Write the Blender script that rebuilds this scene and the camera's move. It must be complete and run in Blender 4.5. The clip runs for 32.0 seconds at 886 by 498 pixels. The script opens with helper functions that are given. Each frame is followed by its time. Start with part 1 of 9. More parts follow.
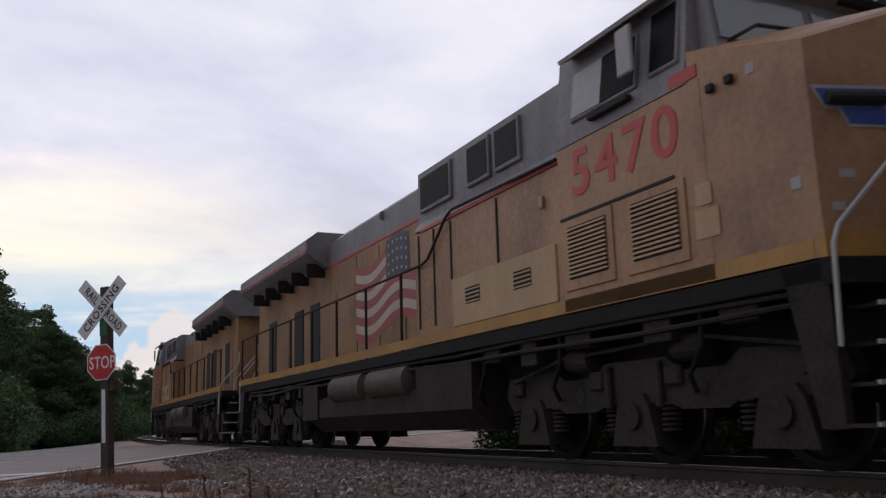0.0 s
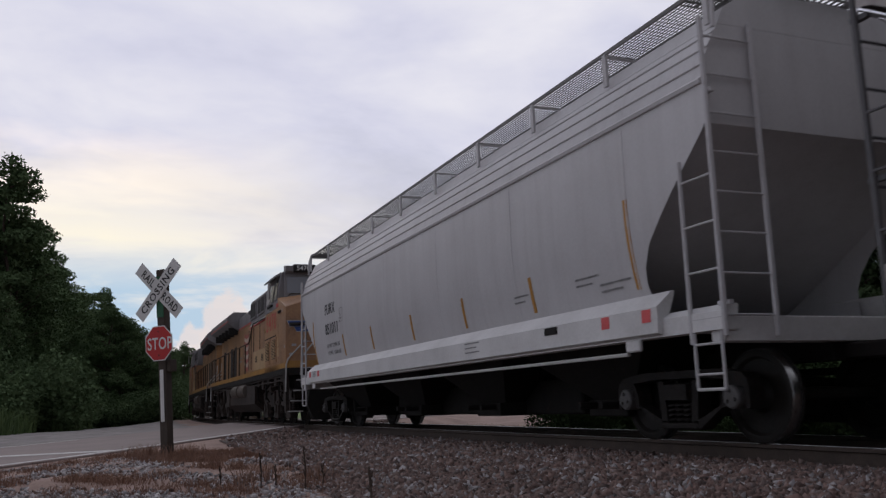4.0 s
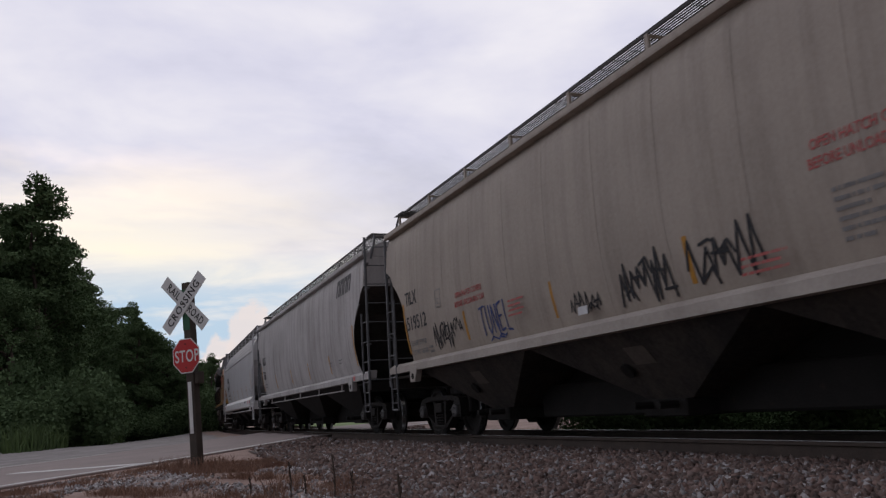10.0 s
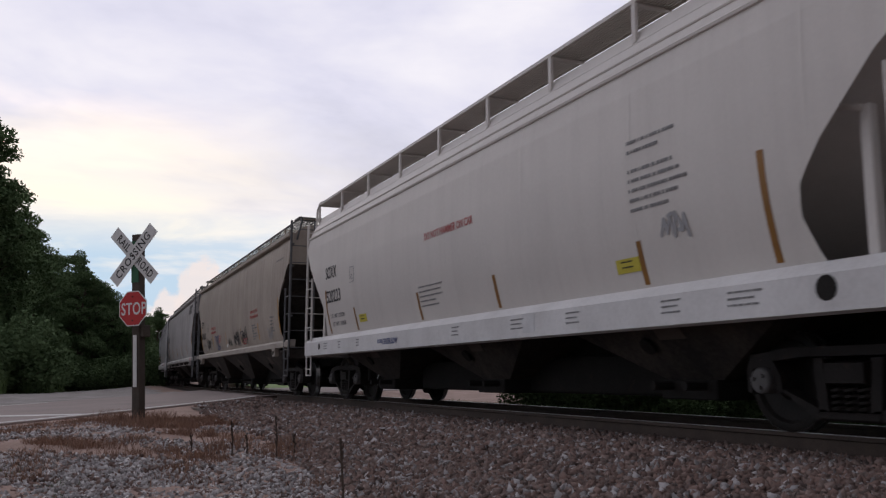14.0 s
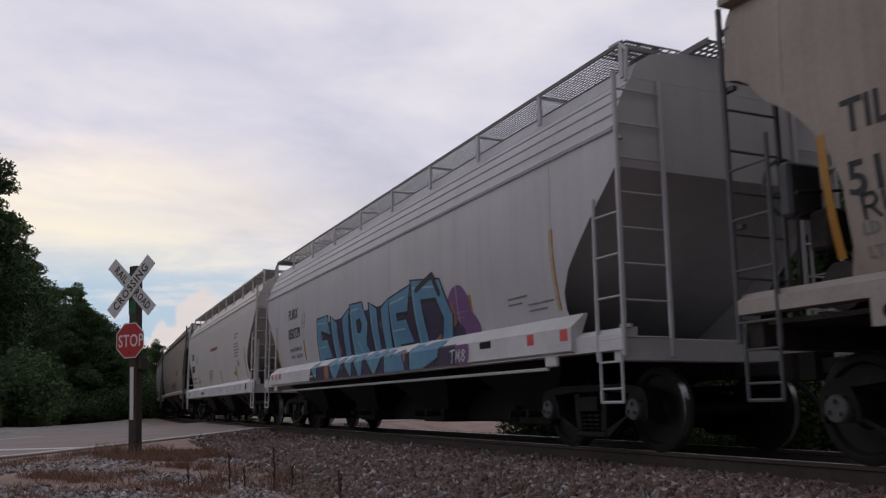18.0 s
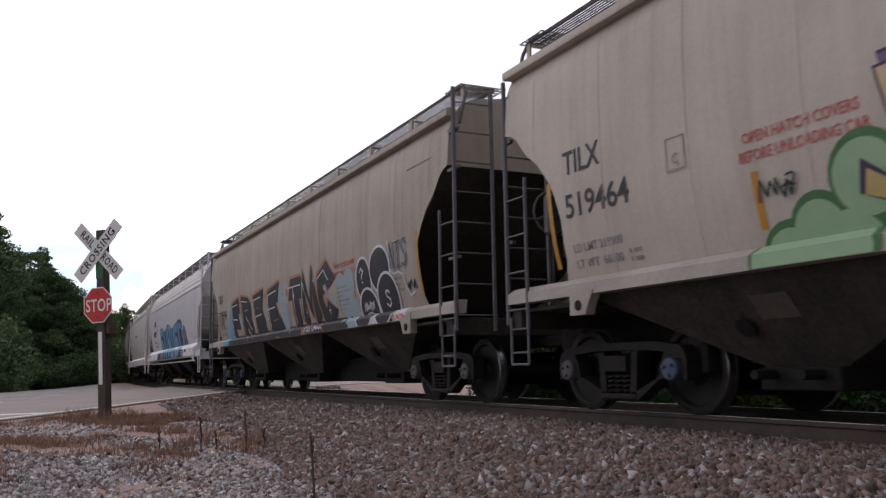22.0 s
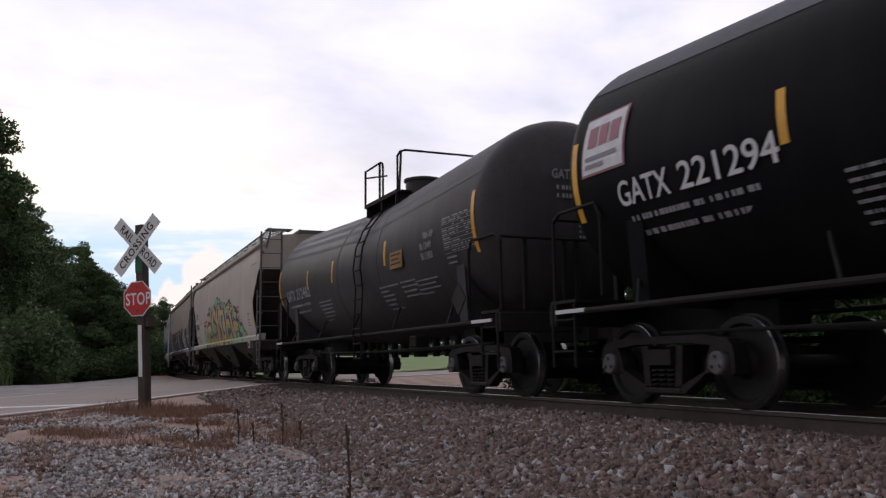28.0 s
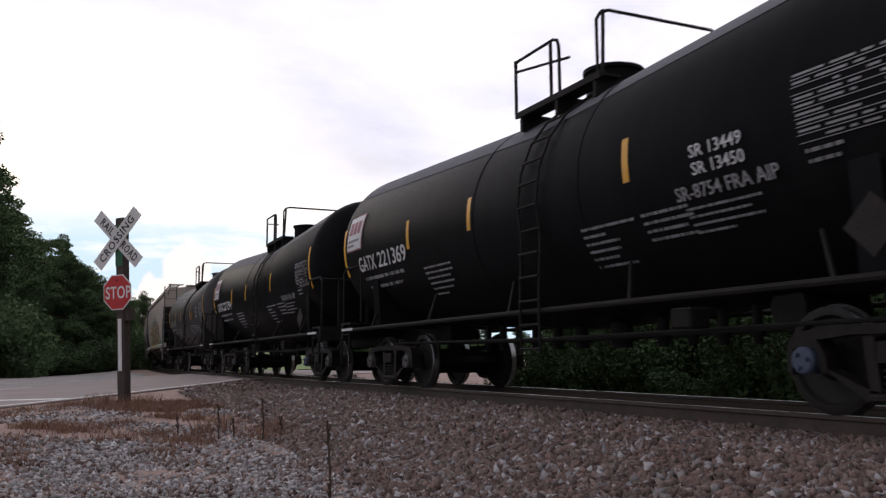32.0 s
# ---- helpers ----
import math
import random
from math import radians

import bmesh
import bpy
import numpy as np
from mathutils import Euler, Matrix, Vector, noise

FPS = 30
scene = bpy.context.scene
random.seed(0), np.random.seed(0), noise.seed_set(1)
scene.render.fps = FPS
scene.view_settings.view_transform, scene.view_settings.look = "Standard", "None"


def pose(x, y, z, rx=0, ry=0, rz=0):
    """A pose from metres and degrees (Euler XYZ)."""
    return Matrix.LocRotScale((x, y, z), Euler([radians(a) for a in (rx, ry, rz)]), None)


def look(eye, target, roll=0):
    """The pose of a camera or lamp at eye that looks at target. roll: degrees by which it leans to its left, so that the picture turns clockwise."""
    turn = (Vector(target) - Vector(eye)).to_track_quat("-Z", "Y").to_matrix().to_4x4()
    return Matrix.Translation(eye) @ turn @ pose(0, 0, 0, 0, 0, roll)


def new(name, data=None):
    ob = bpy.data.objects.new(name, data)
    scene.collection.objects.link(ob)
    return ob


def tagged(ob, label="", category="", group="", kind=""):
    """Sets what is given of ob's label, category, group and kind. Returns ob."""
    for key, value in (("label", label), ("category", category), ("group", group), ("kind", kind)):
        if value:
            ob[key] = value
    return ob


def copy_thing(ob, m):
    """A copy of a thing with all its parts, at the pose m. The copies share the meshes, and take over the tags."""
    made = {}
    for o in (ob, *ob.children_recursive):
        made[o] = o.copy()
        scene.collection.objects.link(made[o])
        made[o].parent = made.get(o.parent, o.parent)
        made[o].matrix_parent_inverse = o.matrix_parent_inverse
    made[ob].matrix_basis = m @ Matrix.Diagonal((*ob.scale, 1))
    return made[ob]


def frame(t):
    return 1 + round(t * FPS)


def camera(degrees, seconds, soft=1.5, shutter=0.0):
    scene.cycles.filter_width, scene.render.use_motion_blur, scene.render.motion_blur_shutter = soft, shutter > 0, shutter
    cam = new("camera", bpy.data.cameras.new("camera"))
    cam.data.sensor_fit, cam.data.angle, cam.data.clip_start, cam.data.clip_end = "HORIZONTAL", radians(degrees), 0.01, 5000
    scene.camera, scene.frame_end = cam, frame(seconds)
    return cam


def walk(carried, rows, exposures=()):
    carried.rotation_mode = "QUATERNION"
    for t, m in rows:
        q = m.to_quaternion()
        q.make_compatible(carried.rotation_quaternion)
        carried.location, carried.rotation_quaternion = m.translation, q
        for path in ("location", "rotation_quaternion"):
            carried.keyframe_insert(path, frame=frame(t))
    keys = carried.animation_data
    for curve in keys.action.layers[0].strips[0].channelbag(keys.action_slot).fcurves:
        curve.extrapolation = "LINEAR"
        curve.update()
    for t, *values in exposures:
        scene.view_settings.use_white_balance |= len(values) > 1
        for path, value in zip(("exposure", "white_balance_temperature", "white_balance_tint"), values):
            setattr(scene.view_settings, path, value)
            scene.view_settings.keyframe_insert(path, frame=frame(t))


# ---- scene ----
cam = camera(54.07, 32.0, soft=1.3, shutter=0.2)
EYE = (0.0, 0.0, 0.4845)
# seconds, pitch above level, roll, yaw
PATH = (
    (0.0, 11.34, 1.64, -25.53),
    (0.5, 11.30, 1.38, -24.36),
    (1.0, 11.47, 1.34, -23.42),
    (1.5, 11.54, 1.47, -22.79),
    (2.0, 11.53, 1.96, -22.42),
    (2.5, 11.20, 1.71, -22.52),
    (3.0, 10.94, 1.00, -22.65),
    (3.5, 10.49, 1.44, -22.37),
    (4.0, 10.07, 1.80, -22.21),
    (4.5, 9.80, 1.84, -22.02),
    (6.5, 9.56, 2.17, -21.57),
    (7.0, 9.66, 1.30, -21.64),
    (7.5, 10.59, 1.25, -21.81),
    (8.0, 10.72, 1.60, -21.62),
    (8.5, 10.63, 1.94, -21.15),
    (9.0, 10.46, 2.39, -20.94),
    (9.5, 10.48, 2.89, -20.55),
    (10.0, 10.48, 3.24, -20.46),
    (10.5, 10.56, 3.37, -20.72),
    (11.0, 10.40, 3.80, -20.90),
    (11.5, 10.29, 2.79, -21.41),
    (12.0, 9.97, 1.77, -21.67),
    (12.5, 9.54, 1.59, -22.15),
    (13.0, 9.54, 1.30, -22.50),
    (13.5, 9.25, 0.79, -22.52),
    (14.0, 8.42, -0.01, -23.94),
    (14.5, 9.70, -0.18, -23.94),
    (15.0, 11.59, -0.07, -23.16),
    (15.5, 12.58, 0.37, -22.60),
    (17.5, 11.03, 1.13, -23.33),
    (18.0, 10.38, 0.36, -24.02),
    (18.5, 9.97, -0.06, -24.28),
    (19.0, 9.29, -0.27, -23.91),
    (19.5, 8.58, -0.67, -23.29),
    (20.0, 8.38, -0.49, -22.67),
    (20.5, 8.38, -0.04, -22.44),
    (21.0, 7.28, 0.23, -23.08),
    (21.5, 7.04, 0.57, -25.91),
    (22.0, 7.91, 0.86, -25.91),
    (22.5, 8.57, 0.75, -24.42),
    (23.0, 8.43, 0.46, -23.97),
    (23.5, 8.22, 0.15, -24.14),
    (24.0, 8.23, 0.23, -24.05),
    (24.5, 8.35, 0.19, -23.81),
    (25.0, 8.48, 0.26, -23.70),
    (25.5, 8.65, 0.28, -23.49),
    (27.5, 7.76, 0.62, -23.46),
    (28.0, 7.51, 0.72, -23.64),
    (28.5, 7.62, 0.79, -23.60),
    (29.0, 7.78, 0.66, -23.73),
    (29.5, 7.87, 0.76, -23.81),
    (30.0, 7.75, 1.20, -23.92),
    (30.5, 7.62, 0.70, -24.17),
    (31.0, 7.53, 0.41, -24.35),
    (31.5, 7.32, 0.60, -24.43),
    (32.0, 7.25, 0.34, -24.84),
)
walk(cam, [(t, pose(*EYE, 90 + p, r, y)) for t, p, r, y in PATH],
     exposures=[(0.0, -0.05, 6240, 11), (2.0, -0.16, 6240, 11), (4.0, -0.16, 6260, 11), (8.0, -0.1, 6320, 11), (11.0, -0.1, 6380, 12), (12.5, 0.03, 6400, 12), (13.5, 0.1, 6400, 12), (14.4, -0.1, 6400, 12), (15.0, -0.15, 6400, 12), (18.0, -0.22, 6420, 12), (19.0, -0.03, 6420, 12), (20.0, 0.15, 6420, 12), (21.0, 0.3, 6550, 12), (21.8, 0.72, 6540, 12), (23.0, 0.39, 6500, 12), (25.0, 0.28, 6500, 12), (28.0, 0.26, 6500, 12), (32.0, 0.36, 6500, 12)])


# ---- light ----
def node_maker(nt):
    def mk(kind, **kw):
        n = nt.nodes.new(kind)
        for k, v in kw.items():
            if k == "op":
                n.operation = v
            elif k == "ins":
                for i, x in v.items():
                    if isinstance(x, bpy.types.NodeSocket):
                        nt.links.new(x, n.inputs[i])
                    else:
                        n.inputs[i].default_value = x
        return n
    return mk


SUN_AZ, SUN_EL = radians(-3.0), radians(11.0)
SUN_DIR = (math.sin(SUN_AZ) * math.cos(SUN_EL), math.cos(SUN_AZ) * math.cos(SUN_EL), math.sin(SUN_EL))


def build_world():
    w = bpy.data.worlds.new("evening_sky")
    scene.world = w
    w.use_nodes = True
    nt = w.node_tree
    nt.nodes.clear()
    mk = node_maker(nt)
    sky = nt.nodes.new("ShaderNodeTexSky")
    sky.sky_type = "NISHITA"
    sky.sun_disc = False
    sky.sun_elevation, sky.sun_rotation = SUN_EL, SUN_AZ
    tc = mk("ShaderNodeTexCoord")
    sep = mk("ShaderNodeSeparateXYZ", ins={0: tc.outputs["Generated"]})
    x, y, z = sep.outputs
    zz = mk("ShaderNodeMath", op="ADD", ins={0: mk("ShaderNodeMath", op="ABSOLUTE", ins={0: z}).outputs[0], 1: 0.16}).outputs[0]
    u = mk("ShaderNodeMath", op="DIVIDE", ins={0: x, 1: zz}).outputs[0]
    v = mk("ShaderNodeMath", op="DIVIDE", ins={0: y, 1: zz}).outputs[0]
    # cloud sheets drawn out across the view
    stretch = mk("ShaderNodeCombineXYZ", ins={0: mk("ShaderNodeMath", op="MULTIPLY", ins={0: u, 1: 0.8}).outputs[0], 1: v, 2: 0.3}).outputs[0]
    big = mk("ShaderNodeTexNoise", ins={"Vector": stretch, "Scale": 0.9, "Detail": 6.0, "Roughness": 0.55, "Distortion": 0.3})
    fine = mk("ShaderNodeTexNoise", ins={"Vector": stretch, "Scale": 2.4, "Detail": 5.0, "Roughness": 0.55, "Distortion": 0.25})
    mixn = mk("ShaderNodeMath", op="MULTIPLY_ADD", ins={0: fine.outputs[0], 1: 0.45, 2: mk("ShaderNodeMath", op="MULTIPLY", ins={0: big.outputs[0], 1: 0.55}).outputs[0]}).outputs[0]
    ramp = nt.nodes.new("ShaderNodeValToRGB")
    nt.links.new(mixn, ramp.inputs[0])
    e = ramp.color_ramp.elements
    e[0].position, e[0].color = 0.35, (0.57, 0.575, 0.70, 1)
    e[1].position, e[1].color = 0.62, (0.95, 0.92, 0.95, 1)
    m = e.new(0.48)
    m.color = (0.76, 0.75, 0.86, 1)
    # clear patches low over the horizon where the blue shows
    clear = mk("ShaderNodeMapRange", ins={0: big.outputs[0], 1: 0.36, 2: 0.46, 3: 0.25, 4: 0.0}).outputs[0]
    blue = mk("ShaderNodeMix")
    blue.data_type = "RGBA"
    skyb = mk("ShaderNodeVectorMath", op="SCALE", ins={0: sky.outputs[0], "Scale": 0.1}).outputs[0]
    nt.links.new(clear, blue.inputs["Factor"])
    nt.links.new(ramp.outputs[0], blue.inputs["A"])
    nt.links.new(skyb, blue.inputs["B"])
    # a cream band of lit cloud low down, brightest near the hidden sun
    nrm = mk("ShaderNodeVectorMath", op="NORMALIZE", ins={0: tc.outputs["Generated"]}).outputs[0]
    deg = 57.2958
    azi = mk("ShaderNodeMath", op="MULTIPLY", ins={0: mk("ShaderNodeMath", op="ARCTAN2", ins={0: x, 1: y}).outputs[0], 1: deg}).outputs[0]
    ele = mk("ShaderNodeMath", op="MULTIPLY", ins={0: mk("ShaderNodeMath", op="ARCSINE", ins={0: z}).outputs[0], 1: deg}).outputs[0]
    wob = mk("ShaderNodeMath", op="MULTIPLY_ADD", ins={0: mixn, 1: 11.0, 2: -5.5}).outputs[0]
    el2 = mk("ShaderNodeMath", op="ADD", ins={0: ele, 1: wob}).outputs[0]
    up = mk("ShaderNodeMapRange", ins={0: el2, 1: 11.0, 2: 16.0, 3: 1.0, 4: 0.0}).outputs[0]
    dn = mk("ShaderNodeMapRange", ins={0: el2, 1: 4.0, 2: 9.0, 3: 0.25, 4: 1.0}).outputs[0]
    off = mk("ShaderNodeMath", op="ABSOLUTE", ins={0: mk("ShaderNodeMath", op="ADD", ins={0: azi, 1: 2.0}).outputs[0]}).outputs[0]
    near = mk("ShaderNodeMapRange", ins={0: off, 1: 3.0, 2: 24.0, 3: 1.0, 4: 0.12}).outputs[0]
    glow = mk("ShaderNodeMath", op="MULTIPLY", ins={0: mk("ShaderNodeMath", op="MULTIPLY", ins={0: up, 1: dn}).outputs[0], 1: near}).outputs[0]
    gcol = mk("ShaderNodeVectorMath", op="SCALE", ins={0: (0.10, 0.08, 0.03), "Scale": glow}).outputs[0]
    streaks = mk("ShaderNodeMapRange", ins={0: fine.outputs[0], 1: 0.36, 2: 0.56, 3: 0.55, 4: 0.97}).outputs[0]
    gmix = mk("ShaderNodeMath", op="MULTIPLY", ins={0: glow, 1: streaks}).outputs[0]
    warm = mk("ShaderNodeMix")
    warm.data_type = "RGBA"
    nt.links.new(gmix, warm.inputs["Factor"])
    nt.links.new(blue.outputs["Result"], warm.inputs["A"])
    warm.inputs["B"].default_value = (1.04, 0.96, 0.80, 1)
    lit = mk("ShaderNodeVectorMath", op="ADD", ins={0: warm.outputs["Result"], 1: gcol}).outputs[0]
    # pale blue under the cloud sheet, low down, and a tower of cumulus standing in it
    low = mk("ShaderNodeMapRange", ins={0: ele, 1: 7.5, 2: 10.8, 3: 1.0, 4: 0.0}).outputs[0]
    gaps = mk("ShaderNodeMapRange", ins={0: fine.outputs[0], 1: 0.46, 2: 0.62, 3: 1.0, 4: 0.3}).outputs[0]
    lowf = mk("ShaderNodeMath", op="MULTIPLY", ins={0: low, 1: gaps}).outputs[0]
    pale = mk("ShaderNodeMix")
    pale.data_type = "RGBA"
    nt.links.new(lowf, pale.inputs["Factor"])
    nt.links.new(lit, pale.inputs["A"])
    pale.inputs["B"].default_value = (0.55, 0.70, 0.825, 1)
    base = pale.outputs["Result"]
    puff = mk("ShaderNodeTexNoise", ins={"Vector": nrm, "Scale": 34.0, "Detail": 6.0, "Roughness": 0.6})
    for ca, ce, ra, re_ in ((8.3, 4.4, 1.7, 3.3), (6.4, 3.2, 1.8, 2.3), (13.5, 4.0, 1.5, 2.4)):
        da = mk("ShaderNodeMath", op="DIVIDE", ins={0: mk("ShaderNodeMath", op="SUBTRACT", ins={0: azi, 1: ca}).outputs[0], 1: ra}).outputs[0]
        de = mk("ShaderNodeMath", op="DIVIDE", ins={0: mk("ShaderNodeMath", op="SUBTRACT", ins={0: ele, 1: ce}).outputs[0], 1: re_}).outputs[0]
        rr = mk("ShaderNodeMath", op="ADD", ins={0: mk("ShaderNodeMath", op="MULTIPLY", ins={0: da, 1: da}).outputs[0], 1: mk("ShaderNodeMath", op="MULTIPLY", ins={0: de, 1: de}).outputs[0]}).outputs[0]
        rr = mk("ShaderNodeMath", op="MULTIPLY_ADD", ins={0: puff.outputs[0], 1: -2.2, 2: rr}).outputs[0]
        mask = mk("ShaderNodeMapRange", ins={0: rr, 1: -0.45, 2: -0.1, 3: 0.85, 4: 0.0}).outputs[0]
        cm = mk("ShaderNodeMix")
        cm.data_type = "RGBA"
        nt.links.new(mask, cm.inputs["Factor"])
        nt.links.new(base, cm.inputs["A"])
        cm.inputs["B"].default_value = (0.90, 0.80, 0.75, 1)
        base = cm.outputs["Result"]
    total = base
    # the evening sky dims away from the sun
    fall = mk("ShaderNodeMapRange", ins={0: y, 1: -0.8, 2: 0.75, 3: 0.36, 4: 1.0}).outputs[0]
    bg = mk("ShaderNodeBackground", ins={0: total, 1: fall})
    out = mk("ShaderNodeOutputWorld", ins={0: bg.outputs[0]})


build_world()
sun = new("sun", bpy.data.lights.new("sun", "SUN"))
sun.data.energy, sun.data.angle, sun.data.color = 0.2, radians(40), (1.0, 0.86, 0.7)
sun.matrix_world = look((0, 0, 60), (-SUN_DIR[0] * 60, -SUN_DIR[1] * 60, 60 - SUN_DIR[2] * 60))


# ---- materials ----
def surface(name, base, dark=None, rough=0.6, metal=0.0, scale=6.0, grain=60.0, amount=0.5, bump=0.15, streak=0.0,
            rust=None, rust_at=0.62, coords="Object", per_object=0.0, per_island=0.0, spec=0.4):
    """A worn surface: two scales of noise between base and dark, rust patches, streaks down the sides, fine relief."""
    mat = bpy.data.materials.new(name)
    mat.use_nodes = True
    nt = mat.node_tree
    mk = node_maker(nt)
    b = nt.nodes["Principled BSDF"]
    tc = mk("ShaderNodeTexCoord")
    vec = tc.outputs[coords] if coords == "Object" else mk("ShaderNodeNewGeometry").outputs["Position"]
    dark = dark or tuple(c * 0.6 for c in base)
    n1 = mk("ShaderNodeTexNoise", ins={"Vector": vec, "Scale": scale, "Detail": 6.0, "Roughness": 0.6})
    n2 = mk("ShaderNodeTexNoise", ins={"Vector": vec, "Scale": grain, "Detail": 4.0, "Roughness": 0.65})
    f = mk("ShaderNodeMapRange", ins={0: n1.outputs[0], 1: 0.35, 2: 0.7, 3: 0.0, 4: amount}).outputs[0]
    g = mk("ShaderNodeMapRange", ins={0: n2.outputs[0], 1: 0.35, 2: 0.7, 3: 0.0, 4: amount * 0.5}).outputs[0]
    f = mk("ShaderNodeMath", op="ADD", ins={0: f, 1: g}).outputs[0]
    if streak:
        st = mk("ShaderNodeVectorMath", op="MULTIPLY", ins={0: vec, 1: (3.0, 5.0, 0.25)}).outputs[0]
        n3 = mk("ShaderNodeTexNoise", ins={"Vector": st, "Scale": 1.0, "Detail": 5.0, "Roughness": 0.6})
        s = mk("ShaderNodeMapRange", ins={0: n3.outputs[0], 1: 0.45, 2: 0.75, 3: 0.0, 4: streak}).outputs[0]
        f = mk("ShaderNodeMath", op="ADD", ins={0: f, 1: s}).outputs[0]
    if per_object:
        oi = mk("ShaderNodeObjectInfo")
        r = mk("ShaderNodeMath", op="MULTIPLY", ins={0: oi.outputs["Random"], 1: per_object}).outputs[0]
        f = mk("ShaderNodeMath", op="ADD", ins={0: f, 1: r}).outputs[0]
    if per_island:
        gi = mk("ShaderNodeNewGeometry")
        r = mk("ShaderNodeMath", op="MULTIPLY", ins={0: gi.outputs["Random Per Island"], 1: per_island}).outputs[0]
        f = mk("ShaderNodeMath", op="ADD", ins={0: f, 1: r}).outputs[0]
    f = mk("ShaderNodeClamp", ins={0: f}).outputs[0]
    mix = mk("ShaderNodeMix")
    mix.data_type = "RGBA"
    nt.links.new(f, mix.inputs["Factor"])
    mix.inputs["A"].default_value, mix.inputs["B"].default_value = (*base, 1), (*dark, 1)
    col = mix.outputs["Result"]
    if rust:
        n4 = mk("ShaderNodeTexNoise", ins={"Vector": vec, "Scale": scale * 1.7, "Detail": 9.0, "Roughness": 0.7})
        rf = mk("ShaderNodeMapRange", ins={0: n4.outputs[0], 1: rust_at, 2: rust_at + 0.1, 3: 0.0, 4: 0.85}).outputs[0]
        m2 = mk("ShaderNodeMix")
        m2.data_type = "RGBA"
        nt.links.new(rf, m2.inputs["Factor"])
        nt.links.new(col, m2.inputs["A"])
        m2.inputs["B"].default_value = (*rust, 1)
        col = m2.outputs["Result"]
    nt.links.new(col, b.inputs["Base Color"])
    rr = mk("ShaderNodeMapRange", ins={0: n2.outputs[0], 1: 0.2, 2: 0.8, 3: max(rough - 0.12, 0.05), 4: min(rough + 0.12, 1.0)}).outputs[0]
    nt.links.new(rr, b.inputs["Roughness"])
    b.inputs["Metallic"].default_value = metal
    b.inputs["Specular IOR Level"].default_value = spec
    if bump:
        bp = mk("ShaderNodeBump", ins={"Strength": bump, "Distance": 0.01, "Height": n2.outputs[0]})
        nt.links.new(bp.outputs[0], b.inputs["Normal"])
    return mat


# ---- mesh tools ----
def part(name, bm, material, parent=None, label="", smooth=False):
    """Links a bmesh (or a finished mesh) as one object under a thing or a part."""
    if isinstance(bm, bmesh.types.BMesh):
        me = bpy.data.meshes.new(name)
        bm.normal_update()
        bm.to_mesh(me)
        bm.free()
        if material:
            me.materials.append(material)
        if smooth:
            for p in me.polygons:
                p.use_smooth = True
            me.set_sharp_from_angle(angle=radians(35))
    else:
        me = bm
    ob = new(name, me)
    ob.parent = parent
    if label:
        ob["label"] = label
    return ob


def thing(name, label, category, group="", at=None, kind=""):
    ob = new(name)
    ob.empty_display_size = 0.2
    if at is not None:
        ob.matrix_basis = at
    return tagged(ob, label, category, group, kind)


def B():
    return bmesh.new()


def box(bm, c, s, m=None, bevel=0.0):
    """A box round c with the sizes s; bevel cuts its upright and long edges."""
    x, y, z = (v / 2 for v in s)
    if bevel:
        k = min(bevel, x * 0.6, y * 0.6, z * 0.6)
        pts = []
        for sx in (-1, 1):
            for sy in (-1, 1):
                for sz in (-1, 1):
                    pts += [(sx * (x - k), sy * (y - k), sz * z), (sx * (x - k), sy * y, sz * (z - k)), (sx * x, sy * (y - k), sz * (z - k))]
        vs = [bm.verts.new(m @ (Vector(p) + Vector(c)) if m else Vector(p) + Vector(c)) for p in pts]
        bmesh.ops.convex_hull(bm, input=vs)
        return
    vs = []
    for dx, dy, dz in ((-1, -1, -1), (1, -1, -1), (1, 1, -1), (-1, 1, -1), (-1, -1, 1), (1, -1, 1), (1, 1, 1), (-1, 1, 1)):
        p = Vector((c[0] + dx * x, c[1] + dy * y, c[2] + dz * z))
        vs.append(bm.verts.new(m @ p if m else p))
    for f in ((0, 3, 2, 1), (4, 5, 6, 7), (0, 1, 5, 4), (1, 2, 6, 5), (2, 3, 7, 6), (3, 0, 4, 7)):
        bm.faces.new([vs[i] for i in f])


def rod(bm, a, b, r, n=8, r2=None, caps=True):
    a, b = Vector(a), Vector(b)
    d = (b - a).normalized()
    s = d.orthogonal().normalized()
    t = d.cross(s)
    r2 = r if r2 is None else r2
    ring = []
    for p, q in ((a, r), (b, r2)):
        ring.append([bm.verts.new(p + (s * math.cos(2 * math.pi * i / n) + t * math.sin(2 * math.pi * i / n)) * q) for i in range(n)])
    for i in range(n):
        j = (i + 1) % n
        bm.faces.new((ring[0][i], ring[0][j], ring[1][j], ring[1][i]))
    if caps:
        bm.faces.new(ring[0][::-1])
        bm.faces.new(ring[1])


def tube(bm, pts, r, n=6):
    """A bent pipe through pts."""
    pts = [Vector(p) for p in pts]
    rings = []
    ref = None
    for i, p in enumerate(pts):
        d = (pts[min(i + 1, len(pts) - 1)] - pts[max(i - 1, 0)]).normalized()
        s = d.orthogonal().normalized() if ref is None else (ref - d * ref.dot(d)).normalized()
        ref = s
        t = d.cross(s)
        rings.append([bm.verts.new(p + (s * math.cos(2 * math.pi * k / n) + t * math.sin(2 * math.pi * k / n)) * r) for k in range(n)])
    for a, b in zip(rings, rings[1:]):
        for k in range(n):
            j = (k + 1) % n
            bm.faces.new((a[k], a[j], b[j], b[k]))
    bm.faces.new(rings[0][::-1])
    bm.faces.new(rings[-1])


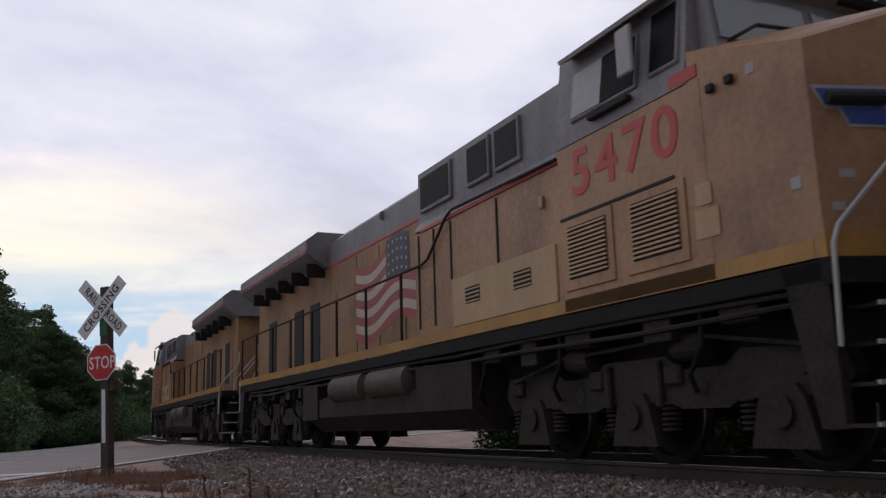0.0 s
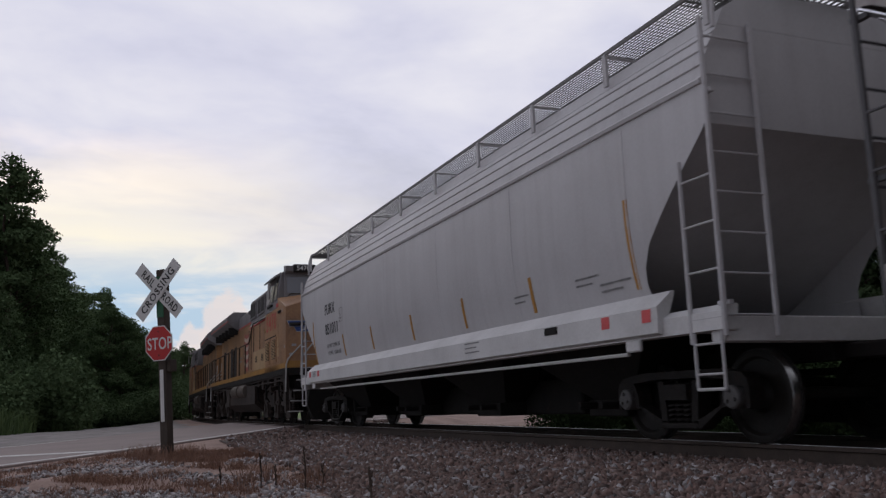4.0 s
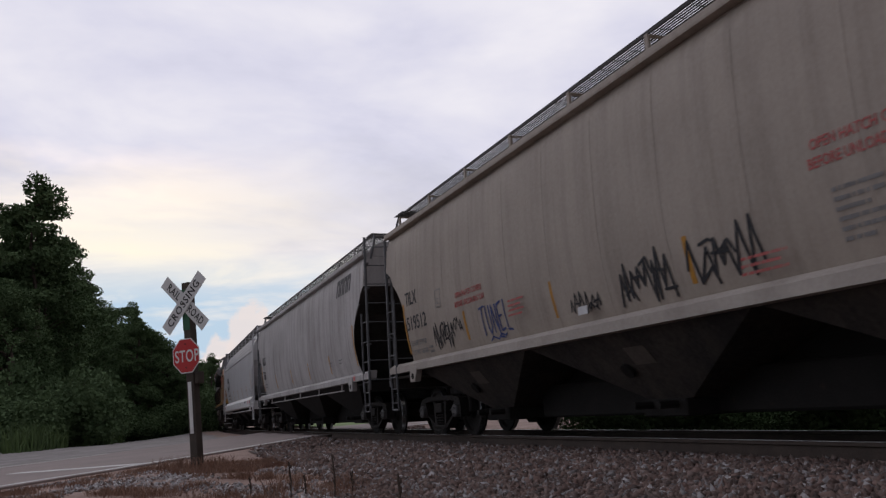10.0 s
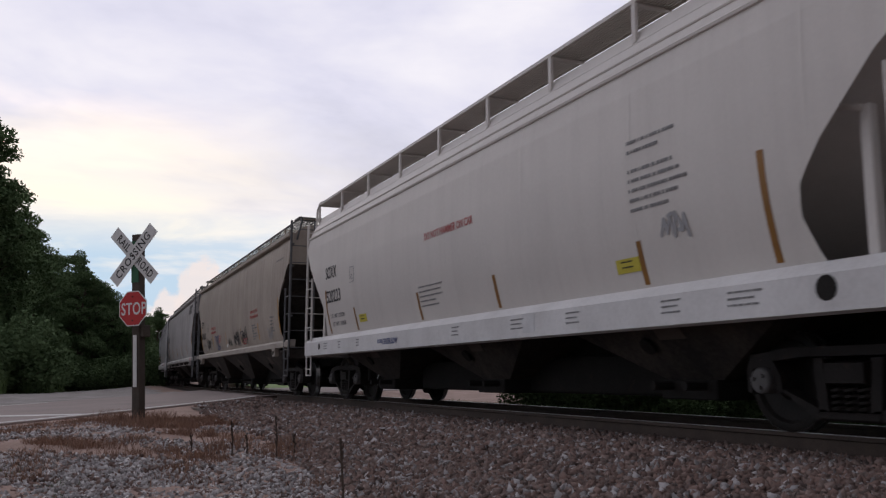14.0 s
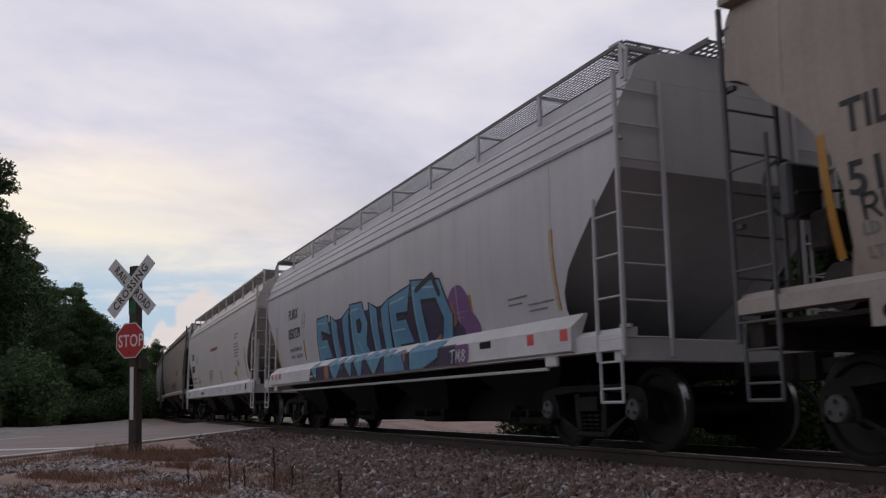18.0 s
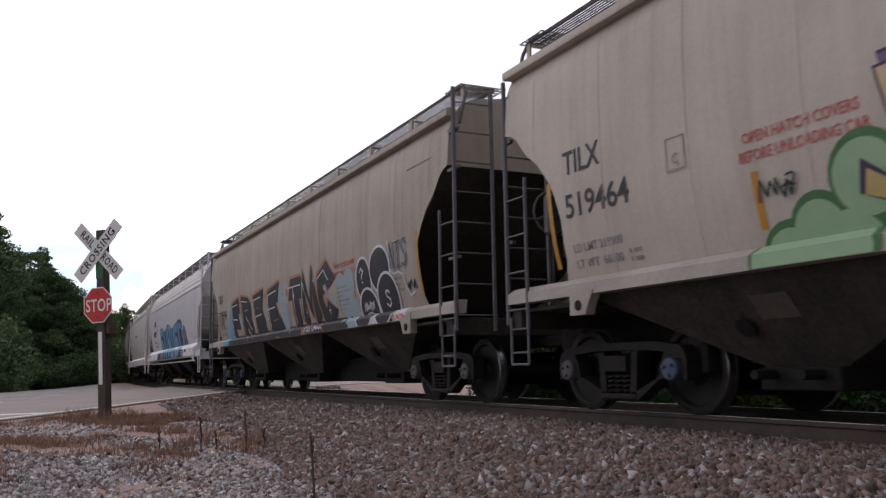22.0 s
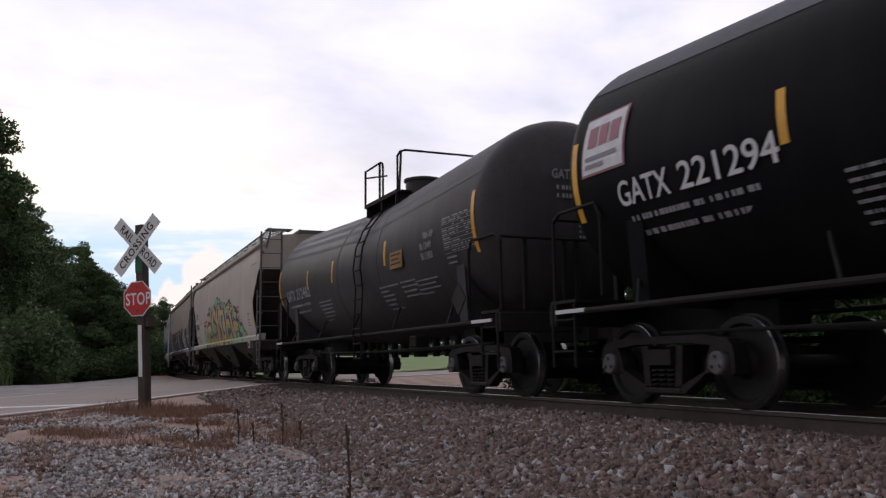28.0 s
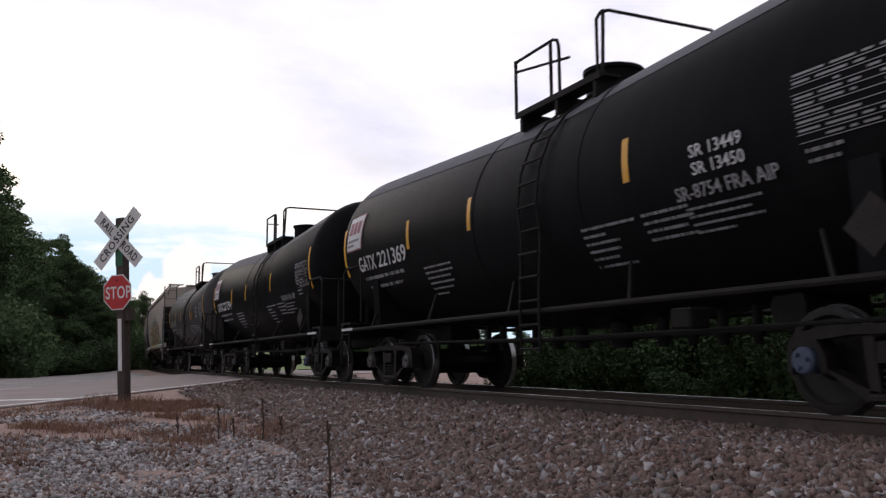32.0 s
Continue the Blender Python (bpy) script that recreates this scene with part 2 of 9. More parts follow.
def prism(bm, poly, axis, a, b):
    """The polygon poly, drawn in the two other axes in their order, stretched along axis from a to b."""
    def at(p, h):
        q = list(p)
        q.insert("xyz".index(axis), h)
        return q
    lo = [bm.verts.new(at(p, a)) for p in poly]
    hi = [bm.verts.new(at(p, b)) for p in poly]
    n = len(poly)
    fs = [bm.faces.new(lo), bm.faces.new(hi[::-1])]
    for i in range(n):
        j = (i + 1) % n
        fs.append(bm.faces.new((lo[i], hi[i], hi[j], lo[j])))
    bmesh.ops.recalc_face_normals(bm, faces=fs)


def lathe(bm, prof, n=24, axis="x", c=(0, 0, 0), caps=True):
    """A profile of (place along axis, radius) turned about the axis."""
    rings = []
    for h, r in prof:
        row = []
        for k in range(n):
            a = 2 * math.pi * k / n
            p = {"x": (h, r * math.cos(a), r * math.sin(a)), "y": (r * math.cos(a), h, r * math.sin(a)), "z": (r * math.cos(a), r * math.sin(a), h)}[axis]
            row.append(bm.verts.new(Vector(p) + Vector(c)))
        rings.append(row)
    fs = []
    for a, b in zip(rings, rings[1:]):
        for k in range(n):
            j = (k + 1) % n
            fs.append(bm.faces.new((a[k], a[j], b[j], b[k])))
    if caps:
        fs.append(bm.faces.new(rings[0]))
        fs.append(bm.faces.new(rings[-1][::-1]))
    bmesh.ops.recalc_face_normals(bm, faces=fs)


TEXTS = {}


def lettering(text, size, material, parent, m, label="", name="lettering", shear=0.0, space=1.0, squeeze=1.0, bold=0.012, width=None):
    """Flat raised letters; m takes the text's plane (x right, y up) to the parent's space."""
    key = (text, size, material.name, shear, space, squeeze, width)
    if key not in TEXTS:
        cu = bpy.data.curves.new("letters", "FONT")
        cu.body, cu.size, cu.extrude, cu.shear, cu.space_character, cu.resolution_u = text, size, 0.001, shear, space, 5 if size > 0.25 else 2
        cu.offset = size * bold
        tmp = bpy.data.objects.new("letters", cu)
        me = bpy.data.meshes.new_from_object(tmp)
        bpy.data.objects.remove(tmp)
        bpy.data.curves.remove(cu)
        if width:
            xs = [v.co.x for v in me.vertices]
            me.transform(Matrix.Translation((-min(xs), 0, 0)))
            squeeze = width / (max(xs) - min(xs))
        me.transform(Matrix.Diagonal((squeeze, 1, 1, 1)))
        me.materials.clear()
        me.materials.append(material)
        me.name = name
        TEXTS[key] = me
    ob = part(name, TEXTS[key], None, parent, label)
    ob.matrix_basis = m
    return ob


# ---- the line, the road and the ground in numbers ----
LINE_X = 6.872          # middle of the track, to the right of the camera
BEND_Y, BEND_R = 20.0, 590.0


def line_x(y):
    return LINE_X + (max(y - BEND_Y, 0.0) ** 2) / (2 * BEND_R)


def on_line(s):
    """The place and the heading (degrees from +y towards +x) of the track s metres along it."""
    if s <= BEND_Y:
        return LINE_X, s, 0.0
    a = (s - BEND_Y) / BEND_R
    return LINE_X + BEND_R * (1 - math.cos(a)), BEND_Y + BEND_R * math.sin(a), math.degrees(a)


ROAD_A = (3.4, 21.5)                       # a point of the road's near edge line
ROAD_DIR = Vector((math.sin(radians(36)), math.cos(radians(36))))
ROAD_SIDE = Vector((-ROAD_DIR.y, ROAD_DIR.x))
ROAD_WIDTH = 7.0


def road_uv(x, y):
    d = Vector((x - ROAD_A[0], y - ROAD_A[1]))
    return d.dot(ROAD_DIR), d.dot(ROAD_SIDE)


def smooth(a, b, v):
    t = min(max((v - a) / (b - a), 0.0), 1.0)
    return t * t * (3 - 2 * t)


def road_height(x, y):
    """The road drops away from the rails on this side and stays nearly level beyond them."""
    u = line_x(y) - x
    if u < 0:
        return -0.02 - 0.05 * smooth(1.6, 12.0, -u) + 0.5 * smooth(40.0, 160.0, -u)
    v = max(u - 1.6, 0.0)
    return -0.02 - 0.75 * (1 - math.exp(-v / 16.0))


def base_height(x, y):
    """The ground without its small lumps."""
    u = line_x(y) - x
    zr = road_height(x, y)
    if u < 0:
        low = -0.50 + 0.32 * smooth(5.0, 14.0, -u) + 0.8 * smooth(40.0, 160.0, -u)
    else:
        low = -0.66 + 0.42 * smooth(5.0, 15.0, y) - 0.5 * smooth(30, 90, y) * smooth(2.0, 9.0, u)
        if y > 16:
            low = min(low, zr - 0.02) if u > 3 else low
    z = -0.19 + (low + 0.19) * smooth(1.75, 4.8, abs(u))
    b = road_uv(x, y)[1]
    if y > 8 and abs(u) > 1.9:
        k = smooth(-2.6, -0.4, b) * (1 - smooth(ROAD_WIDTH + 0.5, ROAD_WIDTH + 3.5, b))
        z = z + (zr - 0.03 - z) * k
    return z


def S(t):
    """How far the train has run, in metres, from where it stands at 16 s."""
    w = (t - 16) / 16
    return 5.343 * (t - 16) + 2.216 * w * w - 0.032 * w ** 3


# materials of the place
M_GROUND = surface("gravel_ground", (0.40, 0.285, 0.235), (0.20, 0.13, 0.102), rough=0.95, scale=0.8, grain=22.0, amount=0.75, bump=0.9, coords="World")
M_ASPHALT = surface("worn_asphalt", (0.31, 0.255, 0.235), (0.19, 0.16, 0.15), rough=0.9, scale=0.5, grain=90.0, amount=0.5, bump=0.4, coords="World")
M_LINE = surface("road_paint", (0.80, 0.79, 0.76), (0.45, 0.43, 0.41), rough=0.8, scale=3.0, grain=70.0, amount=0.6)
M_STONE = surface("ballast_stone", (0.28, 0.205, 0.178), (0.07, 0.051, 0.044), rough=0.95, scale=9.0, grain=60.0, amount=0.25, bump=0.5, per_island=0.85, rust=(0.30, 0.28, 0.275), rust_at=0.56, coords="World")
M_STONE_R = surface("reddish_stone", (0.245, 0.162, 0.136), (0.09, 0.06, 0.05), rough=0.95, scale=9.0, grain=60.0, amount=0.25, bump=0.5, per_island=0.7, coords="World")
M_STONE_G = surface("grey_stone", (0.48, 0.455, 0.45), (0.15, 0.137, 0.133), rough=0.95, scale=9.0, grain=60.0, amount=0.25, bump=0.5, per_island=0.8, coords="World")
M_SHOULDER = surface("grey_gravel", (0.34, 0.315, 0.30), (0.14, 0.125, 0.115), rough=0.95, scale=1.3, grain=26.0, amount=0.7, bump=1.0, coords="World")
M_RAIL_SIDE = surface("rusty_rail", (0.075, 0.054, 0.043), (0.03, 0.023, 0.019), rough=0.85, scale=4.0, grain=60.0)
M_RAIL_TOP = surface("polished_rail", (0.85, 0.85, 0.86), (0.7, 0.7, 0.7), rough=0.42, metal=1.0, scale=5.0, bump=0.02)
M_TIE = surface("tie_wood", (0.09, 0.072, 0.06), (0.04, 0.033, 0.03), rough=0.95, scale=5.0, grain=40.0, amount=0.8, bump=0.6)
M_WOOD = surface("post_wood", (0.085, 0.068, 0.055), (0.04, 0.033, 0.028), rough=0.9, scale=3.0, grain=50.0, bump=0.5, streak=0.3)
M_SIGNWHITE = surface("sign_white", (0.74, 0.74, 0.72), (0.5, 0.5, 0.48), rough=0.5, scale=2.0, grain=30.0, amount=0.4, bump=0.02)
M_SIGNRED = surface("sign_red", (0.55, 0.022, 0.022), (0.35, 0.02, 0.02), rough=0.45, scale=3.0, grain=30.0, amount=0.4, bump=0.02)
M_SIGNBLACK = surface("sign_black", (0.02, 0.02, 0.02), rough=0.6, bump=0.0)
M_GREEN = surface("green_tape", (0.02, 0.12, 0.05), rough=0.5, bump=0.0)
M_BARK = surface("bark", (0.09, 0.065, 0.05), (0.04, 0.03, 0.024), rough=0.95, scale=2.0, grain=18.0, bump=0.8)
M_LEAF = surface("leaves", (0.135, 0.19, 0.09), (0.06, 0.094, 0.046), rough=0.85, scale=0.6, grain=5.0, amount=0.5, bump=0.0, per_island=0.4, spec=0.04)
M_BUSH = surface("bush_leaves", (0.095, 0.145, 0.06), (0.035, 0.058, 0.025), rough=0.8, scale=0.9, grain=6.0, amount=0.5, bump=0.0, per_island=0.5, spec=0.05)
M_GRASS = surface("grass", (0.12, 0.18, 0.055), (0.055, 0.09, 0.03), rough=0.8, scale=0.4, grain=9.0, amount=0.6, bump=0.3, per_island=0.4, coords="World")
M_DRY = surface("dry_weeds", (0.37, 0.225, 0.155), (0.19, 0.11, 0.08), rough=0.9, scale=1.0, grain=9.0, bump=0.0, per_island=0.7)


# ---- ground ----
def axis_steps(lo, hi, fine_lo, fine_hi, step, grow=1.18):
    v = list(np.arange(fine_lo, fine_hi + 1e-6, step))
    d, a = step, fine_hi
    while a < hi:
        d *= grow
        a += d
        v.append(a)
    d, a = step, fine_lo
    while a > lo:
        d *= grow
        a -= d
        v.insert(0, a)
    return v


def build_ground():
    xs = axis_steps(-1800, 1800, -6.0, 12.0, 0.22)
    ys = axis_steps(-600, 3000, 2.0, 32.0, 0.25)
    verts = []
    for y in ys:
        for x in xs:
            z = base_height(x, y)
            b = road_uv(x, y)[1]
            onroad = y > 8 and -0.3 < b < ROAD_WIDTH + 0.3
            u = abs(line_x(y) - x)
            amp = 0.0 if onroad or u < 1.8 else 0.035
            z += amp * noise.noise((x * 0.9, y * 0.9, 0)) + amp * 0.6 * noise.noise((x * 3.1, y * 3.1, 4))
            if onroad and u > 1.75:
                z = min(z, road_height(x, y) - 0.03)
            if 20 < y < 110 and -65 < x < line_x(y) - 2.9 and b > ROAD_WIDTH + 0.3:
                z -= 0.08
            verts.append((x, y, z))
    n = len(xs)
    faces = [(j * n + i, j * n + i + 1, (j + 1) * n + i + 1, (j + 1) * n + i) for j in range(len(ys) - 1) for i in range(n - 1)]
    me = bpy.data.meshes.new("ground")
    me.from_pydata(verts, [], faces)
    me.polygons.foreach_set("use_smooth", [True] * len(faces))
    me.materials.append(M_GROUND)
    tagged(new("ground", me), "grey and brown gravel verge with dry weeds", "ground", kind="structure")


def ribbon(name, a0, a1, b0, b1, lift, material, step=0.5, thick=0.05, cut=True):
    """A strip of the road between the two offsets from its near edge, cut open where the rails run."""
    bm = B()
    k = max(int((a1 - a0) / step), 1)
    rows = [a0 + (a1 - a0) * i / k for i in range(k + 1)]
    nb = max(int((b1 - b0) / 0.7), 1)
    prev = None
    for a in rows:
        row = []
        for j in range(nb + 1):
            b = b0 + (b1 - b0) * j / nb
            p = Vector(ROAD_A) + ROAD_DIR * a + ROAD_SIDE * b
            z = road_height(p.x, p.y) + lift + 0.008 * noise.noise((p.x * 0.5, p.y * 0.5, 0))
            row.append((bm.verts.new((p.x, p.y, z)), abs(line_x(p.y) - p.x)))
        if prev:
            for j in range(nb):
                q = (prev[j], prev[j + 1], row[j + 1], row[j])
                if cut and min(v[1] for v in q) < 1.0:
                    continue
                f = bm.faces.new([v[0] for v in q])
                if f.normal.z < 0:
                    f.normal_flip()
        prev = row
    bm.normal_update()
    for f in bm.faces:
        if f.normal.z < 0:
            f.normal_flip()
    ext = bmesh.ops.extrude_face_region(bm, geom=list(bm.faces))
    bmesh.ops.translate(bm, verts=[g for g in ext["geom"] if isinstance(g, bmesh.types.BMVert)], vec=(0, 0, thick))
    bmesh.ops.translate(bm, verts=bm.verts, vec=(0, 0, -thick))
    bmesh.ops.recalc_face_normals(bm, faces=bm.faces)
    return part(name, bm, material)


def field_height(x, y):
    return base_height(x, y) + 0.07 + 2.3 * smooth(50, 170, y)


def build_drive():
    """A bare dirt drive that runs up the field."""
    rows, vs = [], []
    for k in range(30):
        d = 58 + 3.2 * k
        a, w = radians(28.6 + 0.5 * math.sin(k * 0.35)), 1.2 + 0.018 * d
        row = []
        for j in range(5):
            b = a + (j / 2 - 1) * w / d
            x, y = d * math.sin(b), d * math.cos(b)
            row.append(len(vs))
            vs.append((x, y, field_height(x, y) + 0.06))
        rows.append(row)
    fs = [(p[j], p[j + 1], q[j + 1], q[j]) for p, q in zip(rows, rows[1:]) for j in range(4)]
    me = bpy.data.meshes.new("dirt_drive")
    me.from_pydata(vs, [], fs)
    me.materials.append(M_DIRT)
    tagged(new("dirt_drive", me), "pale beige dirt drive running up the field", "drive", kind="structure")


def build_field():
    """The mown field beyond the road, rising a little to the far trees."""
    xs = axis_steps(10.0, 260.0, 12.0, 30.0, 1.5)
    ys = axis_steps(20.0, 260.0, 30.0, 60.0, 1.5)
    verts = [(x, y, field_height(x, y)) for y in ys for x in xs]
    n = len(xs)
    faces = []
    for j in range(len(ys) - 1):
        for i in range(n - 1):
            x, y = xs[i], ys[j]
            d = road_uv(x, y)[1]
            if ROAD_WIDTH - 1.2 < d and x > line_x(y) + 5.0:
                faces.append((j * n + i, j * n + i + 1, (j + 1) * n + i + 1, (j + 1) * n + i))
    me = bpy.data.meshes.new("field")
    me.from_pydata(verts, [], faces)
    me.materials.append(M_LAWN)
    tagged(new("field", me), "mown green field beyond the crossing", "field", kind="structure")


M_DIRT = surface("pale_dirt", (0.48, 0.41, 0.34), (0.34, 0.285, 0.23), rough=0.95, scale=0.4, grain=14.0, amount=0.6, bump=0.4, coords="World")
M_LAWN = surface("mown_grass", (0.17, 0.25, 0.07), (0.10, 0.15, 0.05), rough=0.9, scale=0.3, grain=12.0, amount=0.6, bump=0.4, coords="World")


def build_shoulder():
    """The rough gravel between the road and the foot of the wood."""
    xs = axis_steps(-70.0, 9.0, -12.0, 9.0, 0.5)
    ys = axis_steps(18.0, 120.0, 22.0, 62.0, 0.5)
    verts, keep = [], []
    for y in ys:
        for x in xs:
            z = base_height(x, y) + 0.022 + 0.012 * noise.noise((x * 1.3, y * 1.3, 7))
            verts.append((x, y, z))
            keep.append(road_uv(x, y)[1] > ROAD_WIDTH - 0.4 and x < line_x(y) - 2.4)
    n = len(xs)
    faces = [f for f in ((j * n + i, j * n + i + 1, (j + 1) * n + i + 1, (j + 1) * n + i) for j in range(len(ys) - 1) for i in range(n - 1)) if all(keep[k] for k in f)]
    me = bpy.data.meshes.new("gravel_shoulder")
    me.from_pydata(verts, [], faces)
    me.materials.append(M_SHOULDER)
    tagged(new("gravel_shoulder", me), "rough grey gravel between road and wood", "gravel", kind="structure")


def build_road():
    tagged(ribbon("road", -60, 90, 0.0, ROAD_WIDTH, 0.0, M_ASPHALT, step=0.6, thick=0.08), "worn pinkish grey asphalt road over the crossing", "road", kind="structure")
    for nm, a0, a1, b0, b1 in (("edge_line", -60, 3.2, 0.18, 0.34), ("edge_line", -60, 3.2, ROAD_WIDTH - 0.36, ROAD_WIDTH - 0.25), ("edge_line", 11, 90, 0.25, 0.36)):
        tagged(ribbon(nm, a0, a1, b0, b1, 0.006, M_LINE, step=0.6, thick=0.012, cut=False), "white edge line painted on the road", "road marking", "edge lines", "structure")
    tagged(ribbon("stop_line", -4.6, -4.2, 0.4, ROAD_WIDTH / 2 - 0.2, 0.006, M_LINE, step=0.4, thick=0.012, cut=False), "wide white stop line across one lane", "road marking", kind="structure")


def build_track():
    prof = ((-0.07, -0.172), (0.07, -0.172), (0.07, -0.16), (0.012, -0.145), (0.012, -0.045), (0.036, -0.035), (0.036, -0.004), (0.03, 0.0), (-0.03, 0.0), (-0.036, -0.004), (-0.036, -0.035), (-0.012, -0.045), (-0.012, -0.145), (-0.07, -0.16))
    ss = [-40, -15] + [-8 + 3 * i for i in range(12)] + [28 + 8 * i for i in range(32)]
    track = thing("railway_track", "single railway line of rusty steel rails on wooden ties", "railway track", kind="structure")
    for side in (-1, 1):
        bm, bt = B(), B()
        prev = None
        pt = None
        for s in ss:
            x, y, h = on_line(s)
            c, sn = math.cos(radians(h)), math.sin(radians(h))
            ring = [bm.verts.new((x + (side * 0.753 + p) * c, y - (side * 0.753 + p) * sn, q)) for p, q in prof]
            if prev:
                for k in range(len(prof)):
                    j = (k + 1) % len(prof)
                    bm.faces.new((prev[k], prev[j], ring[j], ring[k]))
            prev = ring
            top = [bt.verts.new((x + (side * 0.753 + p) * c, y - (side * 0.753 + p) * sn, 0.0015)) for p in (-0.028, 0.028)]
            if pt:
                bt.faces.new((pt[0], pt[1], top[1], top[0]))
            pt = top
        bmesh.ops.recalc_face_normals(bm, faces=bm.faces)
        part("rail", bm, M_RAIL_SIDE, track, "rusty steel rail")
        ext = bmesh.ops.extrude_face_region(bt, geom=list(bt.faces))
        bmesh.ops.translate(bt, verts=[g for g in ext["geom"] if isinstance(g, bmesh.types.BMVert)], vec=(0, 0, 0.002))
        bmesh.ops.recalc_face_normals(bt, faces=bt.faces)
        part("rail_head", bt, M_RAIL_TOP, track, "rail head polished by wheels")
    bm = B()
    box(bm, (0, 0, 0), (2.6, 0.23, 0.16), bevel=0.012)
    tie = part("tie", bm, M_TIE, track)
    tie.matrix_basis = pose(LINE_X, -2, -0.262)
    far = B()
    for k in range(1, 290):
        s = -2 + 0.52 * k
        x, y, h = on_line(s)
        m = pose(x + random.uniform(-0.03, 0.03), y, -0.262, 0, 0, -h + random.uniform(-1, 1))
        if s < 60:
            o = part("tie", tie.data, None, track)
            o.matrix_basis = m
        else:
            box(far, (0, 0, 0), (2.6, 0.23, 0.16), m)
    part("far_ties", far, M_TIE, track)["kind"] = "stuff"


# ---- crossing sign ----
def build_sign():
    base = Vector((1.33, 15.43, -0.20))
    lean = pose(*base, 0, -2.8, 0)
    sg = thing("crossing_sign", "railroad crossbuck over a red stop sign on a leaning wooden post", "road sign", at=lean)
    H = 3.09
    bm = B()
    box(bm, (0, 0, H / 2 - 0.15), (0.17, 0.15, H + 0.3), pose(0, 0, 0, 0, 0, 42 - 90), bevel=0.015)
    part("post", bm, M_WOOD, sg, "dark weathered wooden post")
    turn = pose(0, 0, 0, 0, 0, -47)          # local -y of the plates faces the drivers
    face = turn @ pose(0, -0.10, 0)
    def plate(poly, y0, y1, m, mat, name, label="", parent=sg):
        b = B()
        prism(b, poly, "y", y0, y1)
        b.transform(m)
        return part(name, b, mat, parent, label)
    zc = 2.73
    for ang, dy, words in ((45, 0.0, (("RAIL", -0.30), ("ROAD", 0.30))), (-45, -0.016, (("CROSSING", 0.0),))):
        m = face @ pose(0, dy, zc) @ pose(0, 0, 0, 0, ang, 0)
        bl = plate([(-0.61, -0.115), (0.61, -0.115), (0.61, 0.115), (-0.61, 0.115)], -0.004, 0.004, m, M_SIGNWHITE, "crossbuck_blade", "white crossbuck blade with black letters")
        for w, off in words:
            wide = 1.0 if len(w) > 4 else 0.36
            # letters run along the blade
            mm = m @ pose(off - wide / 2, -0.006, -0.062, 90, 0, 0)
            lettering(w, 0.19, M_SIGNBLACK, bl, mm, "black letters", squeeze={"RAIL": 0.80, "ROAD": 0.72, "CROSSING": 0.98}[w], space=1.12)
    zs = 1.83
    r = 0.292 / math.cos(math.pi / 8)
    octa = lambda k: [(k * r * math.cos(math.pi / 8 + i * math.pi / 4), k * r * math.sin(math.pi / 8 + i * math.pi / 4)) for i in range(8)]
    m = face @ pose(0, -0.03, zs)
    st = plate(octa(1.0), -0.002, 0.002, m, M_SIGNWHITE, "stop_plate", "white-rimmed red stop plate")
    plate(octa(0.94), -0.005, -0.0025, m, M_SIGNRED, "red_field", "red stop sign face", st)
    lettering("STOP", 0.285, M_SIGNWHITE, st, m @ pose(-0.245, -0.007, -0.1, 90, 0, 0), "white letters", squeeze=0.74, space=1.08)
    bm = B()
    box(bm, (0, -0.086, 0.96), (0.075, 0.006, 0.86), turn)
    part("reflector_strip", bm, M_SIGNWHITE, sg, "white reflective strip on the post")
    bm = B()
    box(bm, (0.0, -0.083, 2.62), (0.15, 0.006, 0.70), turn)
    part("post_sleeve", bm, M_GREEN, sg, "green strip on the post behind the blades")
    for z in (zc, zs + 0.2, zs - 0.2):
        bm = B()
        rod(bm, turn @ Vector((0, -0.15, z)), turn @ Vector((0, 0.1, z)), 0.012)
        part("bolt", bm, M_RAIL_SIDE, sg)
    box_b = B()
    box(box_b, (0.13, 0.02, 1.45), (0.08, 0.16, 0.2), turn, bevel=0.01)
    part("bracket_box", box_b, M_WOOD, sg)


# ---- rolling stock ----
M_FRAME = surface("dirty_black_steel", (0.018, 0.016, 0.0145), (0.009, 0.008, 0.0075), rough=0.8, scale=3.0, grain=40.0, bump=0.3, rust=(0.05, 0.031, 0.022), spec=0.2)
M_DARKGRATE = surface("dark_grating", (0.045, 0.042, 0.04), (0.025, 0.023, 0.022), rough=0.7, bump=0.0)
M_GRATE = surface("steel_grating", (0.16, 0.155, 0.15), (0.10, 0.095, 0.09), rough=0.6, bump=0.0)
M_TRUCK = surface("truck_casting", (0.017, 0.0135, 0.012), (0.007, 0.006, 0.0055), rough=0.62, scale=4.0, grain=45.0, bump=0.5, rust=(0.048, 0.029, 0.020), rust_at=0.60, spec=0.2)
M_WHEEL = surface("wheel_steel", (0.017, 0.014, 0.012), (0.007, 0.006, 0.0055), rough=0.6, scale=4.0, grain=40.0, bump=0.3, spec=0.25)
M_TREAD = surface("wheel_tread", (0.5, 0.5, 0.5), (0.3, 0.3, 0.3), rough=0.3, metal=1.0, bump=0.0)
M_CAP = surface("bearing_cap", (0.11, 0.105, 0.105), (0.06, 0.055, 0.05), rough=0.6, scale=8.0, grain=40.0)
M_BLUECAP = surface("blue_bearing_cap", (0.06, 0.08, 0.135), (0.045, 0.05, 0.07), rough=0.6, scale=8.0, grain=40.0)
M_TANK = surface("black_tank_paint", (0.008, 0.008, 0.009), (0.017, 0.0165, 0.0165), rough=0.42, scale=0.8, grain=30.0, amount=0.5, bump=0.02, streak=0.3, spec=0.015)
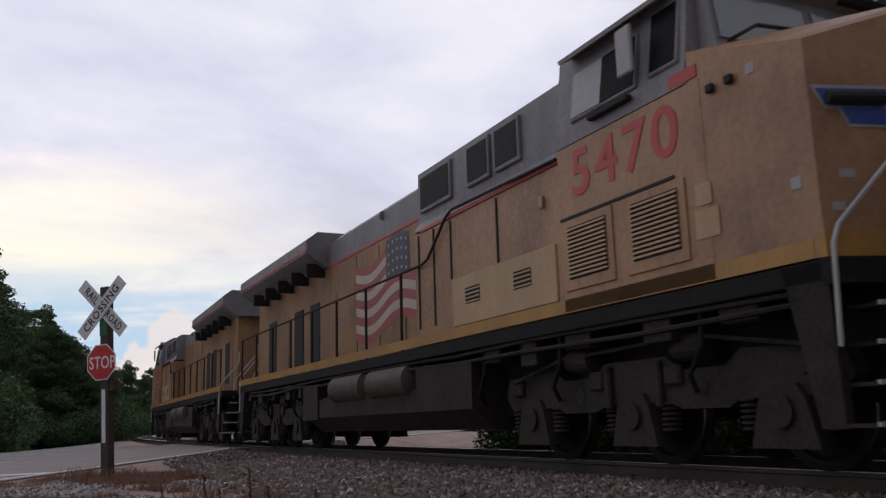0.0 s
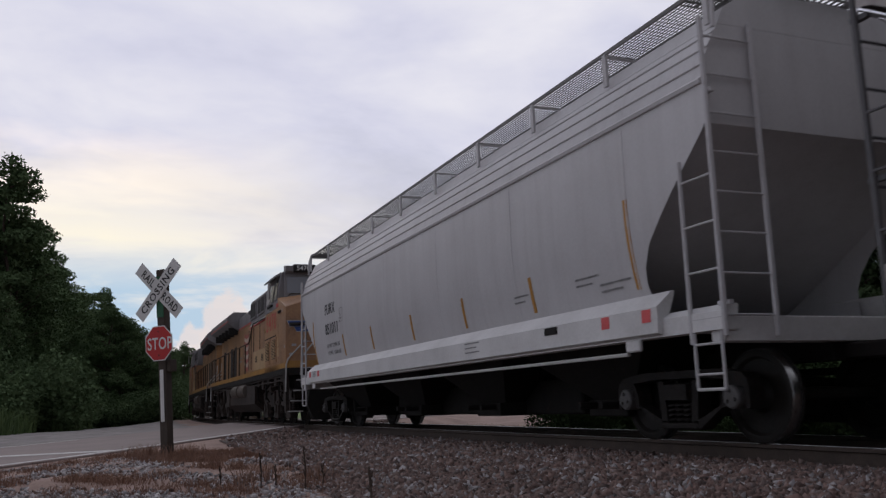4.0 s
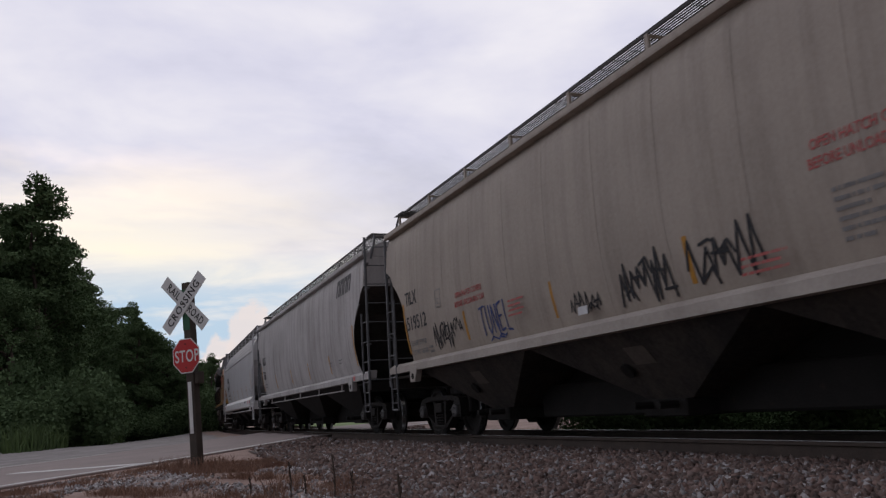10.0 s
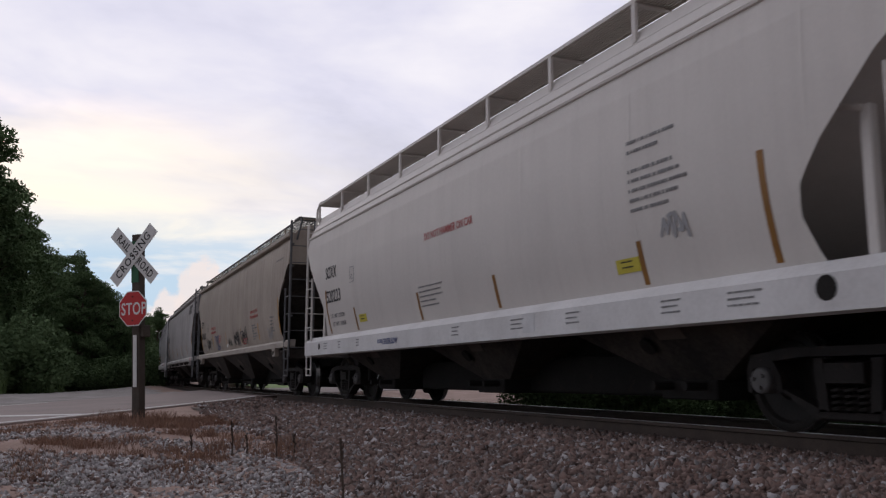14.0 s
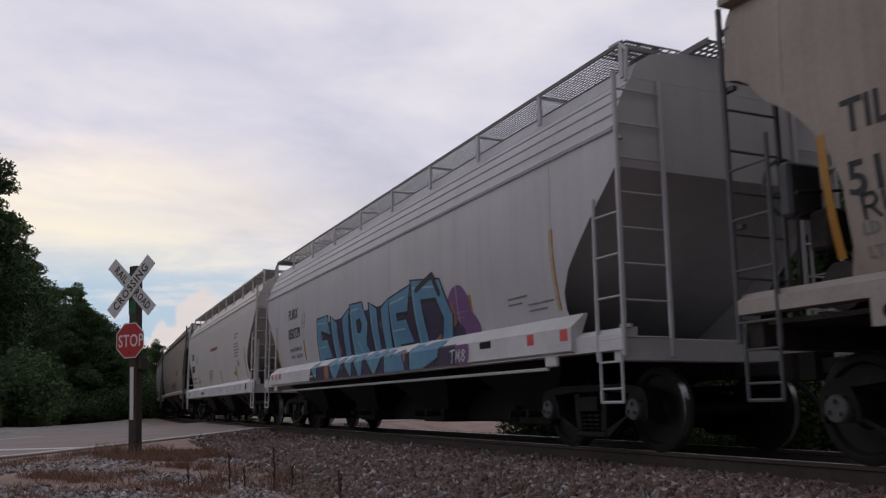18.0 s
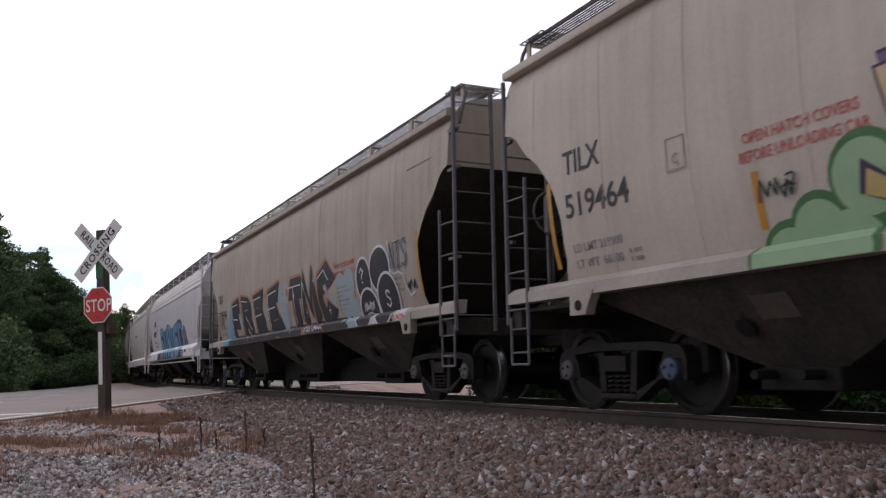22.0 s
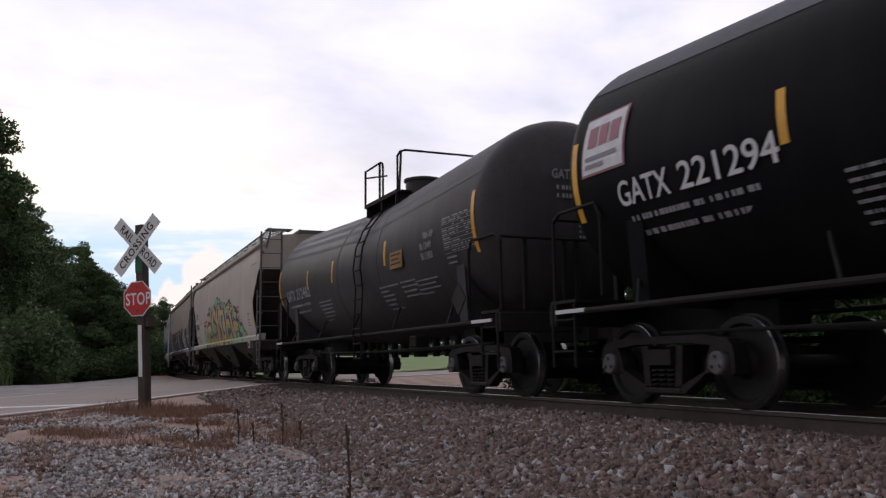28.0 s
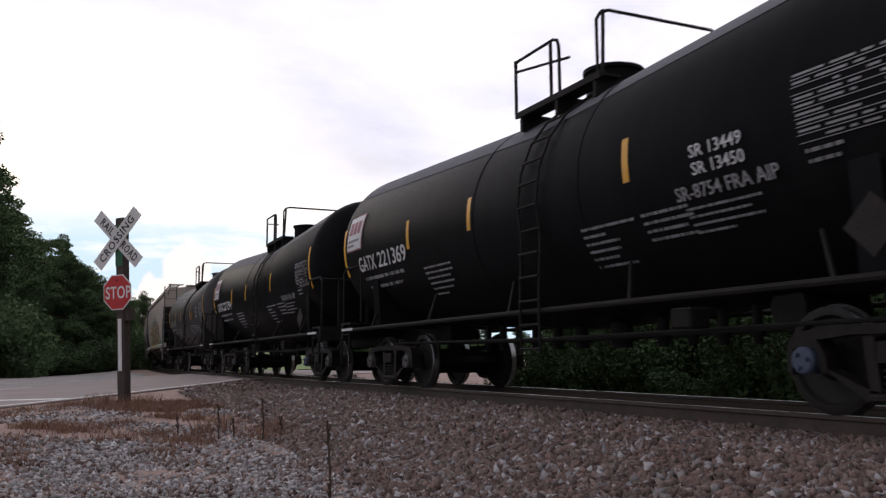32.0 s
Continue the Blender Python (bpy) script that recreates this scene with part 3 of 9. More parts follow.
M_TANK_OLD = surface("worn_black_tank_paint", (0.036, 0.034, 0.036), (0.068, 0.063, 0.061), rough=0.5, scale=0.7, grain=25.0, amount=0.7, bump=0.06, streak=0.5, spec=0.15)
# lighter grey that paints the sky's sheen onto the tank tops
M_TOP_SHEEN = surface("painted_top_sheen", (0.115, 0.115, 0.13), (0.07, 0.07, 0.078), rough=0.7, scale=1.2, grain=30.0, amount=0.6, bump=0.1, spec=0.15)
M_WHITE_PAINT = surface("stencil_white", (0.66, 0.66, 0.66), (0.45, 0.45, 0.45), rough=0.6, bump=0.0)
M_BLACK_PAINT = surface("stencil_black", (0.03, 0.03, 0.034), rough=0.6, bump=0.0)
M_RED_PAINT = surface("stencil_red", (0.48, 0.11, 0.10), rough=0.6, bump=0.0)
M_GREY_PAINT = surface("stencil_grey", (0.22, 0.215, 0.215), (0.26, 0.26, 0.26), rough=0.7, bump=0.0)
M_YELLOW = surface("yellow_reflector", (0.72, 0.37, 0.02), (0.50, 0.23, 0.02), rough=0.4, scale=5.0, bump=0.0)
M_OLDYELLOW = surface("dirty_yellow_reflector", (0.46, 0.22, 0.02), (0.28, 0.13, 0.02), rough=0.5, scale=5.0, bump=0.0)
M_BROWNYELLOW = surface("brown_yellow_reflector", (0.27, 0.125, 0.02), (0.16, 0.075, 0.02), rough=0.5, scale=5.0, bump=0.0)
M_LEMON = surface("lemon_sticker", (0.55, 0.47, 0.05), (0.45, 0.38, 0.06), rough=0.5, bump=0.0)
M_PINK = surface("red_reflector", (0.75, 0.09, 0.09), rough=0.4, bump=0.0)
M_BLUE_PAINT = surface("stencil_blue", (0.05, 0.075, 0.22), rough=0.6, bump=0.0)

M_GALV = surface("weathered_ladder_steel", (0.125, 0.125, 0.13), (0.06, 0.058, 0.058), rough=0.6, scale=3.0, grain=40.0, bump=0.1, rust=(0.10, 0.065, 0.045), rust_at=0.66)
P_SLOPE = surface("dark_slope_sheet", (0.075, 0.064, 0.058), (0.028, 0.024, 0.021), rough=0.85, scale=0.9, grain=20.0, amount=0.8, bump=0.1, streak=0.3)
P_PATCH = surface("pale_bay_patch", (0.10, 0.08, 0.066), (0.05, 0.042, 0.035), rough=0.8, scale=2.0, grain=20.0, amount=0.6, bump=0.1)
NEAR = Matrix(((0, 0, -1, 0), (-1, 0, 0, 0), (0, 1, 0, 0), (0, 0, 0, 1)))   # text plane to the side that faces the camera
WHEELS = []      # (wheelset, radius)
MESHES = {}


def shared(key, build):
    if key not in MESHES:
        MESHES[key] = build()
    return MESHES[key]


def make_mesh(name, bm, mat, smooth_it=False):
    me = bpy.data.meshes.new(name)
    bm.normal_update()
    bm.to_mesh(me)
    bm.free()
    me.materials.append(mat)
    if smooth_it:
        me.polygons.foreach_set("use_smooth", [True] * len(me.polygons))
        me.set_sharp_from_angle(angle=radians(35))
    return me


def wheelset(parent, y, z, r, cap=None, half=0.753):
    ws = new("wheelset")
    ws.parent = parent
    ws.location = (0, y, z)

    def axle():
        b = B()
        lathe(b, [(-1.08, 0.06), (-1.08, 0.085), (-0.7, 0.085), (-0.55, 0.075), (0.55, 0.075), (0.7, 0.085), (1.08, 0.085), (1.08, 0.06)], 12)
        return make_mesh("axle", b, M_WHEEL, True)

    def wheel():
        b = B()
        lathe(b, [(-0.075, 0.10), (-0.075, 0.13), (-0.02, 0.17), (-0.015, r * 0.78), (-0.055, r * 0.84), (-0.055, r - 0.012), (-0.05, r - 0.004),
                  (0.045, r - 0.004), (0.052, r + 0.024), (0.075, r + 0.018), (0.075, r * 0.84), (0.02, r * 0.78), (0.02, 0.17), (0.07, 0.13), (0.07, 0.1)], 40)
        return make_mesh("wheel", b, M_WHEEL, True)

    def tread():
        b = B()
        lathe(b, [(-0.05, r - 0.004), (-0.046, r), (0.044, r), (0.046, r - 0.004)], 40, caps=False)
        return make_mesh("tread", b, M_TREAD, True)

    def endcap(mat):
        b = B()
        lathe(b, [(0.0, 0.115), (-0.10, 0.115), (-0.115, 0.1), (-0.12, 0.0)][::-1] + [(0.05, 0.115)], 20)
        for k in range(3):
            a = 2 * math.pi * k / 3
            rod(b, (-0.115, 0.062 * math.cos(a), 0.062 * math.sin(a)), (-0.145, 0.062 * math.cos(a), 0.062 * math.sin(a)), 0.02, 6)
        return make_mesh("bearing_cap", b, mat, True)

    part("axle", shared("axle", axle), None, ws)
    for s in (-1, 1):
        w = part("wheel", shared(("wheel", r), wheel), None, ws)
        t = part("tread", shared(("tread", r), tread), None, ws, "polished wheel tread")
        c = part("bearing_cap", shared(("cap", cap.name if cap else ""), lambda: endcap(cap or M_CAP)), None, ws)
        for o in (w, t):
            o.matrix_basis = pose(s * half, 0, 0, 0, 0, 0 if s < 0 else 180)
        c.matrix_basis = pose(s * 1.03, 0, 0, 0, 0, 0 if s < 0 else 180)
    WHEELS.append((ws, r))
    return ws


def freight_truck(parent, y0, caps=(None, None)):
    """A three-piece freight truck at y0: two cast side frames, spring nests, bolster, two wheelsets."""
    def frame_mesh():
        b = B()
        for k in (-1, 1):
            # pedestal jaw and the sloping arms of the casting
            prism(b, [(k * 0.70, 0.50), (k * 0.78, 0.64), (k * 1.06, 0.64), (k * 1.09, 0.55), (k * 1.09, 0.36), (k * 1.04, 0.34), (k * 1.02, 0.56), (k * 0.80, 0.56), (k * 0.74, 0.36), (k * 0.68, 0.36)], "x", -0.09, 0.09)
            prism(b, [(k * 0.76, 0.42), (k * 0.68, 0.36), (k * 0.32, 0.14), (k * 0.22, 0.14), (k * 0.22, 0.22), (k * 0.30, 0.23)], "x", -0.08, 0.08)
            prism(b, [(k * 0.24, 0.64), (k * 0.34, 0.64), (k * 0.30, 0.20), (k * 0.20, 0.20)], "x", -0.08, 0.08)
        prism(b, [(-1.05, 0.63), (-0.75, 0.63), (-0.45, 0.66), (0.45, 0.66), (0.75, 0.63), (1.05, 0.63), (1.0, 0.69), (0.6, 0.74), (-0.6, 0.74), (-1.0, 0.69)], "x", -0.085, 0.085)
        box(b, (0, 0, 0.17), (0.2, 0.62, 0.07), bevel=0.02)
        return make_mesh("side_frame", b, M_TRUCK)

    def spring_mesh():
        b = B()
        pts = [(0.055 * math.cos(a * 0.9), 0.055 * math.sin(a * 0.9), 0.21 + 0.2 * a / 28) for a in range(29)]
        tube(b, pts, 0.016, 5)
        return make_mesh("spring", b, M_TRUCK)

    def bolster_mesh():
        b = B()
        prism(b, [(-1.12, 0.44), (-0.9, 0.40), (-0.3, 0.36), (0.3, 0.36), (0.9, 0.40), (1.12, 0.44), (1.12, 0.60), (0.4, 0.68), (-0.4, 0.68), (-1.12, 0.60)], "y", -0.19, 0.19)
        return make_mesh("bolster", b, M_TRUCK)

    for k in (-1, 1):
        f = part("side_frame", shared("side_frame", frame_mesh), None, parent, "cast steel truck side frame")
        f.location = (k * 1.0, y0, 0)
        for dy in (-0.13, 0.0, 0.13):
            s = part("spring", shared("spring", spring_mesh), None, f)
            s.location = (k * 0.03, dy, 0)
    bo = part("bolster", shared("bolster", bolster_mesh), None, parent)
    bo.location = (0, y0, 0)

    def beam_mesh():
        b = B()
        prism(b, [(-0.78, 0.30), (-0.6, 0.24), (0.6, 0.24), (0.78, 0.30), (0.78, 0.46), (0.3, 0.52), (-0.3, 0.52), (-0.78, 0.46)], "y", -0.05, 0.05)
        for k in (-1, 1):
            box(b, (k * 0.75, 0, 0.40), (0.12, 0.16, 0.26), bevel=0.03)
        return make_mesh("brake_beam", b, M_FRAME)
    for dy in (-0.36, 0.36):
        part("brake_beam", shared("brake_beam", beam_mesh), None, parent, "grimy brake beam with shoes").location = (0, y0 + dy, 0)
    for dy, c in ((0.889, caps[0]), (-0.889, caps[1])):
        wheelset(parent, y0 + dy, 0.457, 0.457, c)


def coupler(parent, y, d):
    b = B()
    box(b, (0, y - d * 0.55, 0.86), (0.14, 0.9, 0.16), bevel=0.02)
    prism(b, [(-0.14, y - d * 0.18), (-0.17, y - d * 0.02), (-0.05, y + d * 0.10), (0.02, y + d * 0.02), (0.16, y + d * 0.06), (0.17, y - d * 0.12), (0.06, y - d * 0.24)], "z", 0.73, 1.0)
    part("coupler", b, M_TRUCK, parent)
    b = B()
    tube(b, [(0.3, y - d * 0.55, 0.80), (0.3, y - d * 0.3, 0.62), (0.22, y - d * 0.08, 0.48), (0.15, y + d * 0.06, 0.46)], 0.028)
    part("air_hose", b, M_FRAME, parent, "black rubber brake hose")


def dashes(w, h):
    """Cuts a line of writing of length w into short strokes: (start, length)."""
    rng = random.Random(int(w * 1000) + int(h * 7000))
    out, p = [], 0.0
    while p < w - 0.2 * h:
        q = min(h * rng.choice((0.35, 0.45, 0.5, 0.9)), w - p)
        out.append((p, q))
        p += q + h * rng.choice((0.18, 0.2, 0.25, 0.6))
    return out


def on_side(x, z):
    """The frame at height z on a car's near side: x is its place across, or the side's half width as a function of height."""
    if not callable(x):
        return Matrix.Translation((x, 0, z))
    lean = math.degrees(math.atan((x(z + 0.03) - x(z - 0.03)) / 0.06))
    return Matrix.Translation((-x(z) - 0.006, 0, z)) @ pose(0, 0, 0, 0, -lean, 0)


def bars(parent, y, z, rows, mat, x, name="stencil", h=0.05, gap=0.04, label="rows of small stencilled writing"):
    """Unreadable small writing, as rows of plain bars."""
    b = B()
    for i, row in enumerate(rows):
        yy = y
        m = on_side(x, z - i * (h + gap))
        for w in row:
            for p, q in dashes(w, h):
                box(b, (0, yy - p - q / 2, 0), (0.004, q, h * 0.7), m)
            yy -= w + h * 0.6
    ob = part(name, b, mat, parent, label)
    ob["kind"] = "stuff"
    return ob


def side_text(text, size, mat, parent, y, z, x, label="", squeeze=0.85, shear=0.0, width=None):
    m = on_side(x, z + size * 0.35) @ Matrix.Translation((0, y, -size * 0.35)) @ NEAR
    return lettering(text, size, mat, parent, m, label, squeeze=squeeze, shear=shear, width=width)


def ladder(name, parent, mat, p0, p1, width, steps, r=0.014, stile=0.022, out=(0, 1, 0), second=True):
    """Stiles from p0 up to p1 and the same moved by width along out; the rungs between them are parts of their own."""
    p0, p1, o = Vector(p0), Vector(p1), Vector(out) * width
    bm = B()
    rod(bm, p0, p1, stile, 6)
    lad = part(name, bm, mat, parent)
    if second:
        bm = B()
        rod(bm, p0 + o, p1 + o, stile, 6)
        part("stile", bm, mat, lad)

    def rung():
        b = B()
        rod(b, (0, 0, 0), o, r, 6)
        return make_mesh("rung", b, mat)
    for i in range(steps):
        part("rung", shared(("rung", tuple(o), r, mat.name), rung), None, lad).location = p0.lerp(p1, (i + 0.5) / steps)
    return lad


def hopper(spec):
    """A covered hopper car. spec: length, kind (furx: ribbed roof band; round: curved sides), materials and marks."""
    L, kind = spec["L"], spec["kind"]
    car = thing("hopper_car", spec["label"], "hopper car", "hopper cars of the train")
    E = spec.get("E", L / 2 - 0.87)
    side, sill, roofm = spec["side"], spec["sill"], spec.get("roof", spec["side"])
    X = 1.58
    if kind == "furx":
        prof = [(1.22, 1.36), (1.40, 1.41), (1.6, 1.462), (1.8, 1.505), (2.05, 1.545), (2.3, 1.57), (2.6, X), (2.9, X), (3.38, X), (3.44, X - 0.015), (3.68, X - 0.07), (3.86, X - 0.15), (4.02, X - 0.25)]
        cut = [(1.22, 1.10), (1.45, 1.18), (1.62, 1.22), (1.8, 1.19), (2.03, 1.05), (2.3, 0.76), (2.7, 0.32), (2.92, 0.07), (3.0, 0.0), (5, 0)]
        foot = [(1.085, 1.655), (1.355, 1.655), (1.50, 1.475), (1.525, 1.45)]
    elif kind == "round":
        prof = [(1.22, 1.36), (1.40, 1.43), (1.6, 1.487), (1.85, 1.545), (2.1, 1.585), (2.4, 1.61), (2.8, 1.622), (3.4, 1.60), (3.66, 1.55), (3.70, 1.55), (3.86, 1.48), (4.02, 1.38)]
        cut = [(1.22, 1.10), (1.45, 1.22), (1.75, 1.32), (2.0, 1.28), (2.3, 1.04), (2.6, 0.72), (2.84, 0.47), (2.9, 0.38), (3.38, 0.0), (5, 0)]
        foot = [(0.97, 1.63), (1.26, 1.63), (1.34, 1.54)]
    else:
        prof = [(1.28, 1.37), (1.36, 1.40), (1.6, 1.475), (1.85, 1.53), (2.1, 1.567), (2.4, 1.592), (2.8, 1.602), (3.4, 1.592), (3.8, 1.565), (3.92, 1.53), (4.0, 1.49)]
        cut = [(1.28, 0.95), (1.45, 1.02), (1.65, 1.10), (2.1, 1.12), (2.4, 1.03), (2.6, 0.90), (2.8, 0.72), (2.98, 0.47), (3.06, 0.39), (3.2, 0.27), (3.28, 0.14), (3.32, 0.0), (5, 0)]
        foot = [(1.245, 1.60), (1.36, 1.60), (1.425, 1.50), (1.43, 1.43)]

    def inset(z):
        for (a, p), (b_, q) in zip(cut, cut[1:]):
            if a <= z <= b_:
                return p + (q - p) * (z - a) / (b_ - a)
        return cut[0][1]
    zs = sorted(set([p[0] for p in prof] + [c[0] for c in cut[:-1]] + [1.9, 2.15, 2.55]))

    def half(z):
        for (a, p), (b_, q) in zip(prof, prof[1:]):
            if a <= z <= b_:
                return p + (q - p) * (z - a) / (b_ - a)
        return prof[-1][1] if z > prof[-1][0] else prof[0][1]
    # the near side from the sill up, for what is painted on it
    near = [(z, -x - 0.003) for z, x in foot] + [(z, -x - 0.003) for z, x in prof if z > foot[-1][0] + 0.02] + [(5.0, -prof[-1][1])]
    spec["E"], spec["half"], spec["near"] = E, half, tuple(near)
    lift = {"furx": 0.43, "round": 0.50, "plain": 0.535}[kind]
    xb = 1.03 if kind == "plain" else 1.12     # middle of the running boards
    # the ladders share a stile that stands off the corner
    yl = E + 0.04
    trim = spec.get("trim", M_GALV if kind == "plain" else side)
    bm = B()
    grid = {}
    cols = 24
    for s in (-1, 1):
        for i, z in enumerate(zs):
            ye = E - inset(z)
            for j in range(cols + 1):
                grid[s, i, j] = bm.verts.new((s * half(z), -ye + 2 * ye * j / cols, z))
    n = len(zs)
    for s in (-1, 1):
        for i in range(n - 1):
            for j in range(cols):
                q = [grid[s, i, j], grid[s, i, j + 1], grid[s, i + 1, j + 1], grid[s, i + 1, j]]
                bm.faces.new(q if s > 0 else q[::-1])
    # the end: upright sheet above, slope sheet running in under it below
    ztop = [c[0] for c in cut if c[1] == 0.0][0]
    for e, j in ((-1, 0), (1, cols)):
        inner = {}
        for sd in (-1, 1):
            for i, z in enumerate(zs):
                deep = max(ztop - z, 0.0) * 1.45 + (0.02 if z < ztop else 0.0)
                inner[sd, i] = bm.verts.new((sd * (half(z) - 0.04), e * (E - max(deep, inset(z))), z)) if z < ztop else grid[sd, i, j]
        for i in range(n - 1):
            fs = [[inner[-1, i], inner[1, i], inner[1, i + 1], inner[-1, i + 1]]]
            for sd in (-1, 1):
                fs.append([grid[sd, i, j], inner[sd, i], inner[sd, i + 1], grid[sd, i + 1, j]])
            for f in fs:
                f = list(dict.fromkeys(f))
                if len(f) > 2:
                    bm.faces.new(f)
    for j in range(cols):
        bm.faces.new([grid[-1, 0, j], grid[-1, 0, j + 1], grid[1, 0, j + 1], grid[1, 0, j]])
        bm.faces.new([grid[-1, n - 1, j], grid[1, n - 1, j], grid[1, n - 1, j + 1], grid[-1, n - 1, j + 1]])
    bmesh.ops.recalc_face_normals(bm, faces=bm.faces)
    # recessed end faces below the upright sheet take the second, darker slot
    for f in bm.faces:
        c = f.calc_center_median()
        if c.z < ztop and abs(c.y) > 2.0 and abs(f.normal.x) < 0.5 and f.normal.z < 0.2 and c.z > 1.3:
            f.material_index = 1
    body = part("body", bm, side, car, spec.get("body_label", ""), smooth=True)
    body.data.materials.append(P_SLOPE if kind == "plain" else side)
    # roof: a low arch with a trough of hatches
    zt = prof[-1][0]
    xt = prof[-1][1]
    bm = B()
    crown = [(xt, 0.003), (xt * 0.93, 0.19), (xt * 0.79, 0.31), (xt * 0.66, 0.355), (xt * 0.4, 0.40), (0, 0.42)]
    arch = [(x, zt + h) for x, h in crown] + [(-x, zt + h) for x, h in crown[-2::-1]]
    prism(bm, arch, "y", -E, E)
    part("roof", bm, roofm, car)
    bm = B()
    prism(bm, [(-0.28, zt + 0.3), (0.28, zt + 0.3), (0.25, zt + 0.46), (0.1, zt + 0.50), (-0.1, zt + 0.50), (-0.25, zt + 0.46)], "y", -E + 1.0, E - 1.0)
    part("hatch_cover", bm, roofm, car, "long trough hatch cover along the roof")
    # weld seams, drip rail and roof band lines
    if kind == "furx":
        for zb in (3.415, 3.60, 3.77, 3.93):
            bm = B()
            for s in (-1, 1):
                rod(bm, (s * (half(zb) + 0.004), -E, zb), (s * (half(zb) + 0.004), E, zb), 0.038 if zb < 3.5 else 0.013, 6)
            part("roof_rib", bm, spec.get("rib", side), car)
    elif kind == "round":
        for zb, r in ((3.68, 0.03), (3.84, 0.018)):
            bm = B()
            for s in (-1, 1):
                rod(bm, (s * (half(zb) + 0.004), -E, zb), (s * (half(zb) + 0.004), E, zb), r, 6)
            part("roof_rib", bm, side, car)
    else:
        bm = B()
        for s in (-1, 1):
            prism(bm, [(s * 1.46, 4.035), (s * 1.60, 4.035), (s * 1.605, 4.06), (s * 1.60, 4.13), (s * 1.57, 4.15), (s * 1.44, 4.12)], "y", -E - 0.02, E + 0.02)
        part("eave_rail", bm, side, car)
    seams = spec.get("seams", 9)
    for k in range(seams):
        y = -E + 2 * E * (k + 0.5) / seams
        bm = B()
        zz = [z for z in zs if z > 1.3]
        prev = None
        for z in zz:
            if E - inset(z) < abs(y) + 0.03:
                prev = None
                continue
            row = [bm.verts.new((-half(z) - 0.002, y + d, z)) for d in (-0.02, 0.02)] + [bm.verts.new((-half(z) - (0.004 if kind == "round" else 0.008), y, z))]
            if prev:
                bm.faces.new((prev[0], prev[2], row[2], row[0]))
                bm.faces.new((prev[2], prev[1], row[1], row[2]))
            prev = row
        bmesh.ops.recalc_face_normals(bm, faces=bm.faces)
        part("weld_seam", bm, side, car, smooth=True)
    # side sill with its lip and the end platforms
    for s in (-1, 1):
        bm = B()
        d0, d1 = (1.24, 1.39) if kind == "plain" else (1.06, 1.26)
        e0 = yl - 0.02
        prism(bm, [(s * 1.42, d0), (s * 1.60, d0), (s * 1.60, d1 - 0.03), (s * 1.50, d1 + 0.035), (s * 1.40, d1 + 0.035)], "y", -e0 - (0.14 if kind == "plain" else 0.0), e0)
        part("side_sill", bm, sill, car)
        if spec.get("pipe"):
            bm = B()
            rod(bm, (s * 1.50, -E + 2.6, 1.08), (s * 1.50, E - 2.6, 1.08), 0.016, 6)
            part("brake_pipe", bm, sill, car)
            for k in range(5):
                bm = B()
                box(bm, (s * 1.50, (E - 2.8) * (k - 2) / 2, 1.15), (0.03, 0.05, 0.18))
                part("pipe_hanger", bm, sill, car)
        if kind == "plain":
            for e in (-1, 1):
                bm = B()
                prism(bm, [(e * (E - 1.72), d0 + 0.04), (e * (E - 1.30), d0 + 0.10), (e * (E - 1.30), 1.03), (e * (E - 1.58), 1.03), (e * (E - 1.62), 1.12)], "x", s * 1.50, s * 1.612)
                pad = part("jacking_pad", bm, sill, car)
                bm = B()
                rod(bm, (s * 1.60, e * (E - 1.46), 1.13), (s * 1.625, e * (E - 1.46), 1.13), 0.055, 14)
                part("pad_hole", bm, M_FRAME, pad, "dark round hole in the pad")
        if kind == "furx":
            bm = B()
            rod(bm, (s * 1.5, -E + 1.6, 0.93), (s * 1.5, E - 1.6, 0.93), 0.022, 6)
            part("brake_pipe", bm, sill, car)
            for e in (-1, 1):
                bm = B()
                box(bm, (s * 1.6, e * (E - 1.35), 1.0), (0.05, 0.26, 0.12), bevel=0.02)
                part("jacking_pad", bm, sill, car)
        if kind == "round":
            bm = B()
            prism(bm, [(s * 1.56, 0.95), (s * 1.63, 0.97), (s * 1.63, 1.26), (s * 1.50, 1.37), (s * 1.40, 1.37)], "y", -E + 0.05, E - 0.05)
            part("sill_plate", bm, sill, car)
        if kind == "furx":
            bm = B()
            prism(bm, [(s * 1.59, 1.07), (s * 1.655, 1.10), (s * 1.655, 1.36), (s * 1.46, 1.525), (s * 1.42, 1.525)], "y", -E + 0.85, E - 0.85)
            part("sill_lip", bm, sill, car)
    for e in (-1, 1):
        bm = B()
        box(bm, (0, e * (E - 0.10), 1.07), (3.1, 0.2, 0.24), bevel=0.01)
        box(bm, (0, e * (E - 0.8), 1.16), (3.0, 1.3, 0.04))
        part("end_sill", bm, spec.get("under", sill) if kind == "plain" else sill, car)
        # braced post inside the open end
        if kind == "round":
            for s in (-1, 1):
                bm = B()
                box(bm, (s * 1.36, e * (E - 0.78), 1.85), (0.09, 0.10, 1.36), bevel=0.01)
                rod(bm, (s * 1.40, e * (E - 0.78), 2.50), (s * 1.45, e * (E - 1.12), 2.60), 0.03, 6)
                part("end_post", bm, trim, car)
        # ladders on the end and on the side meet at the corner, steps below the sill
        yl = E + (0.18 if kind == "plain" and e < 0 else 0.04)
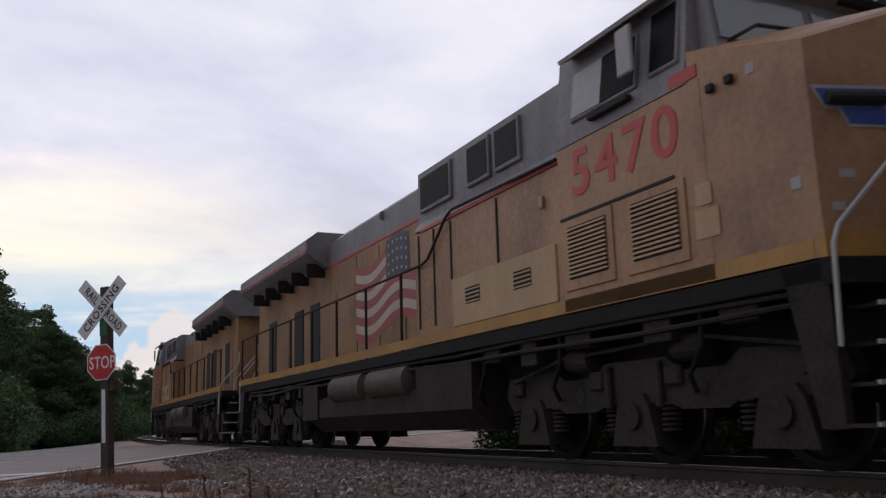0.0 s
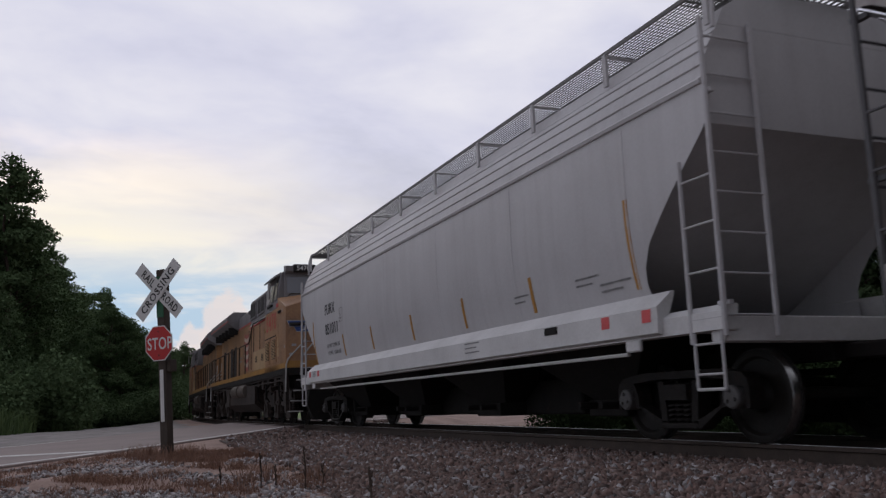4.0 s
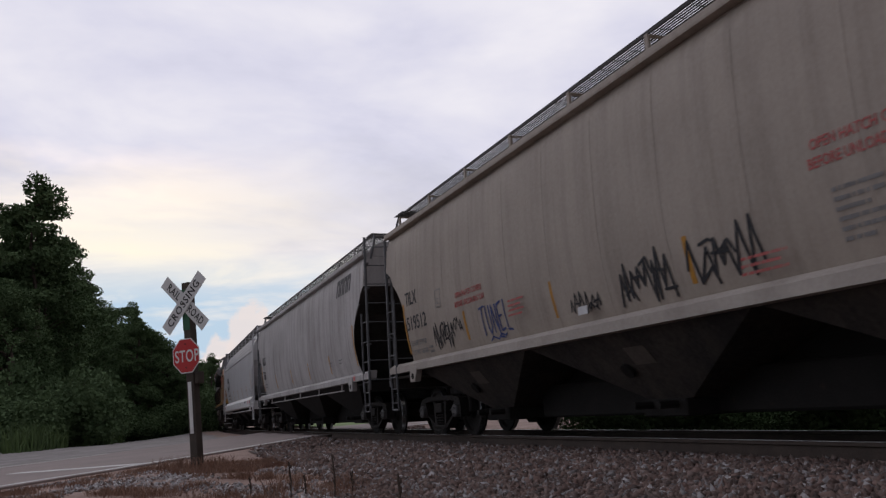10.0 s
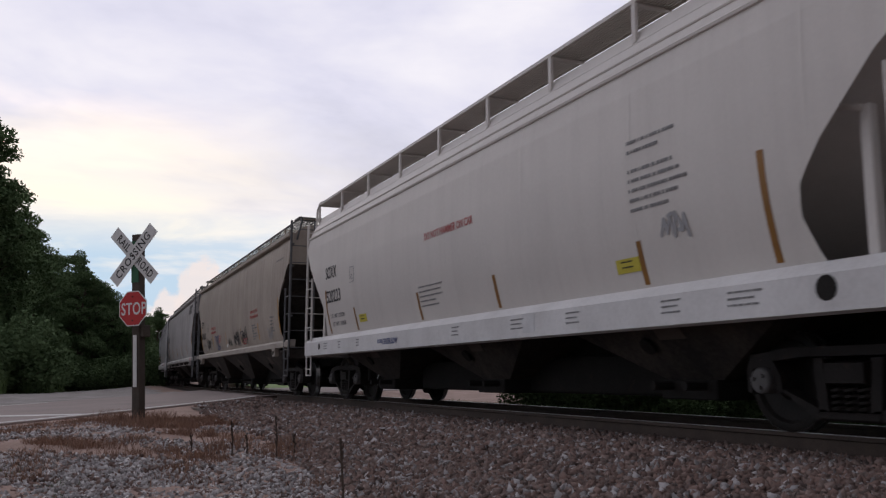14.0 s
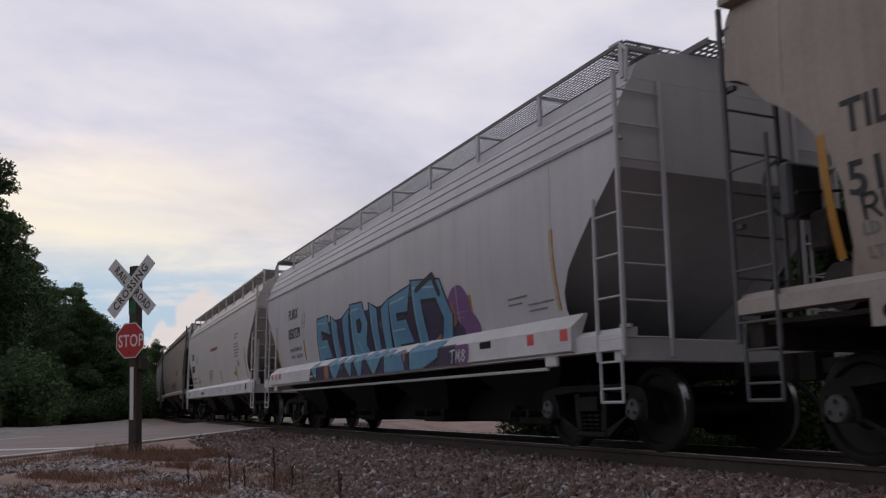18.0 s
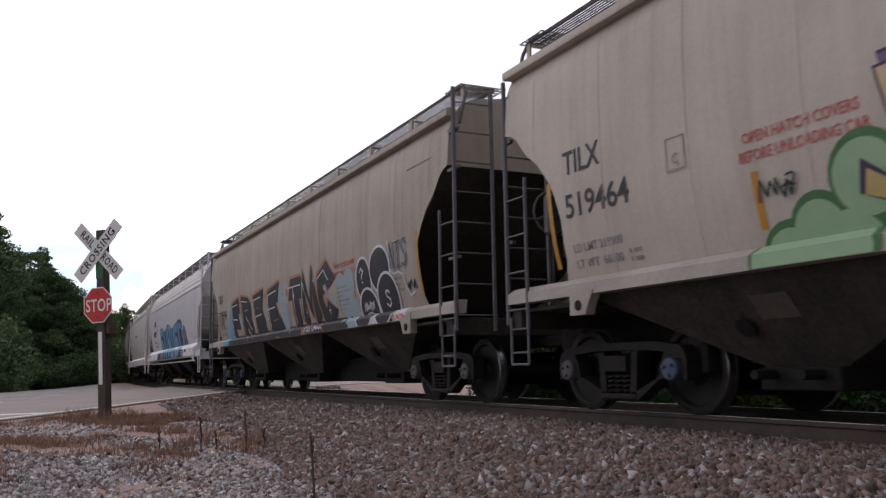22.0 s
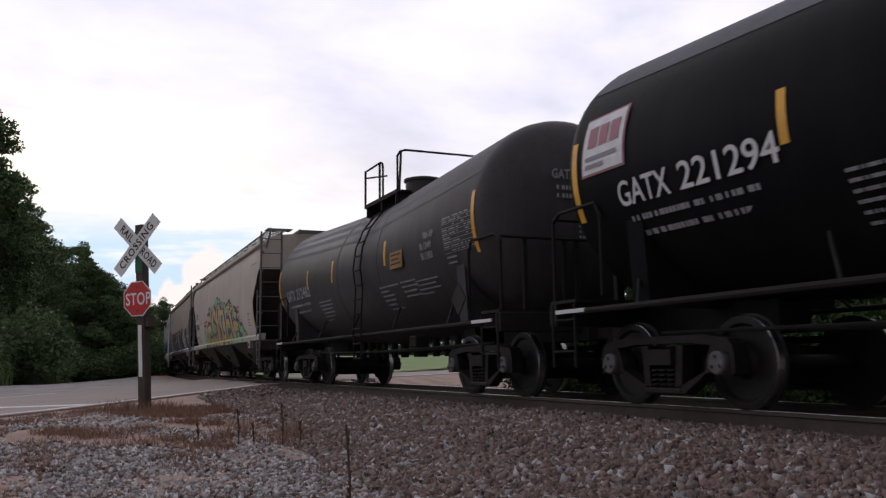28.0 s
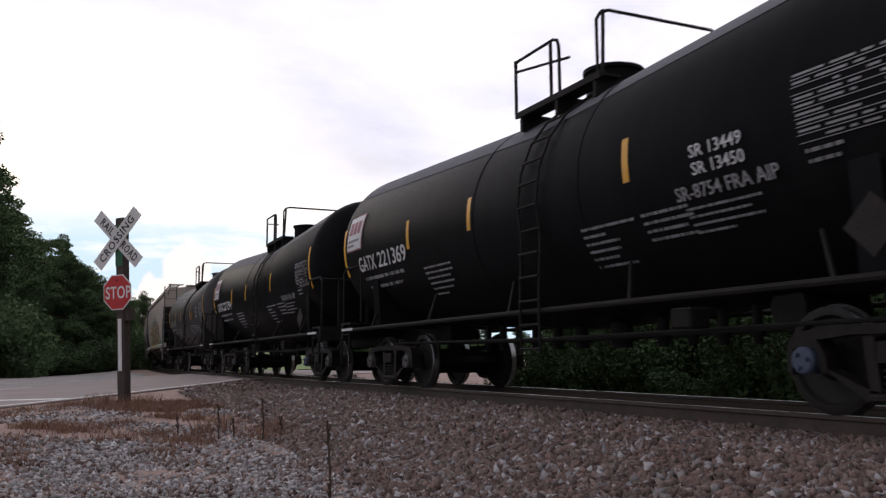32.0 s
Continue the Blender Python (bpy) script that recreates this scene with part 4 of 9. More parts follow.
        for s in (-1, 1):
            ladder("end_ladder", car, trim, (s * 1.58, e * yl, 1.0), (s * 1.58, e * yl, zt + (0.40 if kind == "plain" and e < 0 else -0.25 if kind == "furx" and e > 0 else 0.02)), 0.6, 8, out=(-s, 0, 0), stile=0.03, r=0.012)
            ladder("side_ladder", car, trim, (s * 1.59, e * (yl - 0.46), 0.95), (s * 1.59, e * (yl - 0.46), 2.72), 0.46, 4, out=(0, e, 0), stile=0.024, r=0.012, second=False)
            st = ladder("sill_step", car, trim, (s * 1.58, e * (yl - 0.06), 0.53), (s * 1.58, e * (yl - 0.06), 1.08), 0.38, 2, out=(0, -e, 0), stile=0.018, r=0.012)
            bm = B()
            rod(bm, (s * 1.58, e * (yl - 0.06), 0.53), (s * 1.58, e * (yl - 0.44), 0.53), 0.016, 6)
            part("tread", bm, trim, st)
            for zb in (2.0, 3.25, 3.8) if kind == "plain" else (1.3, 3.3):
                bm = B()
                box(bm, (s * 1.54, e * (E + yl) / 2, zb), (0.05, yl - E + 0.12, 0.04))
                part("ladder_bracket", bm, trim, car)
        coupler(car, e * L / 2, e)
    # running boards of open grating on brackets
    def grating():
        b = B()
        for k in range(13):
            x = -0.25 + 0.0417 * k
            box(b, (x, 0, 0), ((0.006 if kind == "furx" else 0.016) if 0 < k < 12 else 0.012, 2 * E - 0.1, 0.012 if 0 < k < 12 else 0.045))
        k = int((2 * E - 0.1) / (0.08 if kind == "furx" else 0.3))
        for i in range(k + 1):
            y = -E + 0.05 + (2 * E - 0.1) * i / k
            box(b, (0, y, 0), (0.5, 0.008, 0.008))
        if not spec.get("dark_board", True):
            box(b, (0, 0, 0.01), (0.49, 2 * E - 0.12, 0.006))
        return make_mesh("running_board", b, side if not spec.get("dark_board", True) else M_GRATE if kind == "furx" else M_DARKGRATE)
    for s in (-1, 1):
        g = part("running_board", shared(("grate", L), grating), None, car, "open steel grating running board")
        g.location = (s * xb, 0, zt + lift)
    nb = 10
    def bracket():
        b = B()
        box(b, (0.24, 0, 0.02 - lift / 2), (0.035, 0.07, lift - 0.04))
        box(b, (0, 0, -0.02), (0.52, 0.06, 0.02))
        return make_mesh("board_bracket", b, side)
    for k in range(nb):
        y = -E + 0.1 + (2 * E - 0.2) * k / (nb - 1)
        for s in (-1, 1):
            o = part("board_bracket", shared(("bracket", side.name, kind), bracket), None, car)
            o.matrix_basis = pose(s * xb, y, zt + lift - 0.01, 0, 0, 0 if s > 0 else 180)
    for e in (-1, 1):
        for s in (-1, 1):
            bm = B()
            tube(bm, [(s * 1.40, e * (E + 0.02), zt - 0.05), (s * (xb + 0.26), e * (E + 0.02), zt + lift - 0.12), (s * (xb + 0.24), e * (E - 0.12), zt + lift + 0.02), (s * (xb + 0.24), e * (E - 0.30), zt + lift + 0.03)], 0.024)
            part("roof_grab_rail", bm, trim, car)
            bm = B()
            for k in range(6):
                box(bm, (s * 0.98, e * (E - 0.02 - 0.1 * k), zt + lift), (0.76, 0.008, 0.022))
            for k in range(8):
                box(bm, (s * (0.62 + 0.104 * k), e * (E - 0.27), zt + lift), (0.007, 0.52, 0.016))
            part("end_running_board", bm, M_GRATE if kind != "round" else side, car, "cross grating at the roof corner")["kind"] = "stuff"
        bm = B()
        for k in range(9):
            box(bm, (0, e * (E + 0.25 - 0.12 * k), zt + 0.48), (0.9, 0.010, 0.03))
        for k in range(12):
            box(bm, (-0.44 + 0.08 * k, e * (E - 0.23), zt + 0.48), (0.008, 1.0, 0.02))
        for x in (-0.46, 0.46):
            box(bm, (x, e * (E - 0.23), zt + 0.47), (0.02, 1.02, 0.07))
        part("centre_platform", bm, M_GRATE if kind != "round" else side, car, "raised grating platform over the roof end")["kind"] = "stuff"
    # under the body: slope-sided bays, centre sill, outlet gates
    nb = spec.get("bays", 3)
    run = 2 * (E - 1.3)
    for k in range(nb):
        yc = -run / 2 + run * (k + 0.5) / nb
        hw = run / nb / 2
        bm = B()
        lo, hi = [], []
        for px, py in ((-1, -1), (1, -1), (1, 1), (-1, 1)):
            hi.append(bm.verts.new((px * 1.47, yc + py * hw, 1.27)))
            lo.append(bm.verts.new((px * 0.80, yc + py * 0.42, 0.46)))
        bm.faces.new(lo)
        for i in range(4):
            j = (i + 1) % 4
            bm.faces.new((hi[i], hi[j], lo[j], lo[i]))
        bm.faces.new(hi[::-1])
        bmesh.ops.recalc_face_normals(bm, faces=bm.faces)
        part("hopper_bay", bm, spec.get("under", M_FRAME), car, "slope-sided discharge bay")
        if spec.get("under") is not None and spec["under"] is not M_FRAME:
            # pale patch, and a dark stub drawn for the round stain, on the bay's flank
            slope = pose(-1.16, yc, 0.90, 0, 0, 0) @ pose(0, 0, 0, 0, -39.6, 0)
            bm = B()
            box(bm, (-0.012, -0.10, 0.10), (0.006, 0.42, 0.26), slope)
            part("bay_patch", bm, P_PATCH, car, "paler square patch on the bay")
            bm = B()
            rod(bm, slope @ Vector((-0.02, 0.32, -0.08)), slope @ Vector((-0.06, 0.32, -0.08)), 0.10, 14)
            part("vibrator_bracket", bm, M_FRAME, car)
        bm = B()
        box(bm, (0, yc, 0.36), (1.8, 0.86, 0.20), bevel=0.015)
        for s in (-1, 1):
            rod(bm, (s * 0.9, yc + 0.25, 0.40), (s * 1.15, yc + 0.25, 0.40), 0.045, 8)
            rod(bm, (s * 0.9, yc - 0.25, 0.40), (s * 1.15, yc - 0.25, 0.40), 0.045, 8)
        part("outlet_gate", bm, M_FRAME, car)
    bm = B()
    box(bm, (0, 0, 0.95), (0.42, L - 1.9, 0.34))
    part("centre_sill", bm, M_FRAME, car)
    bm = B()
    box(bm, (0, 0, 0.52), (0.9, run * 0.56, 0.50), bevel=0.03)
    part("discharge_shroud", bm, M_FRAME, car, "grimy black gear between the bays")
    for e in (-1, 1):
        bm = B()
        rod(bm, (-0.35, e * (E - 2.9), 0.52), (-0.35, e * (E - 0.6), 0.60), 0.03, 6)
        rod(bm, (0.30, e * (E - 3.2), 0.46), (0.30, e * (E - 0.9), 0.52), 0.025, 6)
        box(bm, (0, e * (E - 2.55), 0.56), (1.9, 0.10, 0.30), bevel=0.02)
        part("brake_rigging", bm, M_FRAME, car, "grimy brake rods and lever")
    ty = E - 1.38
    for e, caps in ((1, (None, M_BLUECAP)), (-1, (None, None))):
        freight_truck(car, e * ty, caps if spec.get("blue") else (None, None))
    # brake gear hung in the leading end
    bm = B()
    rod(bm, (-0.95, E - 0.5, 1.46), (-0.15, E - 0.5, 1.46), 0.21, 16)
    part("air_reservoir", bm, P_SLOPE, car)
    bm = B()
    rod(bm, (0.1, E - 0.42, 1.55), (0.75, E - 0.42, 1.55), 0.14, 14)
    rod(bm, (0.75, E - 0.42, 1.55), (1.15, E - 0.42, 1.55), 0.03, 8)
    part("brake_cylinder", bm, P_SLOPE, car)
    bm = B()
    box(bm, (-0.75, E - 0.28, 1.98), (0.34, 0.24, 0.36), bevel=0.03)
    box(bm, (-0.45, E - 0.26, 1.95), (0.22, 0.18, 0.24), bevel=0.03)
    part("brake_valve", bm, P_SLOPE, car, "cast brake valve block")
    for k, (x0, x1, z0, z1) in enumerate(((-1.3, -0.8, 1.25, 2.2), (-1.1, 0.3, 2.3, 1.7), (-0.6, 0.9, 1.75, 2.4), (0.2, 1.3, 1.3, 1.9), (-1.35, 1.3, 1.32, 1.36))):
        bm = B()
        tube(bm, [(x0, E - 0.2 - 0.04 * k, z0), ((x0 + x1) / 2, E - 0.16 - 0.03 * k, z0 + 0.1), ((x0 + x1) / 2, E - 0.18, z1 - 0.1), (x1, E - 0.2, z1)], 0.02)
        part("air_pipe", bm, P_SLOPE, car)
    bm = B()
    pts = [(-0.9 + 0.27 * math.cos(a * math.pi / 8), E + 0.06, 2.42 + 0.27 * math.sin(a * math.pi / 8)) for a in range(17)]
    tube(bm, pts, 0.018)
    for a in range(4):
        q = a * math.pi / 2 + 0.4
        rod(bm, (-0.9, E + 0.05, 2.42), (-0.9 + 0.27 * math.cos(q), E + 0.06, 2.42 + 0.27 * math.sin(q)), 0.014, 6)
    rod(bm, (-0.9, E - 0.15, 2.42), (-0.9, E + 0.07, 2.42), 0.05, 10)
    part("brake_wheel", bm, trim, car, "spoked hand brake wheel")
    bm = B()
    box(bm, (-0.9, E - 0.1, 2.36), (0.4, 0.14, 0.5), bevel=0.03)
    part("hand_brake_box", bm, trim, car)
    # yellow reflectors up the side
    for y, z0, h in spec.get("strips", ()):
        b = B()
        prev = None
        for k in range(7):
            z = z0 + h * k / 6
            row = [b.verts.new((-half(z) - 0.005, y + d, z)) for d in (0.038, -0.038)]
            if prev:
                b.faces.new((prev[0], prev[1], row[1], row[0]))
            prev = row
        ext = bmesh.ops.extrude_face_region(b, geom=list(b.faces))
        bmesh.ops.translate(b, verts=[g for g in ext["geom"] if isinstance(g, bmesh.types.BMVert)], vec=(0.004, 0, 0))
        bmesh.ops.recalc_face_normals(b, faces=b.faces)
        part("reflector_strip", b, spec.get("strip_paint", M_OLDYELLOW), car, "dirty yellow reflective strip")
    if "marks" in spec:
        spec["marks"](car, spec)
    return car


def tank_car(spec):
    L, R = spec["L"], spec.get("R", 1.5)
    zc0, sag = spec.get("zc", 2.37), 0.045   # the shell droops towards its middle
    zc = zc0
    car = thing("tank_car", spec["label"], "tank car", "tank cars of the train")
    fore, hl = spec["ends"]          # how far the shell reaches before and behind the middle
    mat = spec["mat"]
    bm = B()
    head = [(0.60 * (1 - math.sin(math.pi / 2 * (1 - k / 8))), max(R * math.sin(math.pi / 2 * k / 8) ** 0.8, 0.02)) for k in range(9)]
    full = [(p - hl, r) for p, r in head] + [(0.0, R)] + [(fore - p, r) for p, r in head[::-1]]
    lathe(bm, full, 56, "y", (0, 0, zc))
    for v in bm.verts:
        v.co.z += sag * abs(v.co.y)
    part("tank_shell", bm, mat, car, smooth=True)
    for y in spec.get("bands", (-1.6, 1.0)):
        bm = B()
        lathe(bm, [(y - 0.04, R - 0.01), (y - 0.03, R + 0.008), (y + 0.03, R + 0.008), (y + 0.04, R - 0.01)], 56, "y", (0, 0, zc + sag * abs(y)), caps=False)
        part("shell_seam", bm, mat, car, smooth=True)
    # grey strip along the shell's top, painted in for the sky's sheen
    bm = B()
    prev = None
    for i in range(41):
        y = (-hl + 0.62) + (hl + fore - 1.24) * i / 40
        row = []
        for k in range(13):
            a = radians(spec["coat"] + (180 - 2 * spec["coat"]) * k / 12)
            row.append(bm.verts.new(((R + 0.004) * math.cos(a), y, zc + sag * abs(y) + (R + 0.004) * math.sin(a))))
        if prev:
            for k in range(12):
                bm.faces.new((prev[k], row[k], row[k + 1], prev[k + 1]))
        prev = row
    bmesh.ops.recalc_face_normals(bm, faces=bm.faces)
    part("top_coating", bm, M_TOP_SHEEN, car, "grey strip painted for the sky's sheen on the tank's top", smooth=True)
    # dome, platform and its railing
    zt = zc + R
    bm = B()
    lathe(bm, [(zt - 0.1, 0.37), (zt + 0.40, 0.37), (zt + 0.41, 0.41), (zt + 0.46, 0.41), (zt + 0.47, 0.37), (zt + 0.50, 0.2), (zt + 0.51, 0.1)], 32, "z", (0, -0.32, 0))
    part("manway_dome", bm, mat, car, smooth=True)
    for s in (-1, 1):
        bm = B()
        box(bm, (s * 0.82, -0.38, zt - 0.02), (0.30, 2.0, 0.03))
        box(bm, (s * 0.97, -0.38, zt - 0.03), (0.03, 2.0, 0.08))
        for y in (-1.25, -0.4, 0.5):
            box(bm, (s * 0.74, y, zt - 0.15), (0.46, 0.06, 0.24))
        part("platform", bm, M_FRAME, car, "black walkway platform on top")
    for s in (-1, 1):
        bm = B()
        tube(bm, [(s * 0.95, 0.66, zt - 0.05), (s * 0.95, 0.66, zt + 0.78)], 0.024)
        tube(bm, [(s * 0.95, 0.66, zt + 0.76), (s * 0.95, -0.32, zt + 0.76), (s * 0.95, -0.42, zt + 0.72), (s * 0.95, -0.46, zt + 0.62), (s * 0.95, -0.46, zt - 0.05)], 0.022)
        tube(bm, [(s * 0.95, 0.66, zt + 0.62), (s * 0.95, -0.70, zt + 0.40)], 0.018)
        rod(bm, (s * 0.95, -0.26, zt - 0.05), (s * 0.95, -0.26, zt + 0.76), 0.024, 6)
        part("platform_rail", bm, M_FRAME, car, "black pipe safety railing")
    bm = B()
    tube(bm, [(-0.95, -1.30, zt - 0.05), (-0.95, -1.30, zt + 0.68), (-0.90, -1.32, zt + 0.77), (-0.80, -1.35, zt + 0.80), (0.80, -1.35, zt + 0.80), (0.90, -1.32, zt + 0.77), (0.95, -1.30, zt + 0.68), (0.95, -1.30, zt - 0.05)], 0.022)
    rod(bm, (-0.95, -1.40, zt - 0.05), (-0.90, -1.37, zt + 0.78), 0.024, 6)
    part("platform_rail", bm, M_FRAME, car, "black pipe cross rail")
    # ladder down the side
    LY = -0.62
    bm = B()
    arc = [radians(v) for v in (62, 45, 30, 15, 0, -15)]
    pts = [(-(R + 0.07) * math.cos(a), (R + 0.07) * math.sin(a) + zc) for a in arc]
    for dy in (0.22, -0.22):
        tube(bm, [(x, LY + dy, z) for x, z in pts] + [(-1.56, LY + dy, 1.0), (-1.54, LY + dy, 0.55)], 0.018)
    for k in range(11):
        z = 0.6 + (zt - 0.40 - 0.6) * k / 10
        a = math.asin(max(min((z - zc) / (R + 0.07), 1), -1)) if z > zc - 0.4 else None
        x = -(R + 0.07) * math.cos(a) if a is not None else -1.56
        rod(bm, (x, LY - 0.22, z), (x, LY + 0.22, z), 0.016, 6)
    part("side_ladder", bm, M_FRAME, car)
    # underframe: stub sills, side pipes, braces, end platforms
    for e in (-1, 1):
        bm = B()
        box(bm, (0, e * (L / 2 - 1.75), 0.95), (0.44, 2.5, 0.36), bevel=0.01)
        box(bm, (0, e * (L / 2 - 0.72), 1.03), (3.0, 0.16, 0.26), bevel=0.01)
        part("stub_sill", bm, M_FRAME, car)
        bm = B()
        box(bm, (0, e * (L / 2 - 0.95), 1.18), (3.0, 0.55, 0.035))
        part("end_platform", bm, M_FRAME, car)
        bm = B()
        prism(bm, [(-1.3, 1.05), (1.3, 1.05), (1.36, 2.0), (1.1, 1.55), (0.6, 1.28), (0, 1.17), (-0.6, 1.28), (-1.1, 1.55), (-1.36, 2.0)], "y", e * (L / 2 - 2.2) - 0.14, e * (L / 2 - 2.2) + 0.14)
        part("saddle", bm, mat, car)
        bm = B()
        for s in (-1, 1):
            tube(bm, [(s * 1.45, e * (L / 2 - 0.7), 1.18), (s * 1.45, e * (L / 2 - 0.7), 2.15), (s * 1.45, e * (L / 2 - 0.85), 2.25), (s * 1.45, e * (L / 2 - 1.6), 2.25), (s * 1.45, e * (L / 2 - 1.7), 2.1), (s * 1.45, e * (L / 2 - 1.7), 1.2)], 0.024)
        tube(bm, [(-1.45, e * (L / 2 - 0.7), 2.2), (1.45, e * (L / 2 - 0.7), 2.2)], 0.022)
        part("end_rail", bm, M_FRAME, car)
        if e > 0:
            yb = L / 2 - 0.74
            bm = B()
            box(bm, (-0.55, yb, 1.75), (0.12, 0.08, 1.14), bevel=0.01)
            box(bm, (-0.55, yb + 0.02, 2.30), (0.26, 0.14, 0.34), bevel=0.03)
            stand = part("brake_stand", bm, M_FRAME, car, "black hand brake stand")
            bm = B()
            tube(bm, [(-0.55 + 0.27 * math.cos(k * math.pi / 8), yb + 0.16, 2.36 + 0.27 * math.sin(k * math.pi / 8)) for k in range(17)], 0.018)
            for k in range(5):
                q = k * math.tau / 5 + 0.3
                rod(bm, (-0.55, yb + 0.13, 2.36), (-0.55 + 0.27 * math.cos(q), yb + 0.16, 2.36 + 0.27 * math.sin(q)), 0.013, 6)
            rod(bm, (-0.55, yb, 2.36), (-0.55, yb + 0.17, 2.36), 0.04, 10)
            part("brake_wheel", bm, M_FRAME, stand, "spoked hand brake wheel")
        else:
            for x in (-1.05, -0.42, -0.22, 0.5):
                bm = B()
                box(bm, (x, -L / 2 + 0.74, 1.68), (0.07, 0.05, 1.04), bevel=0.008)
                part("rail_post", bm, M_FRAME, car)
        for s in (-1, 1):
            ladder("end_step", car, M_FRAME, (s * 1.5, e * (L / 2 - 0.72), 0.42), (s * 1.5, e * (L / 2 - 0.72), 1.15), 0.48, 2, out=(0, -e, 0), stile=0.02)
        for s in (-1, 1):
            bm = B()
            box(bm, (s * 1.53, e * (L / 2 - 1.15), 1.06), (0.03, 0.6, 0.045))
            part("reflective_sill", bm, M_WHITE_PAINT, car, "white reflective strip on the sill")
        coupler(car, e * L / 2, e)
        freight_truck(car, e * (L / 2 - 2.2), (M_BLUECAP, None) if spec.get("blue") and e < 0 else (None, None))
    bm = B()
    for s in (-1, 1):
        rod(bm, (s * 1.5, -L / 2 + 1.3, 1.05), (s * 1.5, L / 2 - 1.3, 1.05), 0.035, 8)
        for y in np.linspace(-L / 2 + 2.4, L / 2 - 2.4, 5):
            rod(bm, (s * 1.5, y, 1.05), (s * 1.2, y + 0.35, 1.50), 0.022, 6)
    part("side_pipe", bm, M_FRAME, car, "black pipe running along the tank's foot")
    bm = B()
    rod(bm, (-0.4, -L / 2 + 3.9, 0.95), (0.5, -L / 2 + 3.9, 0.95), 0.22, 14)
    part("brake_reservoir", bm, M_FRAME, car)
    for y, r in ((-0.6, 0.14), (0.3, 0.09), (0.9, 0.07), (1.5, 0.06), (-1.4, 0.07), (2.0, 0.05), (-1.9, 0.05), (-2.4, 0.06), (-2.9, 0.05), (-3.4, 0.05), (2.5, 0.06), (3.0, 0.05)):
        bm = B()
        rod(bm, (-0.2, y, 0.62), (-0.2, y, 1.2), r, 12)
        rod(bm, (-0.2, y, 0.70), (-0.2, y, 0.76), r * 1.5, 12)
        part("outlet_valve", bm, M_FRAME, car)
    bm = B()
    box(bm, (-1.25, -3.1, 0.86), (0.25, 0.3, 0.2), bevel=0.02)
    part("junction_box", bm, M_FRAME, car)
    for k in range(3):
        bm = B()
        tube(bm, [(-0.9 + 0.5 * k, -L / 2 + 2.0, 0.78), (-0.9 + 0.5 * k, 0, 0.74), (-0.9 + 0.5 * k, L / 2 - 2.0, 0.78)], 0.02)
        part("brake_rod", bm, M_FRAME, car)
    # yellow reflectors bent round the shell
    for y, z0, h in spec.get("strips", ()):
        b = B()
        prev = None
        for k in range(9):
            z = z0 + h * k / 8
            x = -math.sqrt(max((R + 0.006) ** 2 - (z - zc - sag * abs(y)) ** 2, 0.01))
            row = [b.verts.new((x, y + d, z)) for d in (0.05, -0.05)]
            if prev:
                b.faces.new((prev[0], prev[1], row[1], row[0]))
            prev = row
        ext = bmesh.ops.extrude_face_region(b, geom=list(b.faces))
        bmesh.ops.translate(b, verts=[g for g in ext["geom"] if isinstance(g, bmesh.types.BMVert)], vec=(0.004, 0, 0))
        bmesh.ops.recalc_face_normals(b, faces=b.faces)
        part("reflector_strip", b, M_YELLOW, car, "yellow reflective strip")
    spec["R"], spec["hl"] = R, hl
    spec["mid"] = lambda y: zc0 + sag * abs(y)
    if "marks" in spec:
        spec["marks"](car, spec)
    return car


# ---- locomotives ----
P_WHITE = surface("white_hopper_paint", (0.55, 0.54, 0.545), (0.39, 0.375, 0.375), rough=0.5, scale=0.7, grain=26.0, amount=0.4, bump=0.05, streak=0.3)
P_GREY = surface("grey_hopper_paint", (0.50, 0.48, 0.47), (0.27, 0.245, 0.23), rough=0.65, scale=0.8, grain=24.0, amount=0.5, bump=0.08, streak=0.7)
P_TAN = surface("tan_hopper_paint", (0.50, 0.44, 0.375), (0.33, 0.285, 0.24), rough=0.65, scale=0.6, grain=24.0, amount=0.45, bump=0.08, streak=0.4, rust=(0.20, 0.12, 0.075), rust_at=0.68)
# the same tan about a fifth darker, for two of the cars
P_TAN_DARK = surface("darker_tan_hopper_paint", (0.40, 0.345, 0.29), (0.25, 0.21, 0.175), rough=0.65, scale=0.6, grain=24.0, amount=0.5, bump=0.08, streak=0.5, rust=(0.17, 0.10, 0.065), rust_at=0.68)
P_CREAM = surface("pale_grey_hopper_paint", (0.64, 0.605, 0.565), (0.50, 0.47, 0.44), rough=0.5, scale=0.6, grain=26.0, amount=0.35, bump=0.05, streak=0.25)
P_SILL = surface("white_sill_paint", (0.70, 0.69, 0.68), (0.45, 0.44, 0.43), rough=0.55, scale=1.2, grain=26.0, amount=0.5, bump=0.06)
P_TANSILL = surface("dirty_sill_paint", (0.42, 0.375, 0.33), (0.24, 0.205, 0.175), rough=0.6, scale=1.2, grain=26.0, amount=0.6, bump=0.06)
# very dark brown of the bays and of the plain cars' end sills
P_UNDER = surface("dark_bay_paint", (0.060, 0.047, 0.038), (0.014, 0.0115, 0.0105), rough=0.8, scale=0.9, grain=20.0, amount=0.8, bump=0.1, streak=0.4)
M_LOCO_Y = surface("locomotive_yellow", (0.45, 0.25, 0.12), (0.22, 0.12, 0.07), rough=0.5, scale=0.9, grain=14.0, amount=0.75, bump=0.04, streak=0.18, rust=(0.17, 0.09, 0.055), rust_at=0.70)
